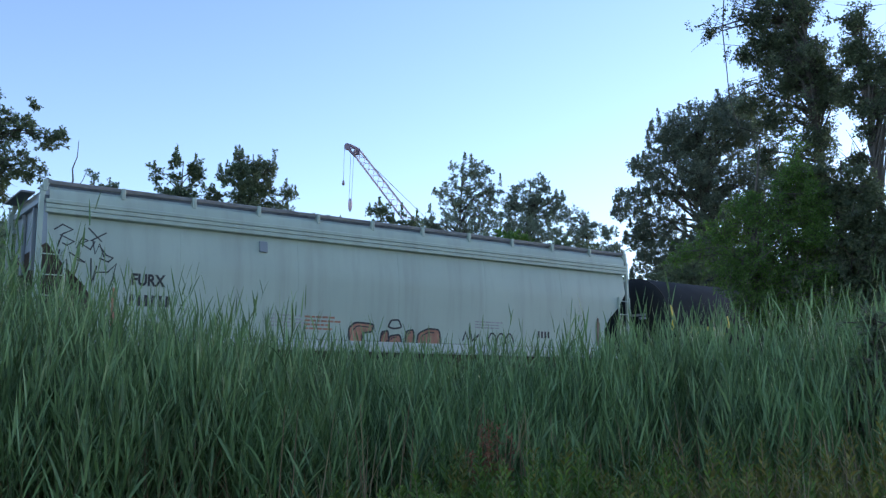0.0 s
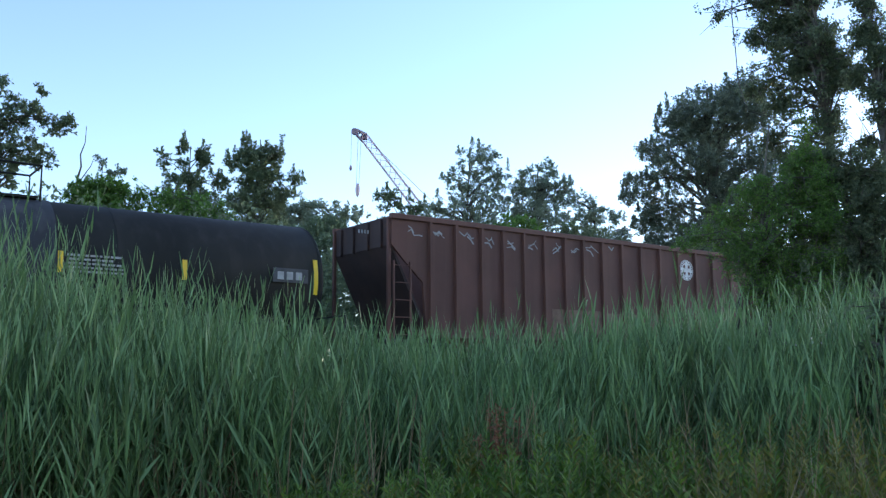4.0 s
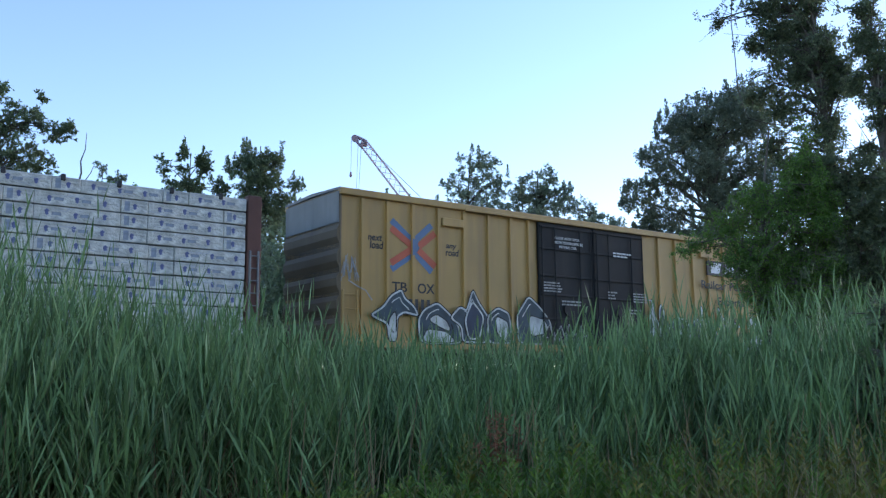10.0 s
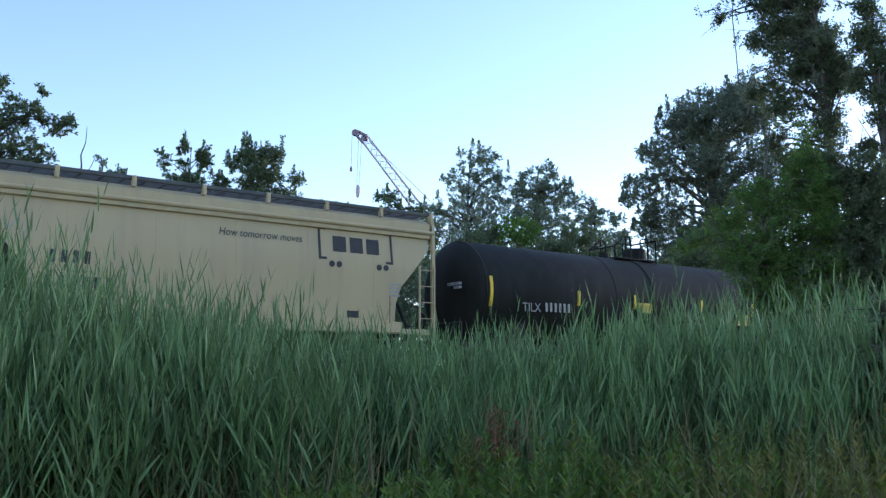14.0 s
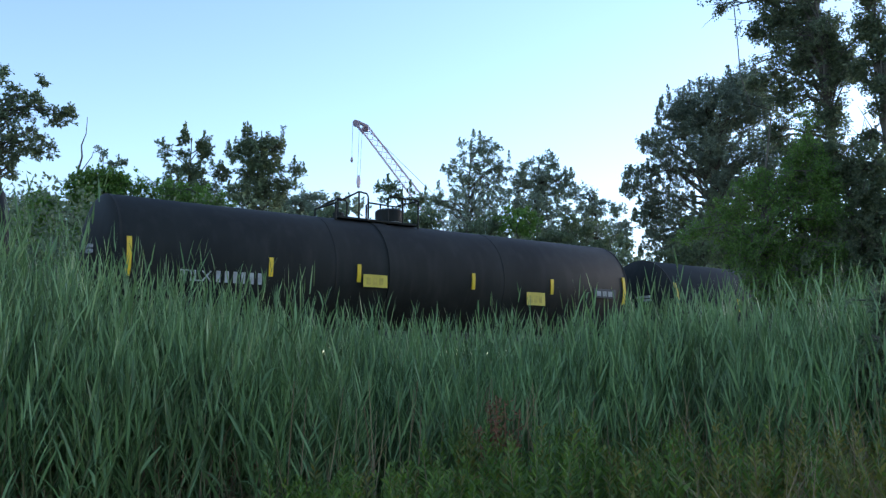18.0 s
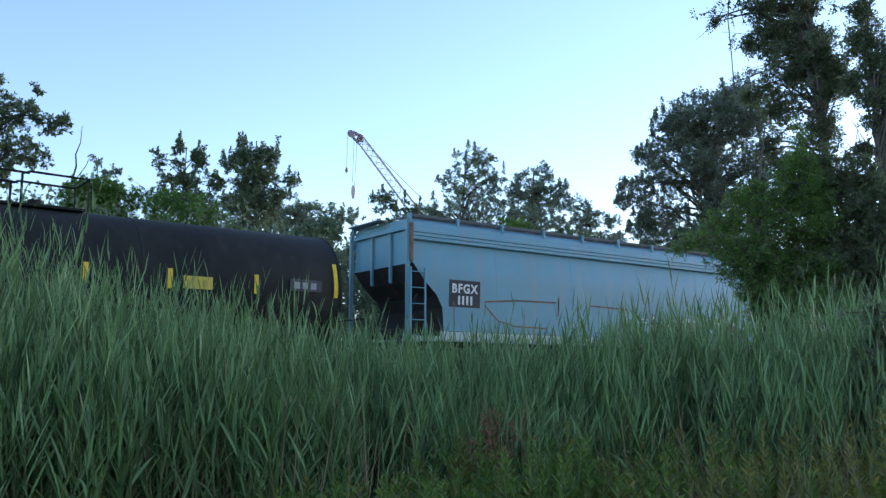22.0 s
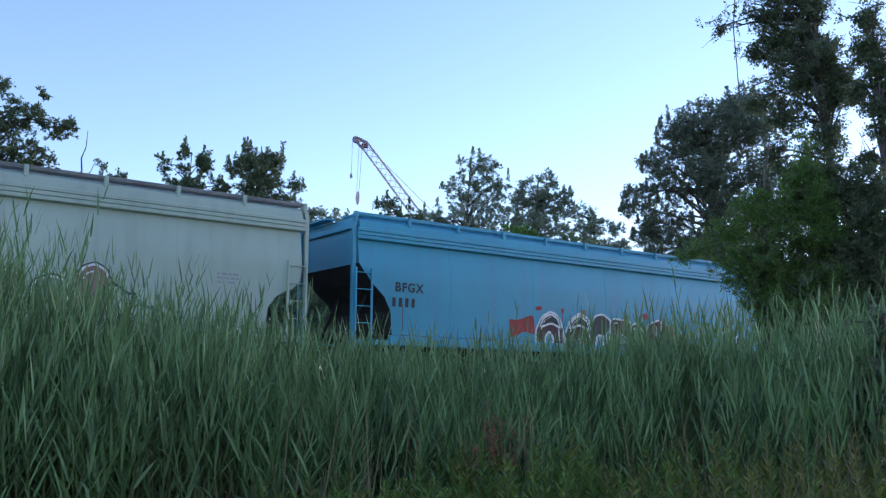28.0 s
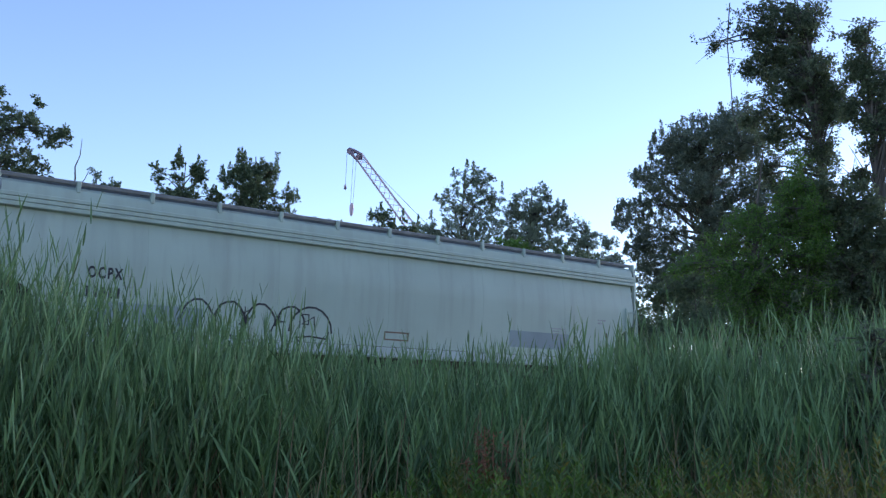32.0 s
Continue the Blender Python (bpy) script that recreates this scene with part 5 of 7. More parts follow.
def tank(label, s0, s1, reflectors, platform, placards=(), print_at=(), seed=0, band=None, top=4.34):
    """Black tank car: long shell with dished heads, saddle sill, walkway with rails round the dome, yellow reflectors."""
    root, hl = start_car("tank_car", label, s0 - 0.3, s1 + 0.3, "tank car")
    mid = (s0 + s1) / 2
    r = 1.58
    cz = top - r
    e = hl - 0.15
    prof = [(-e - 0.36 * math.sin(a), max(0.02, r * math.cos(a))) for a in (math.pi / 2 * k / 7 for k in range(7, 0, -1))]
    prof = prof + [(-e, r), (-e / 2, r), (0, r), (e / 2, r), (e, r)] + [(-x, q) for x, q in reversed(prof)]
    m = Mesh().turned(prof, "x", 56, (0, 0, cz))
    part("shell", m, BLACK_TANK, root, smooth=True)
    for x in (-e, e, -e * 0.33, e * 0.36):
        m = Mesh().turned([(x - 0.03, r - 0.02), (x - 0.03, r + 0.009), (x + 0.03, r + 0.009), (x + 0.03, r - 0.02)], "x", 56, (0, 0, cz))
        part("weld_band", m, BLACK_TANK, root, smooth=True)
    if band:
        a, b = band[0] - mid, band[1] - mid
        m = Mesh().turned([(a, r - 0.02), (a, r + 0.02), (b, r + 0.02), (b, r - 0.02)], "x", 56, (0, 0, cz))
        part("jacket_band", m, TANK_BAND, root, "scuffed grey-black jacket band", smooth=True)
    x = (platform[0] + platform[1]) / 2 - mid
    m = Mesh().turned([(x - 0.25, r - 0.02), (x - 0.25, r + 0.03), (x + 0.25, r + 0.03), (x + 0.25, r - 0.02)], "x", 56, (0, 0, cz))
    part("belly_strap", m, BLACK_TANK, root, smooth=True)
    p0, p1 = platform[0] - mid, platform[1] - mid
    zt = top - 0.02
    m = Mesh()
    m.box(p0 + 0.1, p1 - 0.05, -0.62, 0.62, zt - 0.03, zt + 0.03, 0.01)
    part("platform", m, BLACK_TANK, root)
    xc = (p0 + p1) / 2
    dx = platform[2] - mid
    m = Mesh().turned([(zt - 0.1, 0.42), (zt + 0.42, 0.42), (zt + 0.47, 0.36), (zt + 0.49, 0.05)], "z", 20, (dx, 0, 0))
    part("dome_housing", m, BLACK_TANK, root, smooth=True)
    part("dome_flange", Mesh().turned([(zt + 0.03, 0.41), (zt + 0.03, 0.47), (zt + 0.07, 0.47), (zt + 0.07, 0.41)], "z", 20, (dx, 0, 0)), FADED, root, smooth=True)
    for x in (xc - 0.9, xc + 0.9):
        if abs(x - dx) > 0.5:
            part("valve", Mesh().turned([(zt, 0.16), (zt + 0.24, 0.16), (zt + 0.26, 0.05)], "z", 12, (x, 0.1, 0)), BLACK_TANK, root)
    zr = top + 0.76
    w = p1 - p0
    for y in (-0.6, 0.6):
        for pts in ([(p0, y, zr - 0.4), (p0, y, zt - 0.12)],
                    [(p0, y, zr - 0.4), (p0 + w * 0.27, y, zr), (p0 + w * 0.36, y, zr - 0.03), (p0 + w * 0.38, y, zr - 0.12), (p0 + w * 0.38, y, zt - 0.05)],
                    [(p0 + w * 0.27, y, zr), (p0 + w * 0.27, y, zt - 0.05)],
                    [(p0 + w * 0.62, y, zt - 0.05), (p0 + w * 0.62, y, zr - 0.1), (p0 + w * 0.66, y, zr - 0.02), (p1, y, zr - 0.04), (p1, y, zt - 0.12)],
                    [(p0 + w * 0.36, y, zr - 0.03), (p0 + w * 0.66, y, zr - 0.06)] if w > 3 else [(p0 + w * 0.8, y, zr - 0.03), (p0 + w * 0.8, y, zt - 0.05)]):
            part("railing", Mesh().tube(pts, 0.028, 6), BLACK_TANK, root)
    for x, z in ((p0, zr - 0.4), (p1, zr - 0.04)):
        part("railing", Mesh().tube([(x, -0.6, z), (x, 0.6, z)], 0.028, 6), BLACK_TANK, root)

    def on_shell(z, out=0.012):
        return -math.sqrt(max(0.0, (r + out) ** 2 - (z - cz) ** 2))

    for i, (s, z0, z1) in enumerate(reflectors):
        m = Mesh()
        k = 6
        rows = []
        for j in range(k):
            z = z0 + (z1 - z0) * j / (k - 1)
            y = on_shell(z, 0.03)
            rows.append([(s - mid - 0.055, y, z), (s - mid + 0.055, y, z), (s - mid + 0.055, y + 0.03, z), (s - mid - 0.055, y + 0.03, z)])
        m.loft(rows)
        part("reflector_bar", m, REFLECT, root, "yellow upright reflector bar")
    for s, z, w, h, what in placards:
        m = Mesh()
        y = on_shell(z + h / 2, 0.05)
        m.box(s - mid, s - mid + w, y - 0.01, y + 0.01, z, z + h, 0.005)
        part("placard", m, what, root)
        for k in range(3):
            m = Mesh()
            m.plate([(s - mid + w * (0.12 + 0.26 * k), z + h * 0.2), (s - mid + w * (0.3 + 0.26 * k), z + h * 0.2), (s - mid + w * (0.3 + 0.26 * k), z + h * 0.75), (s - mid + w * (0.12 + 0.26 * k), z + h * 0.75)], y - 0.016)
            part("placard_print", m, FADED if what is DIM else YELLOW_INK, root)
    for kind, words, s, z, w, h, ink in print_at:
        y = on_shell(z + h / 2, 0.012) - 0.02
        if kind == "text":
            text(root, words, s - mid, z, h, ink, w, y)
        elif kind == "bars":
            bars(root, s - mid, z, w, h, words, ink, y=y)
        else:
            lines(root, s - mid, z, w, h, words, ink, y=y, seed=seed)
    # head print, side sill, saddles and end gear
    m = Mesh()
    for sy in (-1, 1):
        m.box(-hl - 0.3, hl + 0.3, sy * 0.7, sy * 0.5, 0.95, 1.2, 0.02)
    part("stub_sill", m, UNDER, root)
    for s in (-1, 1):
        m = Mesh()
        x = s * (hl - 1.6)
        m.loft([[(x - 0.35, -1.35, cz - 0.6), (x + 0.35, -1.35, cz - 0.6), (x + 0.35, 1.35, cz - 0.6), (x - 0.35, 1.35, cz - 0.6)], [(x - 0.3, -1.0, 0.8), (x + 0.3, -1.0, 0.8), (x + 0.3, 1.0, 0.8), (x - 0.3, 1.0, 0.8)]])
        part("saddle", m, UNDER, root)
        m = Mesh()
        m.box(s * (hl + 0.1), s * (hl + 0.75), -1.45, 1.45, 1.08, 1.14, 0.01)
        for y in (-1.4, 1.4):
            m.tube([(s * (hl + 0.7), y, 0.5), (s * (hl + 0.7), y, 1.75)], 0.022, 5)
        m.tube([(s * (hl + 0.7), -1.4, 1.75), (s * (hl + 0.7), 1.4, 1.75)], 0.022, 5)
        part("end_platform", m, UNDER, root)
    x = -hl - 0.37
    m = Mesh()
    for i, (z, w) in enumerate(((cz + 0.15, 0.6), (cz + 0.03, 0.35))):
        for k in range(4 if i == 0 else 2):
            a = -0.9 + k * 0.16
            m.box(x - 0.02, x + 0.08, a, a + 0.11, z, z + 0.08)
    part("head_number_bars", m, FADED, root)
    m = Mesh()
    m.turned([(-hl - 0.62, 0.02), (-hl - 0.62, 0.28), (-hl - 0.58, 0.28), (-hl - 0.58, 0.02)], "x", 16, (0, 0.8, 1.9))
    m.tube([(-hl - 0.6, 0.8, 1.9), (-hl - 0.6, 0.8, 1.1)], 0.03, 5)
    part("brake_wheel", m, UNDER, root)
    running_gear(root, hl, 1.6)
    return root, mid


def white_hopper_first():
    car, c = hopper("covered_hopper", "long white covered hopper car with orange graffiti", 3.76, 22.45, WHITE_CAR, GREY_CAR, SLOPE, posts=12, sill_paint=SILL_PALE, edge_paint=BOARD_DUSTY)
    text(car, "FURX", 5.75 - c, 2.58, 0.27, INK, 0.78, heavy=0.012)
    bars(car, 5.72 - c, 2.1, 1.0, 0.26, 6, INK)
    for pts in (((4.02, 3.68), (4.2, 3.82), (4.42, 3.72), (4.2, 3.6), (4.1, 3.3)), ((4.15, 3.58), (4.45, 3.45), (4.3, 3.35), (4.2, 3.4)), ((4.5, 3.3), (4.62, 3.55), (4.75, 3.5), (4.6, 3.42), (4.8, 3.3), (4.9, 3.5)),
                ((4.85, 3.52), (4.9, 3.2), (5.0, 3.45), (5.1, 3.15)), ((5.0, 3.4), (5.15, 3.2), (5.3, 3.15), (5.2, 3.05), (5.0, 3.12)), ((4.75, 3.8), (5.05, 3.5)), ((4.8, 3.5), (5.15, 3.72)),
                ((4.35, 3.2), (4.7, 3.0), (4.5, 3.05)), ((4.82, 3.1), (4.85, 2.5), (4.95, 2.95), (4.9, 2.62)), ((4.95, 2.8), (5.2, 2.82), (5.38, 3.02), (5.28, 2.5)), ((4.3, 3.05), (4.32, 2.8)), ((4.15, 3.25), (4.1, 3.0))):
        scrawl(car, [(x - c, z) for x, z in pts], 0.03, INK)
    sprayed(car, c, (
        (((11.58, 1.25), (11.5, 1.8), (11.7, 1.98), (12.3, 1.95), (12.25, 1.75), (11.95, 1.7), (11.95, 1.25)), 0), (((12.5, 1.45), (12.55, 1.75), (12.75, 1.8), (12.8, 1.45)), 0), (((12.75, 1.9), (12.85, 2.08), (13.1, 2.1), (13.2, 1.9), (12.95, 1.85)), 1),
        (((12.75, 1.3), (12.8, 1.65), (13.15, 1.7), (13.25, 1.3)), 0), (((13.3, 1.35), (13.35, 1.8), (13.6, 1.85), (13.62, 1.4)), 0), (((13.7, 1.3), (13.75, 1.75), (14.1, 1.9), (14.5, 1.88), (14.55, 1.3), (14.2, 1.25)), 0)), (ORANGE, WHITE_CAR), INK, 0.05, NEAR - 0.01)
    scrawl(car, [(x - c, z) for x, z in ((15.35, 1.6), (15.45, 1.85), (15.55, 1.6), (15.65, 1.85), (15.7, 1.6), (15.95, 1.8), (15.8, 1.6))], 0.045, INK)
    scrawl(car, arcs(16.3 - c, 1.55, 1.0, 0.32, 3, 3), 0.045, INK)
    part("paint_streak", Mesh().plate([(20.92 - c, 1.6), (21.0 - c, 1.6), (21.0 - c, 2.5), (20.92 - c, 2.5)], NEAR - 0.004), RUST, car, "rusty upright streak")
    part("paint_streak", Mesh().plate([(5.32 - c, 1.6), (5.42 - c, 1.6), (5.42 - c, 2.45), (5.32 - c, 2.5)], NEAR - 0.004), ORANGE, car, "orange upright streak")
    lines(car, 10.2 - c, 1.7, 1.0, 0.4, 4, ORANGE, seed=6)
    bars(car, 18.3 - c, 1.78, 0.55, 0.2, 4, INK)
    lines(car, 9.2 - c, 1.75, 1.2, 0.35, 4, FADED, seed=4)
    lines(car, 15.8 - c, 1.95, 1.1, 0.25, 3, FADED, seed=5)
    m = Mesh()
    m.box(8.9 - c, 9.12 - c, NEAR - 0.05, NEAR + 0.02, 3.62, 3.9, 0.01)
    part("defect_card_holder", m, GREY_CAR, car)


def brown_car():
    car, hl = start_car("open_hopper", "rust-brown ribbed open hopper car with a white round emblem", 42.85, 59.18, "hopper car")
    c = (42.85 + 59.18) / 2
    cut = [(0, 3.75), (0.45, 3.3), (1.05, 2.75), (1.15, 1.3)]
    st = [(-hl + i, z) for i, z in cut]
    st = st + [(-x, z) for x, z in reversed(st)]
    t = 0.08
    for sy in (-1, 1):
        m = Mesh()
        m.loft([[(x, sy * HALF, z), (x, sy * HALF, 4.55), (x, sy * (HALF - t), 4.55), (x, sy * (HALF - t), z)] for x, z in st])
        part("side_sheet", m, BROWN_CAR, car)
        m = Mesh()
        m.box(-hl - 0.03, hl + 0.03, sy * (HALF + 0.07), sy * (HALF - 0.1), 4.46, 4.62, 0.02)
        part("top_chord", m, BROWN_CAR, car)
        m = Mesh()
        m.box(-hl + 0.9, hl - 0.9, sy * (HALF + 0.05), sy * (HALF - 0.1), 1.2, 1.42, 0.02)
        part("side_sill", m, BROWN_CAR, car)
        for s in (44.14, 45.05, 46.0, 46.83, 47.66, 48.5, 49.38, 50.2, 51.07, 52.0, 52.94, 53.9, 54.87, 55.83, 56.8, 57.81):
            x = s - c
            m = Mesh()
            m.loft([[(x + a, sy * (HALF + b), z) for a, b in ((-0.06, 0), (-0.045, 0.1), (0.045, 0.1), (0.06, 0))] for z in (1.4, 4.47)])
            part("side_post", m, BROWN_CAR, car)
    for s in (-1, 1):
        m = Mesh()
        x = s * hl
        m.loft([[(x - s * a, y, z) for a, z in ((0, 3.75), (0, 4.55), (0.08, 4.55), (0.08, 3.75), (1.3, 1.35), (1.22, 1.3))] for y in (-HALF + 0.09, HALF - 0.09)])
        for y in (-1.1, -0.4, 0.4, 1.1):
            m.box(x, x + s * 0.08, y - 0.05, y + 0.05, 3.7, 4.5, 0.01)
        part("end_sheet", m, BROWN_DARK, car)
        for y in (-1.5, 1.5):
            part("corner_post", Mesh().box(x - s * 0.02, x + s * 0.08, y - 0.05, y + 0.05, 1.1, 4.5, 0.01), BROWN_CAR, car)
        x0, x1 = sorted((x - s * 0.05, x - s * 0.6))
        ladder(car, x0, x1, 1.15, 3.3, 5, BROWN_CAR)
        m = Mesh()
        m.box(x - s * 1.3, x + s * 0.1, -1.5, 1.5, 1.05, 1.15, 0.02)
        part("end_platform", m, UNDER, car)
    m = Mesh()
    m.box(-hl + 1.2, hl - 1.2, -1.5, 1.5, 1.3, 1.38)
    part("floor_sheet", m, UNDER, car)
    for i in range(4):
        x = (i - 1.5) * 3.2
        m = Mesh()
        m.loft([[(x - 1.4, -1.45, 1.3), (x + 1.4, -1.45, 1.3), (x + 1.4, 1.45, 1.3), (x - 1.4, 1.45, 1.3)], [(x - 0.4, -1, 0.4), (x + 0.4, -1, 0.4), (x + 0.4, 1, 0.4), (x - 0.4, 1, 0.4)]])
        part("outlet_pocket", m, BROWN_CAR, car)
    # round emblem: ring and cross
    ex, ez, r = 55.38 - c, 3.84, 0.37
    disc = [(ex + r * math.cos(math.tau * k / 40), ez + r * math.sin(math.tau * k / 40)) for k in range(40)]
    part("emblem_disc", Mesh().plate(disc, NEAR - 0.008), WHITE_INK, car, "white painted disc")
    m = Mesh()
    ring = [(ex + 0.2 * math.cos(math.tau * k / 24), ez + 0.2 * math.sin(math.tau * k / 24)) for k in range(25)]
    for k in range(4):
        a = math.pi / 4 + k * math.pi / 2
        m.plate([(ex + q * math.cos(b), ez + q * math.sin(b)) for q, b in ((0.09, a), (0.21, a - 0.38), (0.23, a), (0.21, a + 0.38))], NEAR - 0.012)
    m.stroke([(ex + 0.345 * math.cos(math.tau * k / 40), ez + 0.345 * math.sin(math.tau * k / 40)) for k in range(41)], 0.014, NEAR - 0.012)
    for k in range(22):
        a = math.tau * (k + 0.5) / 22
        if k % 11 not in (5, 10):
            m.stroke([(ex + q * math.cos(a), ez + q * math.sin(a)) for q in (0.265, 0.31)], 0.04, NEAR - 0.012)
    part("emblem_detail", m, BROWN_CAR, car)
    m = Mesh()
    rnd = random.Random(8)
    for s in (43.6, 44.5, 45.5, 46.4, 47.25, 48.1, 49.0, 49.85, 50.65, 51.55):
        for k in range(3 if s < 51 else 1):
            x, z = s - c + rnd.uniform(-0.16, 0.16), 4.14 + rnd.uniform(-0.12, 0.12)
            w = rnd.uniform(0.1, 0.22)
            m.stroke([(x - w, z + rnd.uniform(-0.14, 0.14)), (x, z), (x + w * 0.7, z + rnd.uniform(-0.16, 0.16))], rnd.uniform(0.02, 0.05), NEAR - 0.006 - 0.005 * k)
    part("chalk_marks", m, FADED, car)
    m = Mesh()
    m.box(51.2 - c, 54.8 - c, NEAR - 0.006, NEAR + 0.01, 1.45, 2.15)
    m.box(48.8 - c, 51.0 - c, NEAR - 0.006, NEAR + 0.01, 1.45, 2.2)
    part("repainted_panel", m, RUST, car, "lighter repainted patch low on the side")
    for x in (56.1, 57.05):
        scrawl(car, [(x + a - c, z) for a, z in ((0.0, 1.5), (0.05, 1.95), (0.25, 2.05), (0.2, 1.8), (0.5, 2.1), (0.55, 1.75), (0.3, 1.65), (0.55, 1.5), (0.05, 1.5))], 0.035, FADED, NEAR - 0.01)
    bars(car, 42.2 - c, 4.1, 0.4, 0.1, 4, FADED, y=-0.9)
    running_gear(car, hl)


def lumber_car():
    car, hl = start_car("lumber_flatcar", "bulkhead flatcar stacked with white plastic-wrapped lumber bundles", 60.6, 83.7, "flatcar")
    c = (60.6 + 83.7) / 2
    m = Mesh()
    m.box(-hl, hl, -1.45, 1.45, 1.05, 1.28, 0.03)
    part("deck", m, BROWN_DARK, car)
    for s in (-1, 1):
        x0, x1 = s * hl, s * (hl - 0.2)
        wall = part("bulkhead", Mesh().box(x0, x1, -1.5, 1.5, 1.28, 4.75, 0.02), BROWN_DARK, car)
        for y in (-1.45, 1.45):
            part("bulkhead_post", Mesh().box(s * (hl + 0.003), s * (hl - 0.36), y - 0.14, y + 0.14, 1.28, 4.8, 0.02), BROWN_CAR, wall)
        for z in (1.7, 2.3, 2.9, 3.5, 4.1, 4.65):
            part("bulkhead_rib", Mesh().box(s * hl, s * (hl + 0.12), -1.4, 1.4, z - 0.06, z + 0.06, 0.02), BROWN_DARK, wall)
        for y in (-0.8, 0, 0.8):
            part("bulkhead_rib", Mesh().box(s * hl, s * (hl + 0.14), y - 0.06, y + 0.06, 1.28, 4.7, 0.02), BROWN_DARK, wall)
        ladder(car, *sorted((s * (hl - 0.08), s * (hl - 0.3))), 1.3, 3.4, 7, GRATE, y=-1.62)
    m = Mesh()
    m.box(-hl + 0.4, hl - 0.4, -0.06, 0.06, 1.28, 4.6, 0.02)
    part("centre_beam", m, BROWN_CAR, car)
    running_gear(car, hl, 2.2)
    rnd = random.Random(5)
    tiers, x0, x1 = 10, 60.98 - c, 83.3 - c
    z0, z1 = 1.3, 4.7
    th = (z1 - z0) / tiers
    made = {}

    def shared(key, make, material):
        """One mesh for all pieces that are alike."""
        if key not in made:
            ob = linked(key[0], make(), material)
            made[key] = ob.data
            bpy.data.objects.remove(ob)
        return made[key]

    def fold(k):
        r = random.Random(k)
        z = r.uniform(0.05, th - 0.06)
        return Mesh().stroke([(0, z), (r.uniform(0.1, 0.3), z + r.uniform(-0.05, 0.05)), (r.uniform(0.35, 0.6), z + r.uniform(-0.07, 0.07))], r.uniform(0.008, 0.018), -0.006, 0.008)

    zm = th * 0.38
    for i in range(tiers):
        # long packs between short ones, the joints shifted every few tiers
        x, long = x0, (i // 3 + 1) % 2
        first = (1.25, 0.7, 1.9, 1.0)[i // 3]
        k = 0
        while x < x1 - 0.05:
            w = first if k == 0 else (1.86 if long else 0.62)
            w = round(min(w, x1 - x), 2)
            if x1 - x - w < 0.3:
                w = round(x1 - x, 2)
            pack = part("wrapped_pack", shared(("wrapped_pack", w), lambda: Mesh().box(0.004, w - 0.004, 0, 1.42, 0.014, th - 0.014, 0.012), WRAP), None, car,
                        at=pose(x, NEAR + 0.05 + rnd.uniform(-0.02, 0.02), z0 + i * th, 0, 0, rnd.uniform(-0.3, 0.3)))
            a = 0.2 + rnd.uniform(0, 0.12)
            while a < w - 0.2:
                part("printed_mark", shared(("printed_mark", 0), lambda: Mesh().plate([(0.01, zm), (0.04, zm - 0.03), (0.08, zm), (0.07, zm + 0.05), (0.1, zm + 0.08), (0.04, zm + 0.12), (-0.01, zm + 0.08)], -0.004), PRINT), None, pack, at=pose(a, 0, rnd.uniform(-0.02, 0.02)))
                if a < w - 0.45:
                    part("pale_print", shared(("pale_print", 0), lambda: Mesh().plate([(0, zm), (0.2, zm), (0.2, zm + 0.07), (0, zm + 0.07)], -0.004), PRINT_PALE), None, pack, at=pose(a + 0.14, 0, 0))
                a += 0.6 + rnd.uniform(-0.03, 0.03)
            for q in range(3 if w > 1 else 1):
                f = rnd.randrange(7)
                if w > 0.62:
                    part("wrap_fold", shared(("wrap_fold", f), lambda: fold(f), WRAP_EDGE), None, pack, at=pose(rnd.uniform(0, w - 0.6), 0, 0))
            if not long and k:
                part("end_print", shared(("end_print", 0), lambda: Mesh().plate([(0.08, 0.06), (0.2, 0.06), (0.2, th - 0.06), (0.08, th - 0.06)], -0.003), PRINT_PALE), None, pack)
            x += w
            long = not long
            k += 1
        # the far row
        part("wrapped_pack", shared(("wrapped_pack", "far"), lambda: Mesh().box(0, x1 - x0, 0, 1.42, 0.008, th - 0.003, 0.02), WRAP), None, car, at=pose(x1, HALF - 0.05, z0 + i * th, 0, 0, 180))
    for j in range(18):
        x = x0 + 0.9 + j * 1.22
        m = Mesh()
        m.box(x - 0.05, x + 0.05, NEAR + 0.0, NEAR + 0.3, 4.6, 4.75, 0.015)
        part("corner_guard", m, STRAP, car)


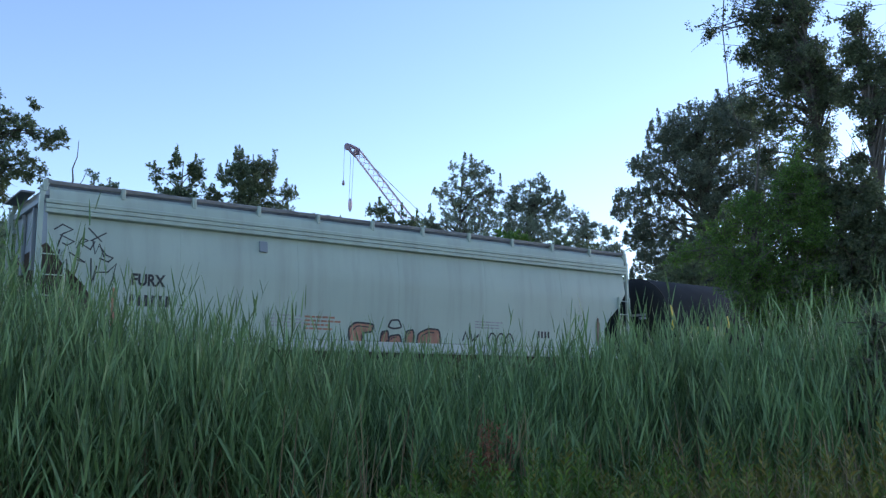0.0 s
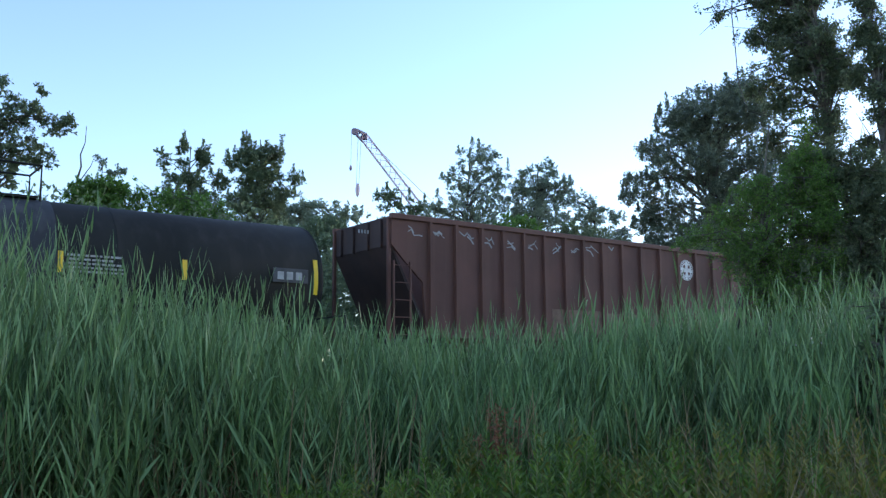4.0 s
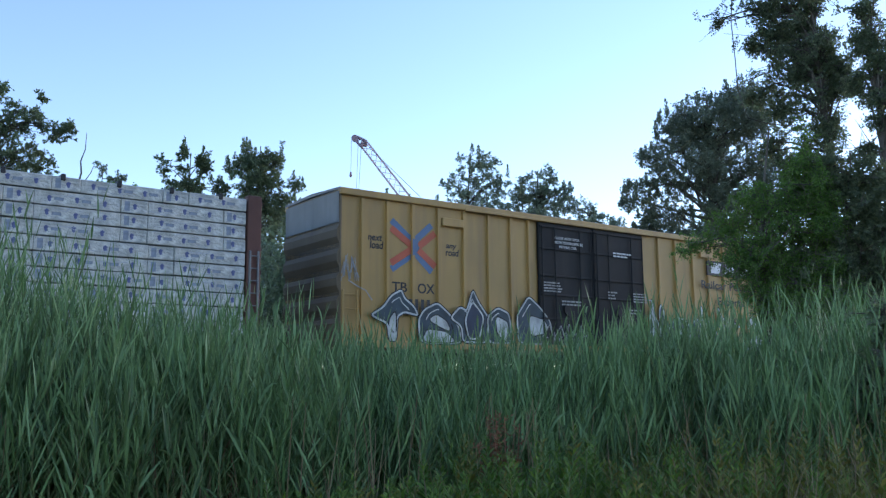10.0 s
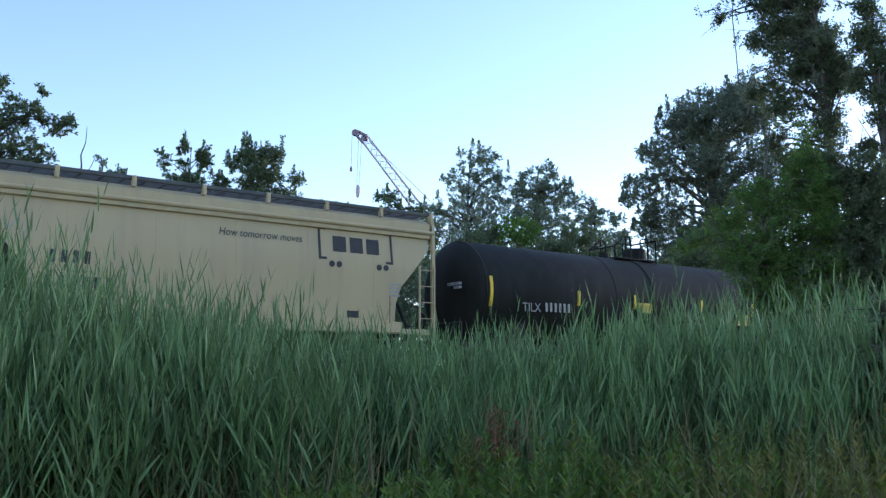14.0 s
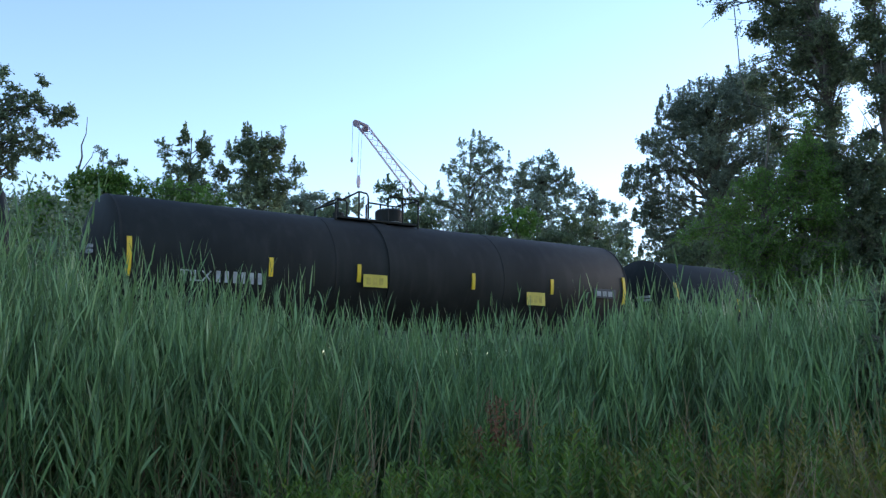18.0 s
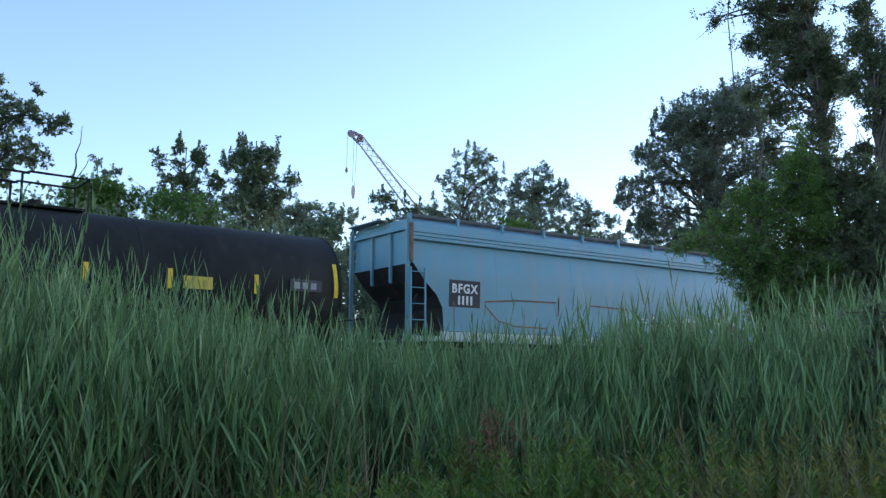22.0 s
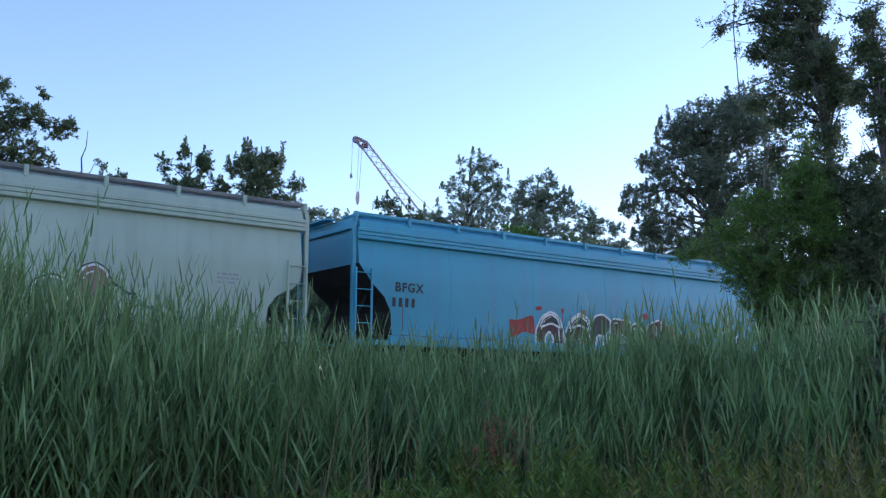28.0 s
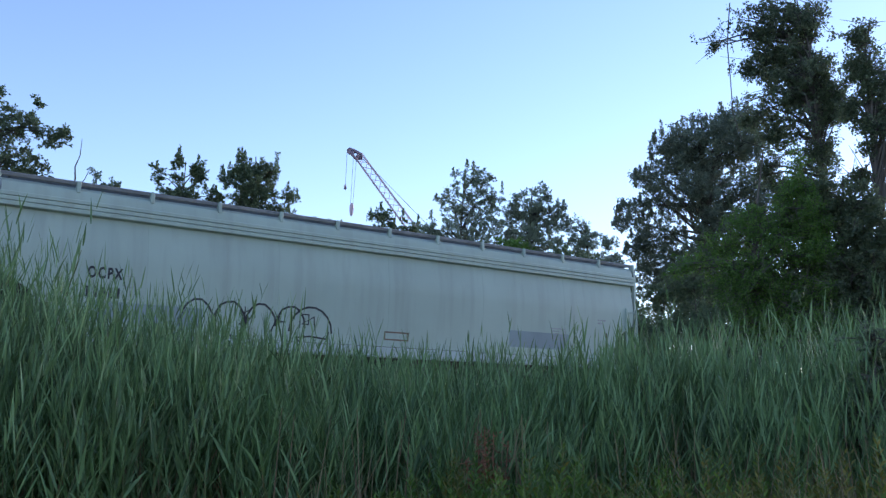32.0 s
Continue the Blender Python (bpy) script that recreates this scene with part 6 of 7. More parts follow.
def box_car():
    car, hl = start_car("boxcar", "tall ochre-yellow boxcar with black double doors and graffiti", 85.95, 105.1, "boxcar")
    c = (85.95 + 105.1) / 2
    m = Mesh()
    m.box(-hl, hl, -HALF + 0.125, HALF - 0.125, 1.1, 5.16)
    part("body", m, YELLOW_CAR, car)
    ribs = (86.66, 87.47, 88.32, 89.21, 90.13, 91.06, 91.93, 92.66, 98.7, 99.6, 100.55, 101.4, 102.33, 103.26, 104.25)
    for sy in (-1, 1):
        for a, b in ((85.95, 93.0), (97.86, 105.1)):
            m = Mesh()
            m.box(a - c, b - c, sy * (HALF - 0.13), sy * (HALF - 0.085), 1.12, 5.16)
            part("side_panel", m, YELLOW_CAR, car)
        for s in ribs:
            x = s - c
            m = Mesh()
            m.loft([[(x + a, sy * (HALF - b), z) for a, b in ((-0.055, 0.09), (-0.045, 0.0), (0.045, 0.0), (0.055, 0.09))] for z in (1.15, 5.13)])
            part("side_post", m, YELLOW_CAR, car)
        m = Mesh()
        m.box(-hl - 0.01, hl + 0.01, sy * (HALF + 0.03), sy * (HALF - 0.15), 5.15, 5.34, 0.02)
        part("top_chord", m, YELLOW_CAR, car)
        m = Mesh()
        m.box(-hl, hl, sy * (HALF + 0.01), sy * (HALF - 0.15), 1.08, 1.28, 0.02)
        part("side_sill", m, YELLOW_CAR, car)
        for x0, x1 in ((93.03 - c, 95.4 - c), (95.44 - c, 97.83 - c)):
            d = Mesh()
            d.box(x0, x1, sy * (HALF + 0.01), sy * (HALF - 0.1), 1.3, 5.12, 0.02)
            door = part("door", d, DOOR_BLACK, car, "black double plug door")
            for z in (1.36, 2.1, 2.85, 3.45, 4.3, 5.0):
                b = Mesh()
                b.box(x0 + 0.03, x1 - 0.03, sy * (HALF + 0.05), sy * (HALF - 0.02), z - 0.035, z + 0.035, 0.012)
                part("door_rib", b, DOOR_BLACK, door)
            for k in (0.04, 0.27, 0.73, 0.96):
                b = Mesh()
                x = x0 + (x1 - x0) * k
                b.tube([(x, sy * (HALF + 0.06), 1.4), (x, sy * (HALF + 0.06), 5.0)], 0.024, 6)
                part("lock_rod", b, DOOR_BLACK, door)
            b = Mesh()
            b.turned([(0, 0.2), (0.04, 0.2)], "y", 16, ((x0 + x1) / 2, sy * (HALF + 0.05) - 0.02, 2.4))
            part("door_wheel", b, DOOR_BLACK, door)
        part("door_track", Mesh().box(90.1 - c, 98.3 - c, sy * (HALF + 0.09), sy * (HALF + 0.02), 5.13, 5.2, 0.01), YELLOW_CAR, car)
        part("door_track", Mesh().box(91.0 - c, 98.3 - c, sy * (HALF + 0.09), sy * (HALF + 0.0), 1.18, 1.28, 0.01), YELLOW_CAR, car)
        for a in (89.32, 100.95):
            m = Mesh()
            m.box(a - c, a + 0.76 - c, sy * (HALF + 0.03), sy * (HALF - 0.08), 4.62, 4.86, 0.015)
            part("stop_plate", m, YELLOW_CAR, car)
    m = Mesh()
    m.loft([[(x, -HALF, 5.345), (x, 0, 5.42), (x, HALF, 5.345), (x, HALF, 5.29), (x, 0, 5.33), (x, -HALF, 5.29)] for x in (-hl - 0.02, hl + 0.02)])
    for k in range(15):
        x = -hl + 0.6 + k * (2 * hl - 1.2) / 14
        m.loft([[(x + a, y, z) for a in (-0.04, 0.04)] + [(x + 0.04, y, z - 0.06), (x - 0.04, y, z - 0.06)] for y, z in ((-1.55, 5.37), (0, 5.45), (1.55, 5.37))])
    part("roof", m, GRATE, car)
    for s in (-1, 1):
        m = Mesh()
        x = s * hl
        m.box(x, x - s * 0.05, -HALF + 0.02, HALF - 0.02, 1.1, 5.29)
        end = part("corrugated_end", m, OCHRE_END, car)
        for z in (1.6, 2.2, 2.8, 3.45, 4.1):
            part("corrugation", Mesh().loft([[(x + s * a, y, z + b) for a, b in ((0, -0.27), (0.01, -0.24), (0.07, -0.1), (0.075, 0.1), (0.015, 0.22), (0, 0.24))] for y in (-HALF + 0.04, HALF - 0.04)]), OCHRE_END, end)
        m = Mesh()
        m.box(x + s * 0.006, x + s * 0.02, -HALF + 0.05, HALF - 0.05, 4.4, 5.24)
        part("end_panel", m, END_GREY, car, "pale grey upper end panel")
        ladder(car, *sorted((x - s * 0.08, x - s * 0.52)), 1.2, 2.6, 4, YELLOW_CAR, y=NEAR - 0.03)
    # painted emblem: a two-coloured X
    y = NEAR + 0.078
    part("emblem_blue", Mesh().stroke([(88.32 - c, 4.15), (88.32 - c, 3.68)], 0.085, NEAR - 0.005), SIGN_BLUE, car)
    for k, (nm, ink) in enumerate((("emblem_blue", SIGN_BLUE), ("emblem_red", SIGN_RED))):
        m = Mesh()
        if k == 0:
            m.stroke([(87.62 - c, 4.62), (88.3 - c, 4.1), (88.46 - c, 3.9), (88.3 - c, 3.7), (87.62 - c, 3.25)], 0.19, y)
            m.stroke([(88.98 - c, 4.6), (88.45 - c, 4.15), (88.42 - c, 3.9), (88.5 - c, 3.68), (88.98 - c, 3.26)], 0.19, y - 0.006)
        else:
            m.stroke([(87.6 - c, 4.4), (88.3 - c, 3.95)], 0.19, y - 0.012)
            m.stroke([(87.6 - c, 3.42), (88.3 - c, 3.86)], 0.19, y - 0.014)
            m.stroke([(88.55 - c, 3.96), (89.1 - c, 4.38)], 0.19, y - 0.012)
            m.stroke([(88.52 - c, 3.85), (89.1 - c, 3.42)], 0.19, y - 0.014)
        part(nm, m, ink, car)
    yl = NEAR - 0.012
    for words, x, z, h, w in (("next", 86.86, 4.0, 0.2, 0.46), ("load", 86.92, 3.78, 0.22, 0.44), ("any", 89.5, 4.0, 0.16, 0.38), ("road", 89.48, 3.78, 0.2, 0.48), ("TB", 87.64, 2.64, 0.28, 0.5), ("OX", 88.5, 2.64, 0.28, 0.58),
                              ("Railcar Pooling", 100.92, 3.5, 0.3, 3.22), ("Experts", 101.8, 2.92, 0.3, 1.55)):
        text(car, words, x - c, z, h, INK, w, yl if x > 100 else NEAR + 0.078, shear=0.15 if h < 0.25 else 0, heavy=0.006)
    bars(car, 87.75 - c, 2.15, 1.2, 0.3, 6, INK, y=yl)
    text(car, ".com", 102.35 - c, 2.3, 0.27, INK, 1.02, yl, heavy=0.006)
    m = Mesh()
    m.box(101.31 - c, 103.92 - c, NEAR - 0.004, NEAR + 0.05, 4.0, 4.53)
    part("sign_panel", m, INK, car, "black sign panel with plain white shapes")
    for a in (101.46, 102.28, 103.1):
        part("sign_shape", Mesh().plate([(a + 0.02 - c, 4.08), (a + 0.52 - c, 4.08), (a + 0.68 - c, 4.46), (a + 0.12 - c, 4.46)], yl), WHITE_INK, car)
    yd = NEAR - 0.075
    for k, words in enumerate(("CLOSE AND LOCK", "BOTH DOORS BEFORE", "MOVING CAR")):
        text(car, words, 93.65 - c + (0.2 if k == 2 else 0), 4.62 - k * 0.14, 0.09, WHITE_INK, (1.1, 1.25, 0.75)[k], yd)
    lines(car, 96.3 - c, 4.22, 0.9, 0.2, 2, WHITE_INK, yd, 3)
    for x, z, w, h, k in ((93.15, 2.9, 0.8, 0.35, 4), (93.9, 2.5, 0.9, 0.2, 2), (96.0, 2.8, 0.4, 0.3, 3), (97.2, 2.75, 0.8, 0.35, 4), (97.0, 2.35, 0.6, 0.2, 2)):
        lines(car, x - c, z, w, h, k, FADED, yd, int(x * 10))
    # graffiti along the lower side
    yg = NEAR - 0.016
    inks = (TEAL_SPRAY, CHALK_SPRAY, YELLOW_CAR, NAVY_SPRAY)
    sprayed(car, c, (
        (((86.9, 1.95), (87.3, 2.18), (87.55, 2.5), (87.88, 2.68), (88.0, 2.45), (88.3, 2.25), (88.45, 2.0), (87.98, 2.08), (87.75, 1.95), (87.7, 1.3), (87.5, 1.3), (87.44, 1.75)), 0),
        (((87.5, 1.3), (87.52, 1.85), (87.68, 2.05), (87.66, 1.3)), 1),
        (((88.5, 1.25), (88.46, 1.9), (88.66, 2.18), (89.11, 2.38), (89.5, 2.1), (89.85, 1.75), (89.95, 1.25)), 0),
        (((88.85, 1.9), (89.06, 2.02), (89.4, 1.86), (89.52, 1.62), (89.18, 1.74)), 1),
        (((88.6, 1.3), (88.75, 1.6), (89.4, 1.55), (89.7, 1.3)), 1),
        (((89.56, 1.98), (89.9, 2.3), (90.15, 2.2), (90.38, 2.82), (90.56, 2.5), (91.02, 1.95), (90.9, 1.3), (90.0, 1.3), (89.95, 1.75)), 0),
        (((90.08, 1.95), (90.36, 2.5), (90.78, 2.05), (90.6, 1.4), (90.2, 1.4)), 3),
        (((90.92, 1.3), (90.92, 2.08), (91.31, 2.34), (91.75, 2.18), (91.85, 1.3)), 0),
        (((91.25, 2.06), (91.68, 1.9), (91.6, 1.35), (91.3, 1.6)), 1),
        (((92.1, 1.3), (92.05, 2.13), (92.2, 2.32), (92.53, 2.74), (92.96, 2.45), (93.42, 2.0), (93.48, 1.3)), 0),
        (((92.56, 2.14), (93.14, 2.02), (93.36, 1.7), (92.6, 1.55)), 1)), inks, CHALK_SPRAY, 0.05, yg, DOOR_BLACK)
    sprayed(car, c, (
        (((98.02, 1.3), (98.04, 2.26), (98.13, 2.6), (98.18, 2.95), (98.32, 2.32), (98.5, 2.12), (98.5, 1.3)), 0),
        (((98.16, 1.7), (98.19, 2.6), (98.32, 2.1), (98.3, 1.7)), 1),
        (((98.56, 1.3), (98.55, 2.57), (98.63, 2.78), (98.77, 2.58), (98.8, 2.25), (99.02, 2.12), (99.05, 1.3)), 3),
        (((98.95, 1.3), (98.95, 1.85), (99.08, 2.1), (99.46, 2.37), (99.9, 2.3), (100.15, 2.02), (100.1, 1.3)), 0),
        (((99.56, 2.0), (99.78, 1.8), (99.74, 1.3), (99.52, 1.4)), 1),
        (((100.25, 1.3), (100.22, 2.02), (100.49, 2.42), (100.76, 2.15), (100.95, 1.83), (100.9, 1.3)), 3),
        (((100.82, 1.5), (100.78, 2.4), (100.8, 2.86), (100.92, 2.38), (101.08, 1.98), (101.05, 1.5)), 1),
        (((101.0, 1.3), (100.98, 2.16), (101.08, 2.36), (101.33, 2.1), (101.6, 1.98), (101.62, 1.3)), 0),
        (((101.7, 2.05), (101.73, 2.4), (101.76, 2.84), (101.96, 2.46), (102.44, 2.34), (103.05, 2.15), (102.57, 2.1), (102.54, 1.4), (102.36, 1.4), (102.3, 2.08)), 0),
        (((101.65, 1.3), (101.68, 1.75), (102.25, 1.78), (102.25, 1.3)), 1),
        (((103.5, 2.1), (103.55, 2.38), (103.77, 2.56), (104.05, 2.42), (104.02, 2.12), (103.9, 2.05), (103.88, 2.3), (103.7, 2.3), (103.66, 2.08)), 1),
        (((103.3, 1.3), (103.6, 1.75), (104.0, 1.85), (104.4, 1.6), (104.6, 1.3)), 1)), inks, CHALK_SPRAY, 0.045, yg, DOOR_BLACK)
    for x0, x1, z0, z1 in ((101.6, 102.28, 1.82, 2.08), (102.6, 103.24, 1.35, 2.12), (103.52, 104.12, 1.9, 2.08)):
        part("paint_patch", Mesh().plate([(x0 - c, z0), (x1 - c, z0), (x1 - c, z1), (x0 - c, z1)], yg - 0.045), YELLOW_CAR, car, "yellow repainted patch")
    rnd = random.Random(14)
    for k in range(6):
        scrawl(car, [(86.05 + 0.11 * q + rnd.uniform(-0.06, 0.06) - c, (3.42 if q % 2 else 2.95) + rnd.uniform(-0.14, 0.14)) for q in range(5)], 0.022, FADED, NEAR + 0.07 if k % 2 else NEAR - 0.008)
    scrawl(car, [(86.2 - c, 2.85), (86.5 - c, 2.7), (86.75 - c, 2.6), (86.95 - c, 2.35)], 0.03, FADED, NEAR - 0.01)
    flames(car, 93.0 - c, 1.3, 2.0, 0.6, DOOR_BLACK, FADED, 12, 4, NEAR - 0.11)
    running_gear(car, hl, 2.2)


def tan_hopper():
    cut = [(0, 3.76), (0.4, 3.4), (0.75, 3.0), (1.1, 2.6), (1.25, 2.15), (1.28, 1.6)]
    car, c = hopper("covered_hopper", "short cream-tan two-bay covered hopper car", 106.8, 118.68, TAN_CAR, TAN_CAR, SLOPE, cut, band=False, sill_z=(1.35, 1.65), posts=8, pockets=2, edge_paint=BOARD_GREY)
    bars(car, 108.45 - c, 2.64, 0.98, 0.28, 4, INK, "code_bar")
    bars(car, 108.39 - c, 2.08, 1.55, 0.28, 6, INK)
    scrawl(car, [(110.06 - c, 2.45), (110.27 - c, 2.45), (110.27 - c, 2.65), (110.06 - c, 2.65), (110.06 - c, 2.45)], 0.015, FADED)
    text(car, "How tomorrow moves", 112.3 - c, 3.6, 0.2, DIM, 2.25, shear=0.2)
    for x, s in ((115.05 - c, 1), (117.28 - c, -1)):
        part("emblem_bracket", Mesh().stroke([(x + s * 0.2, 4.04), (x, 4.04), (x, 3.24), (x + s * 0.2, 3.24)], 0.07, NEAR - 0.01), INK, car)
    for x in (115.4, 115.62, 116.86, 117.08):
        part("emblem_dot", Mesh().plate(oval(x - c, 3.1, 0.085, 0.085)[:-1], NEAR - 0.01), INK, car)
    for x in (115.45, 115.97, 116.48):
        part("emblem_block", Mesh().plate([(x - c, 3.44), (x + 0.4 - c, 3.44), (x + 0.4 - c, 3.86), (x - c, 3.86)], NEAR - 0.01), INK, car)
    lines(car, 108.4 - c, 1.75, 1.0, 0.2, 2, FADED, seed=7)
    lines(car, 117.2 - c, 2.3, 0.35, 0.4, 4, FADED, seed=8)
    m = Mesh()
    m.box(115.9 - c, 116.25 - c, NEAR - 0.02, NEAR + 0.02, 1.72, 1.9, 0.005)
    part("defect_card_holder", m, INK, car)
    scrawl(car, [(x - c, z) for x, z in ((107.5, 3.55), (107.6, 3.3), (107.8, 3.55), (107.9, 3.2), (108.1, 3.4))], 0.02, FADED)


def tanks():
    def refl(ends, mids, z=(2.42, 2.89)):
        return [(s, 2.24, 3.14) for s in ends] + [(s, *z) for s in mids]

    tank("long black tank car with yellow reflector bars and faded yellow lettering", 24.75, 40.53, refl((24.75, 40.53), (27.94, 30.77, 34.27, 37.05)), (29.67, 34.0, 31.45),
         print_at=(("text", "UTLX", 25.6, 2.2, 0.85, 0.26, YELLOW_INK), ("bars", 6, 26.65, 2.2, 1.15, 0.26, YELLOW_INK), ("lines", 5, 34.4, 2.4, 1.25, 0.45, FADED)), placards=((39.3, 2.5, 0.98, 0.36, DIM),), band=(31.4, 34.2), seed=1, top=4.22)
    tank("long black tank car with yellow placards and white lettering", 120.81, 137.1, refl((120.81, 137.1), (124.42, 127.06, 130.6, 133.6)), (127.2, 129.37, 128.9),
         print_at=(("text", "TILX", 122.06, 2.15, 0.75, 0.28, FADED), ("bars", 6, 123.0, 2.17, 1.15, 0.28, FADED)), placards=((127.17, 2.3, 0.72, 0.34, PLACARD), (132.6, 2.05, 0.8, 0.4, PLACARD), (135.8, 2.3, 1.15, 0.34, DIM)), seed=2)
    tank("long black tank car with yellow placards and pale lettering", 139.88, 156.25, refl((139.9, 156.25), (143.42, 145.98, 149.86, 152.98)), (145.8, 148.58, 147.95),
         print_at=(("text", "TILX", 141.1, 2.2, 0.8, 0.28, FADED), ("bars", 6, 142.0, 2.2, 1.3, 0.28, FADED)), placards=((146.1, 2.3, 0.76, 0.34, PLACARD), (151.95, 2.05, 0.75, 0.4, PLACARD), (154.8, 2.4, 1.0, 0.3, DIM)), seed=3)
    tank("low black tank car with many yellow reflector bars", 158.98, 174.95, refl((158.98, 174.95), (162.46, 164.44, 166.5, 168.6, 170.51, 172.69), (2.22, 2.69)), (165.0, 168.84, 166.5),
         print_at=(("text", "HPLX", 160.2, 2.1, 0.7, 0.26, FADED), ("bars", 6, 161.0, 2.1, 1.0, 0.26, FADED)), placards=((170.82, 2.24, 0.72, 0.3, PLACARD), (173.6, 2.35, 0.9, 0.3, DIM)), seed=4, top=4.04)


def blue_hopper_pale():
    car, c = hopper("covered_hopper", "long faded pale-blue covered hopper car with a black number panel", 177.3, 196.2, PALE_BLUE_CAR, PALE_BLUE_CAR, UNDER, posts=12, sill_paint=SILL_PALE, edge_paint=BOARD_GREY)
    m = Mesh()
    m.box(178.68 - c, 179.82 - c, NEAR - 0.006, NEAR + 0.02, 2.2, 2.98)
    part("number_panel", m, INK, car, "black panel with white lettering")
    text(car, "BFGX", 178.78 - c, 2.62, 0.26, WHITE_INK, 0.95, NEAR - 0.014, heavy=0.012, spacing=1.2)
    bars(car, 179.0 - c, 2.27, 0.6, 0.26, 4, WHITE_INK, y=NEAR - 0.014)
    for i, pts in enumerate((((180.0, 2.4), (181.2, 2.5), (182.9, 2.52)), ((184.4, 2.5), (186.2, 2.46), (186.25, 2.3)), ((183.0, 2.7), (183.02, 2.25)), ((180.0, 2.3), (180.3, 2.05), (180.55, 1.85), (181.2, 1.72), (182.5, 1.7)), ((183.0, 2.7), (183.0, 2.1)))):
        scrawl(car, [(x - c, z) for x, z in pts], 0.05, RUST)
    lines(car, 186.5 - c, 2.0, 0.8, 0.2, 2, WHITE_INK, seed=12)
    shapes = [[(187.55, 1.4), (187.55, 2.05), (187.92, 1.5), (187.95, 2.05)], [(190.05, 2.08), (188.45, 2.05), (188.3, 1.45), (189.9, 1.45)], [(188.45, 1.75), (189.75, 1.77)],
              oval(190.7, 1.75, 0.46, 0.42), [(191.5, 1.35), (191.62, 2.06), (192.1, 2.04), (192.25, 1.76), (191.75, 1.6)], oval(193.07, 1.72, 0.44, 0.42), [(193.75, 1.86), (194.15, 1.87)]]
    letters(car, [[(x - c, z) for x, z in s] for s in shapes], 0.3, BROWN_SPRAY, INK, CHALK_SPRAY, rim=0.12)
    m = Mesh()
    m.box(-9.45, -9.36, NEAR - 0.05, NEAR + 0.05, 3.4, 4.5, 0.01)
    part("corner_strip", m, RUST, car)


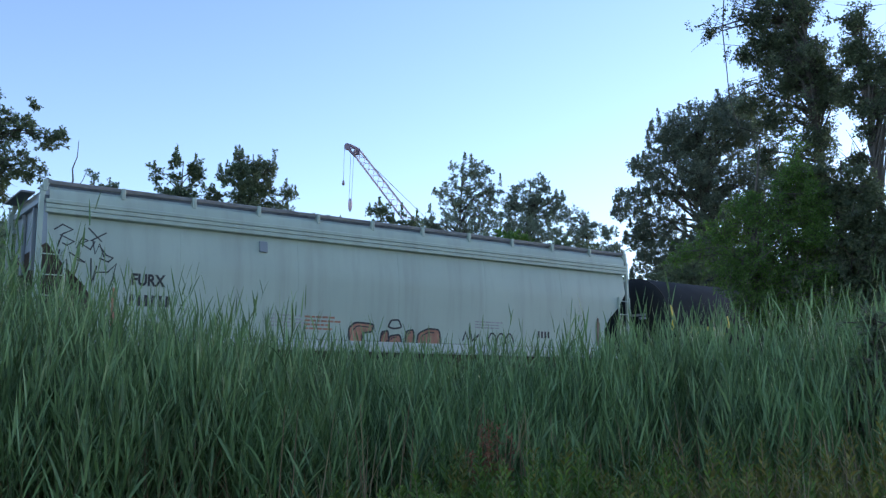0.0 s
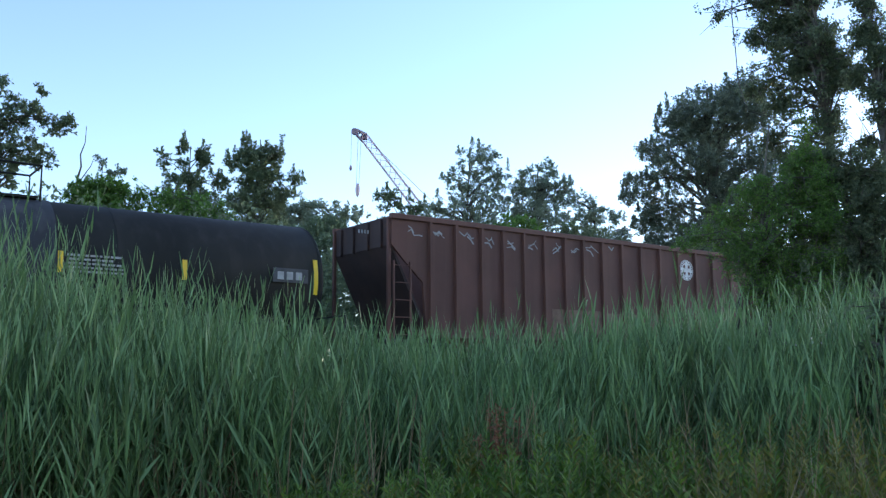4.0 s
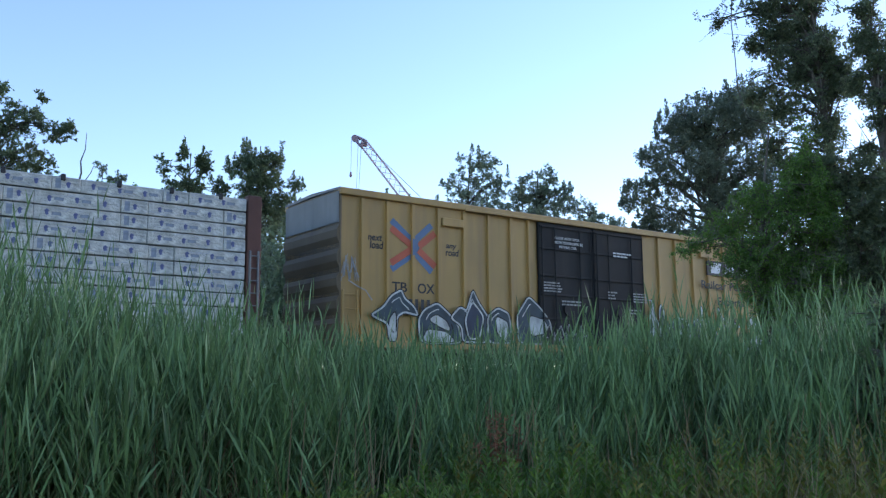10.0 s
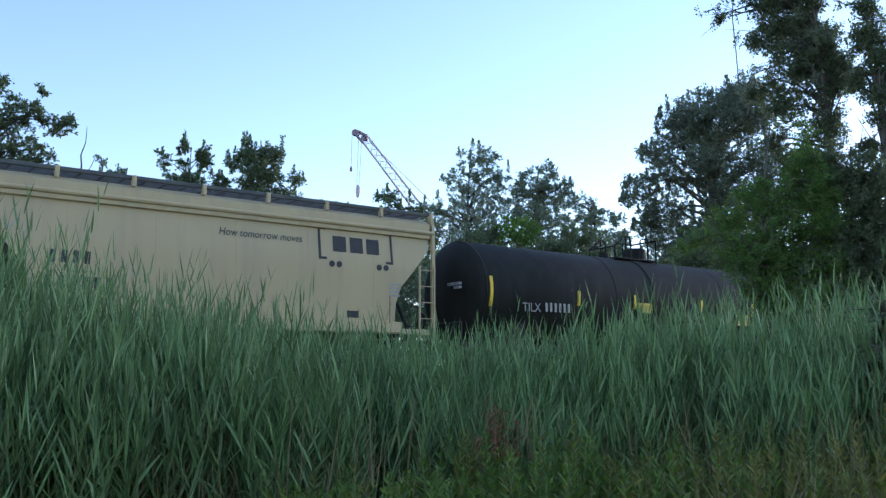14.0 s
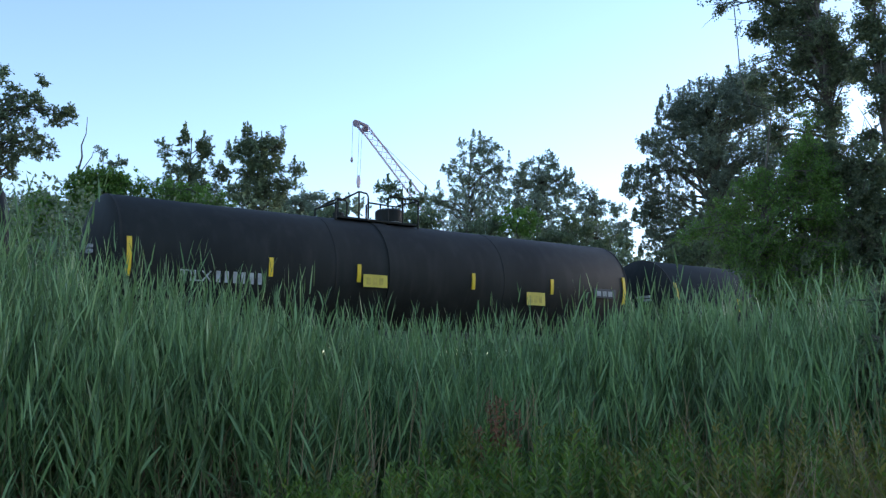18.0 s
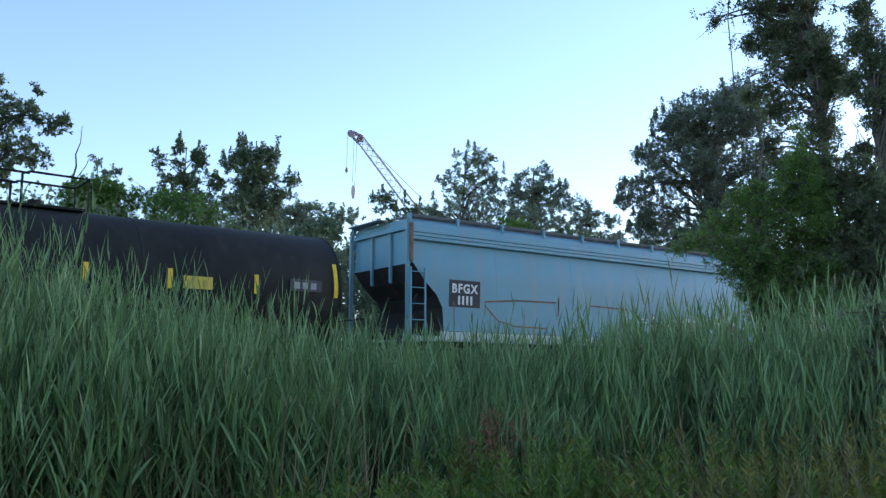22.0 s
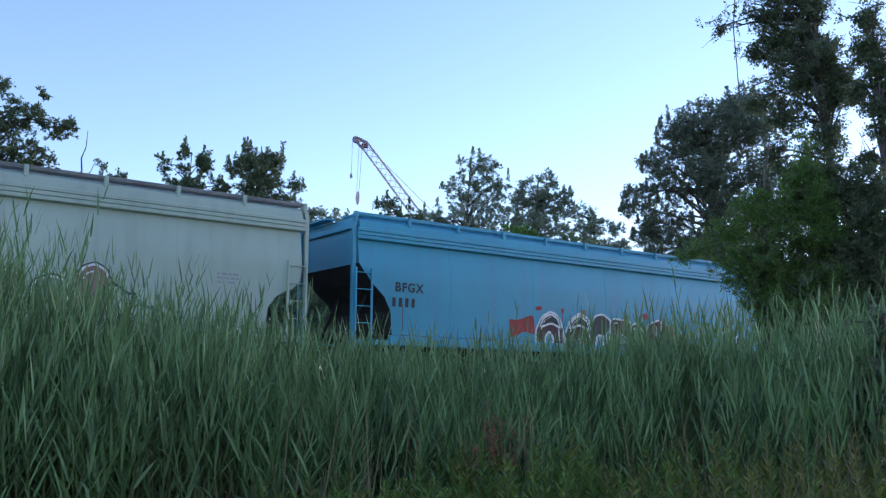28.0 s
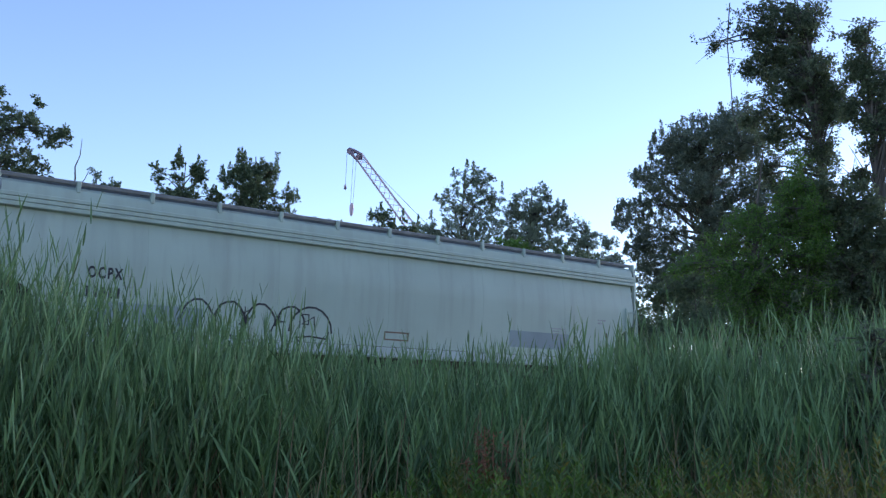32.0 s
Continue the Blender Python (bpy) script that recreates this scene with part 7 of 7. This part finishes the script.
def white_hopper_second():
    car, c = hopper("covered_hopper", "long white covered hopper car with green and red graffiti", 197.85, 218.18, WHITE_CAR, GREY_CAR, SLOPE, WHITE_CUT, posts=13, sill_paint=SILL_PALE, edge_paint=BOARD_DUSTY)
    text(car, "OCPX", 199.93 - c, 2.62, 0.25, INK, 0.78, spacing=1.3, heavy=0.012)
    bars(car, 199.95 - c, 2.18, 0.95, 0.24, 5, INK)
    for pts in (((198.28, 3.4), (198.36, 3.34), (198.6, 3.38), (198.75, 3.34)), ((198.45, 3.36), (198.42, 3.2)), ((198.55, 3.35), (198.58, 3.18), (198.66, 3.32)), ((198.72, 3.32), (198.7, 3.16)), ((198.8, 3.3), (198.9, 3.28), (198.92, 3.14), (198.78, 3.15), (198.8, 3.3)),
                ((199.0, 3.26), (198.95, 3.18), (199.05, 3.14), (198.98, 3.06)), ((199.05, 3.3), (199.25, 3.22), (199.1, 3.18), (199.24, 3.08), (199.06, 3.02)), ((198.5, 3.12), (198.75, 3.02), (199.0, 2.95)), ((198.78, 3.45), (198.84, 3.42))):
        scrawl(car, [(x - c, z) for x, z in pts], 0.022, INK)
    scrawl(car, [(x - c, z) for x, z in ((200.55, 2.46), (200.8, 2.46), (200.8, 2.72), (200.55, 2.72), (200.55, 2.46))], 0.015, FADED)
    shapes = [[(200.98, 2.24), (201.35, 2.45), (202.1, 1.96), (202.15, 1.43), (201.69, 1.6), (201.2, 1.42), (201.3, 1.75)], [(202.19, 2.13), (202.39, 2.36), (203.3, 2.42), (203.1, 2.05), (202.7, 1.95), (202.9, 1.5), (202.41, 1.49)],
              [(203.2, 2.38), (203.5, 2.42), (203.75, 1.9), (203.6, 1.45), (203.1, 1.45), (203.05, 1.9)], [(203.7, 1.48), (203.8, 2.05), (204.3, 2.43), (204.6, 2.0), (204.5, 1.5), (204.2, 1.6)], [(204.5, 2.3), (204.89, 2.41), (205.66, 2.13), (205.85, 1.85), (205.5, 1.75), (205.6, 1.5), (204.95, 1.5), (205.1, 1.9)]]
    piece(car, [[(x - c, z) for x, z in s] for s in shapes], GREEN_SPRAY, WHITE_INK, 0.06, NEAR - 0.012)
    for s in shapes:
        scrawl(car, [(x - c - 0.04, z + 0.03) for x, z in s[:5]], 0.025, INK, NEAR - 0.034)
    scrawl(car, [(x - c, z) for x, z in ((201.73, 2.24), (202.03, 2.47), (202.4, 2.4), (202.6, 2.58), (202.92, 2.66), (203.2, 2.5), (203.46, 2.47), (203.7, 2.64), (203.91, 2.55), (204.2, 2.66), (204.59, 2.63), (204.8, 2.42), (205.3, 2.44), (205.5, 2.25), (205.79, 2.13))], 0.05, BLUE_SPRAY)
    sprayed(car, c, (
        (((207.3, 1.4), (207.42, 2.2), (207.7, 2.45), (208.1, 2.58), (208.5, 2.3), (208.62, 1.75), (208.3, 1.4)), 0),
        (((207.75, 1.6), (207.85, 2.1), (208.15, 2.25), (208.2, 1.8), (208.0, 1.6)), 1),
        (((208.62, 1.4), (208.72, 2.3), (209.02, 2.46), (209.15, 2.1), (209.28, 1.75), (209.4, 2.2), (209.58, 2.34), (209.6, 1.4)), 1),
        (((209.72, 1.4), (209.75, 2.05), (209.95, 2.2), (210.3, 2.1), (210.35, 1.4)), 2),
        (((210.02, 2.35), (210.2, 2.6), (210.5, 2.58), (210.62, 2.35), (210.4, 2.15), (210.15, 2.18)), 0),
        (((210.5, 1.4), (210.62, 2.25), (210.9, 2.45), (211.3, 2.48), (211.5, 2.2), (211.45, 1.4)), 0),
        (((211.6, 1.4), (211.68, 2.25), (212.05, 2.42), (212.42, 2.3), (212.4, 1.4)), 2),
        (((212.5, 1.4), (212.54, 2.4), (212.72, 2.66), (212.95, 2.74), (213.18, 2.62), (213.32, 2.3), (213.25, 1.4)), 0)), (PINK_SPRAY, RED, GREEN_SPRAY), WHITE_INK, 0.055, NEAR - 0.012, INK)
    scrawl(car, [(x - c, z) for x, z in ((213.35, 2.35), (213.5, 2.28), (213.73, 2.13), (213.85, 2.15), (214.0, 1.9), (214.4, 1.8), (214.7, 1.6))], 0.06, TEAL_SPRAY)
    scrawl(car, arcs(207.4 - c, 2.4, 3.5, 0.15, 5, 4), 0.04, BLUE_SPRAY)
    scrawl(car, [(x - c, z) for x, z in ((205.9, 2.1), (206.1, 1.7), (206.3, 2.1), (206.5, 1.7), (206.7, 2.15), (206.9, 1.7), (207.1, 2.1))], 0.025, INK)
    lines(car, 215.8 - c, 2.5, 0.6, 0.3, 3, FADED, seed=31)


def blue_hopper_strong():
    car, c = hopper("covered_hopper", "long bright-blue covered hopper car with dark red graffiti", 219.66, 238.8, BLUE_CAR, BLUE_CAR, UNDER, posts=12, board=BLUE_CAR, end_posts=())
    text(car, "BFGX", 220.95 - c, 2.7, 0.25, INK, 0.95, spacing=1.2, heavy=0.01)
    bars(car, 220.86 - c, 2.27, 0.85, 0.25, 4, INK)
    splashes = (((225.05, 2.15), (225.4, 2.12), (226.05, 2.34), (226.12, 1.7), (225.7, 1.8), (225.15, 1.55)), ((232.0, 2.5), (232.2, 2.2), (232.68, 2.36), (232.78, 2.1), (232.5, 1.72), (232.0, 1.72)),
                ((232.85, 1.95), (233.1, 1.98), (233.38, 1.84), (233.2, 1.68), (232.9, 1.65)), ((226.1, 2.55), (226.35, 2.62), (226.4, 2.5), (226.18, 2.45)), ((228.05, 2.56), (228.3, 2.58), (228.32, 2.42), (228.1, 2.38)),
                ((230.98, 2.6), (231.25, 2.66), (231.3, 2.45), (231.1, 2.38)), ((227.2, 2.58), (227.34, 2.58), (227.32, 2.44), (227.22, 2.44)), ((232.3, 1.45), (232.6, 1.5), (232.55, 1.3), (232.3, 1.3)))
    for pts in splashes:
        part("graffiti_splash", Mesh().plate(curve([(x - c, z) for x, z in pts]), NEAR - 0.006), RED, car, "red sprayed splash")
    for x, z in ((225.5, 1.6), (232.3, 1.7), (233.1, 1.7), (231.15, 2.4), (227.27, 2.45)):
        scrawl(car, [(x - c, z), (x - c, z - 0.28)], 0.03, RED, NEAR - 0.007)
    sprayed(car, c, (
        (((226.16, 1.3), (226.14, 1.85), (226.38, 2.28), (226.75, 2.46), (227.1, 2.32), (227.3, 1.9), (227.36, 1.3)), 0),
        (((226.3, 1.95), (226.45, 2.24), (226.75, 2.38), (227.05, 2.25), (227.2, 1.95), (226.8, 2.1)), 1),
        (((226.52, 1.3), (226.52, 1.65), (226.7, 1.85), (226.88, 1.65), (226.86, 1.3)), 2),
        (((227.4, 1.3), (227.38, 1.8), (227.6, 2.24), (228.0, 2.48), (228.42, 2.3), (228.56, 1.9), (228.55, 1.3)), 0),
        (((227.55, 1.95), (227.7, 2.24), (228.0, 2.4), (228.35, 2.22), (228.45, 1.95), (228.0, 2.1)), 1),
        (((227.78, 1.3), (227.8, 1.6), (228.0, 1.7), (228.15, 1.3)), 2),
        (((228.5, 1.35), (228.42, 1.9), (228.68, 2.42), (229.05, 2.5), (229.42, 2.32), (229.4, 1.95), (229.2, 1.85), (229.3, 1.35)), 1),
        (((228.75, 1.45), (228.8, 1.8), (229.1, 1.8), (229.1, 1.45)), 2),
        (((229.38, 1.35), (229.42, 2.32), (229.6, 2.38), (230.42, 2.32), (230.46, 1.35)), 0),
        (((229.7, 1.6), (229.72, 1.85), (230.1, 1.85), (230.08, 1.6)), 2),
        (((230.35, 1.35), (230.4, 2.15), (230.6, 2.28), (231.05, 2.22), (231.12, 1.8), (231.25, 2.28), (231.9, 2.46), (231.95, 1.9), (231.92, 1.35)), 0),
        (((230.5, 1.6), (230.5, 2.1), (231.0, 2.1), (231.1, 1.65)), 1)), (MAROON, INK, PALE_BLUE_CAR), WHITE_INK, 0.065, NEAR - 0.012)
    lines(car, 235.6 - c, 2.3, 1.2, 0.4, 4, FADED_BLUE, seed=13)
    scrawl(car, arcs(234.2 - c, 2.0, 1.3, 0.14, 5, 2), 0.05, FADED_BLUE)
    scrawl(car, arcs(234.3 - c, 1.9, 1.2, 0.18, 4, 5), 0.05, FADED_BLUE)
    part("label_plate", Mesh().box(236.15 - c, 236.66 - c, NEAR - 0.012, NEAR + 0.02, 1.74, 2.06), WHITE_INK, car)
    for k in range(3):
        part("label_plate", Mesh().box(236.2 + 0.15 * k - c, 236.31 + 0.15 * k - c, NEAR - 0.016, NEAR + 0.02, 1.86, 2.02), INK, car)


def white_hopper_last():
    car, c = hopper("covered_hopper", "long pale grey-white covered hopper car with looping black graffiti", 240.15, 260.25, WHITE_CAR, GREY_CAR, SLOPE, WHITE_CUT, posts=13, sill_paint=SILL_PALE, edge_paint=BOARD_DUSTY)
    text(car, "OCPX", 242.17 - c, 2.66, 0.25, INK, 0.78, spacing=1.3, heavy=0.012)
    bars(car, 242.17 - c, 2.22, 0.82, 0.24, 5, INK)
    scrawl(car, [(x - c, z) for x, z in ((243.0, 2.5), (243.22, 2.5), (243.22, 2.75), (243.0, 2.75), (243.0, 2.5))], 0.015, FADED)
    scrawl(car, arcs(244.35 - c, 1.85, 3.3, 0.55, 4, 3), 0.05, INK)
    scrawl(car, [(247.2 - c + 0.62 + 0.62 * math.cos(math.pi * (1.0 - k / 9)), 1.75 + 0.65 * math.sin(math.pi * (1.0 - k / 9))) for k in range(10)], 0.05, INK)
    scrawl(car, [(x - c, z) for x, z in ((247.5, 1.85), (247.5, 2.2), (247.75, 2.2), (247.75, 1.95), (247.55, 1.95), (247.9, 2.15), (247.95, 1.8))], 0.03, INK)
    scrawl(car, [(x - c, z) for x, z in ((246.05, 1.75), (245.85, 1.85), (246.1, 2.0), (245.85, 2.1), (246.1, 2.2))], 0.035, INK)
    scrawl(car, [(245.98 - c, 1.68), (245.98 - c, 2.28)], 0.03, INK)
    scrawl(car, [(x - c, z) for x, z in ((246.7, 1.7), (246.8, 1.95), (247.1, 1.98), (246.9, 2.0), (246.92, 2.2))], 0.035, INK)
    scrawl(car, [(x - c, z) for x, z in ((244.3, 1.9), (244.4, 1.6), (244.1, 1.45), (244.5, 1.4))], 0.045, INK)
    scrawl(car, [(x - c, z) for x, z in ((245.2, 1.85), (245.15, 1.7), (245.6, 1.6), (245.75, 1.4))], 0.045, INK)
    scrawl(car, [(x - c, z) for x, z in ((248.35, 1.8), (248.3, 1.6), (247.8, 1.65), (247.4, 1.6), (247.6, 1.45))], 0.045, INK)
    for x, z, w, h in ((242.3, 1.7, 2.6, 0.45), (254.6, 1.72, 2.5, 0.5)):
        m = Mesh()
        m.box(x - c, x + w - c, NEAR - 0.005, NEAR + 0.02, z, z + h)
        part("repainted_panel", m, PATCH, car, "blue-grey repainted patch")
    m = Mesh()
    m.stroke([(250.1 - c, 1.7), (250.87 - c, 1.7), (250.87 - c, 1.9), (250.1 - c, 1.9), (250.1 - c, 1.7)], 0.04, NEAR - 0.008)
    part("card_frame", m, RUST, car)
    lines(car, 256.3 - c, 2.0, 0.7, 0.4, 5, FADED, seed=41)
    lines(car, 258.4 - c, 2.6, 0.25, 0.2, 2, FADED, seed=42)


white_hopper_first()
tanks()
brown_car()
lumber_car()
box_car()
tan_hopper()
blue_hopper_pale()
white_hopper_second()
blue_hopper_strong()
white_hopper_last()
set_texts()
for car in ROUND:
    bend(car)


def motions():
    """Every car rolls along the track with the train."""
    for car, s in CARS:
        walk(car, [(t, track_pose(s + gone, MID, H)) for t, gone in TRAIN_ROWS])
    ts, gone = [t for t, g in TRAIN_ROWS], [g for t, g in TRAIN_ROWS]
    turns = [(k / 15, math.degrees(float(np.interp(k / 15, ts, gone)) / 0.46)) for k in range(481)]
    for wheels in WHEELS:
        x, y, z = wheels.location
        walk(wheels, [(t, pose(x, y, z, 0, a, 0)) for t, a in turns])


motions()
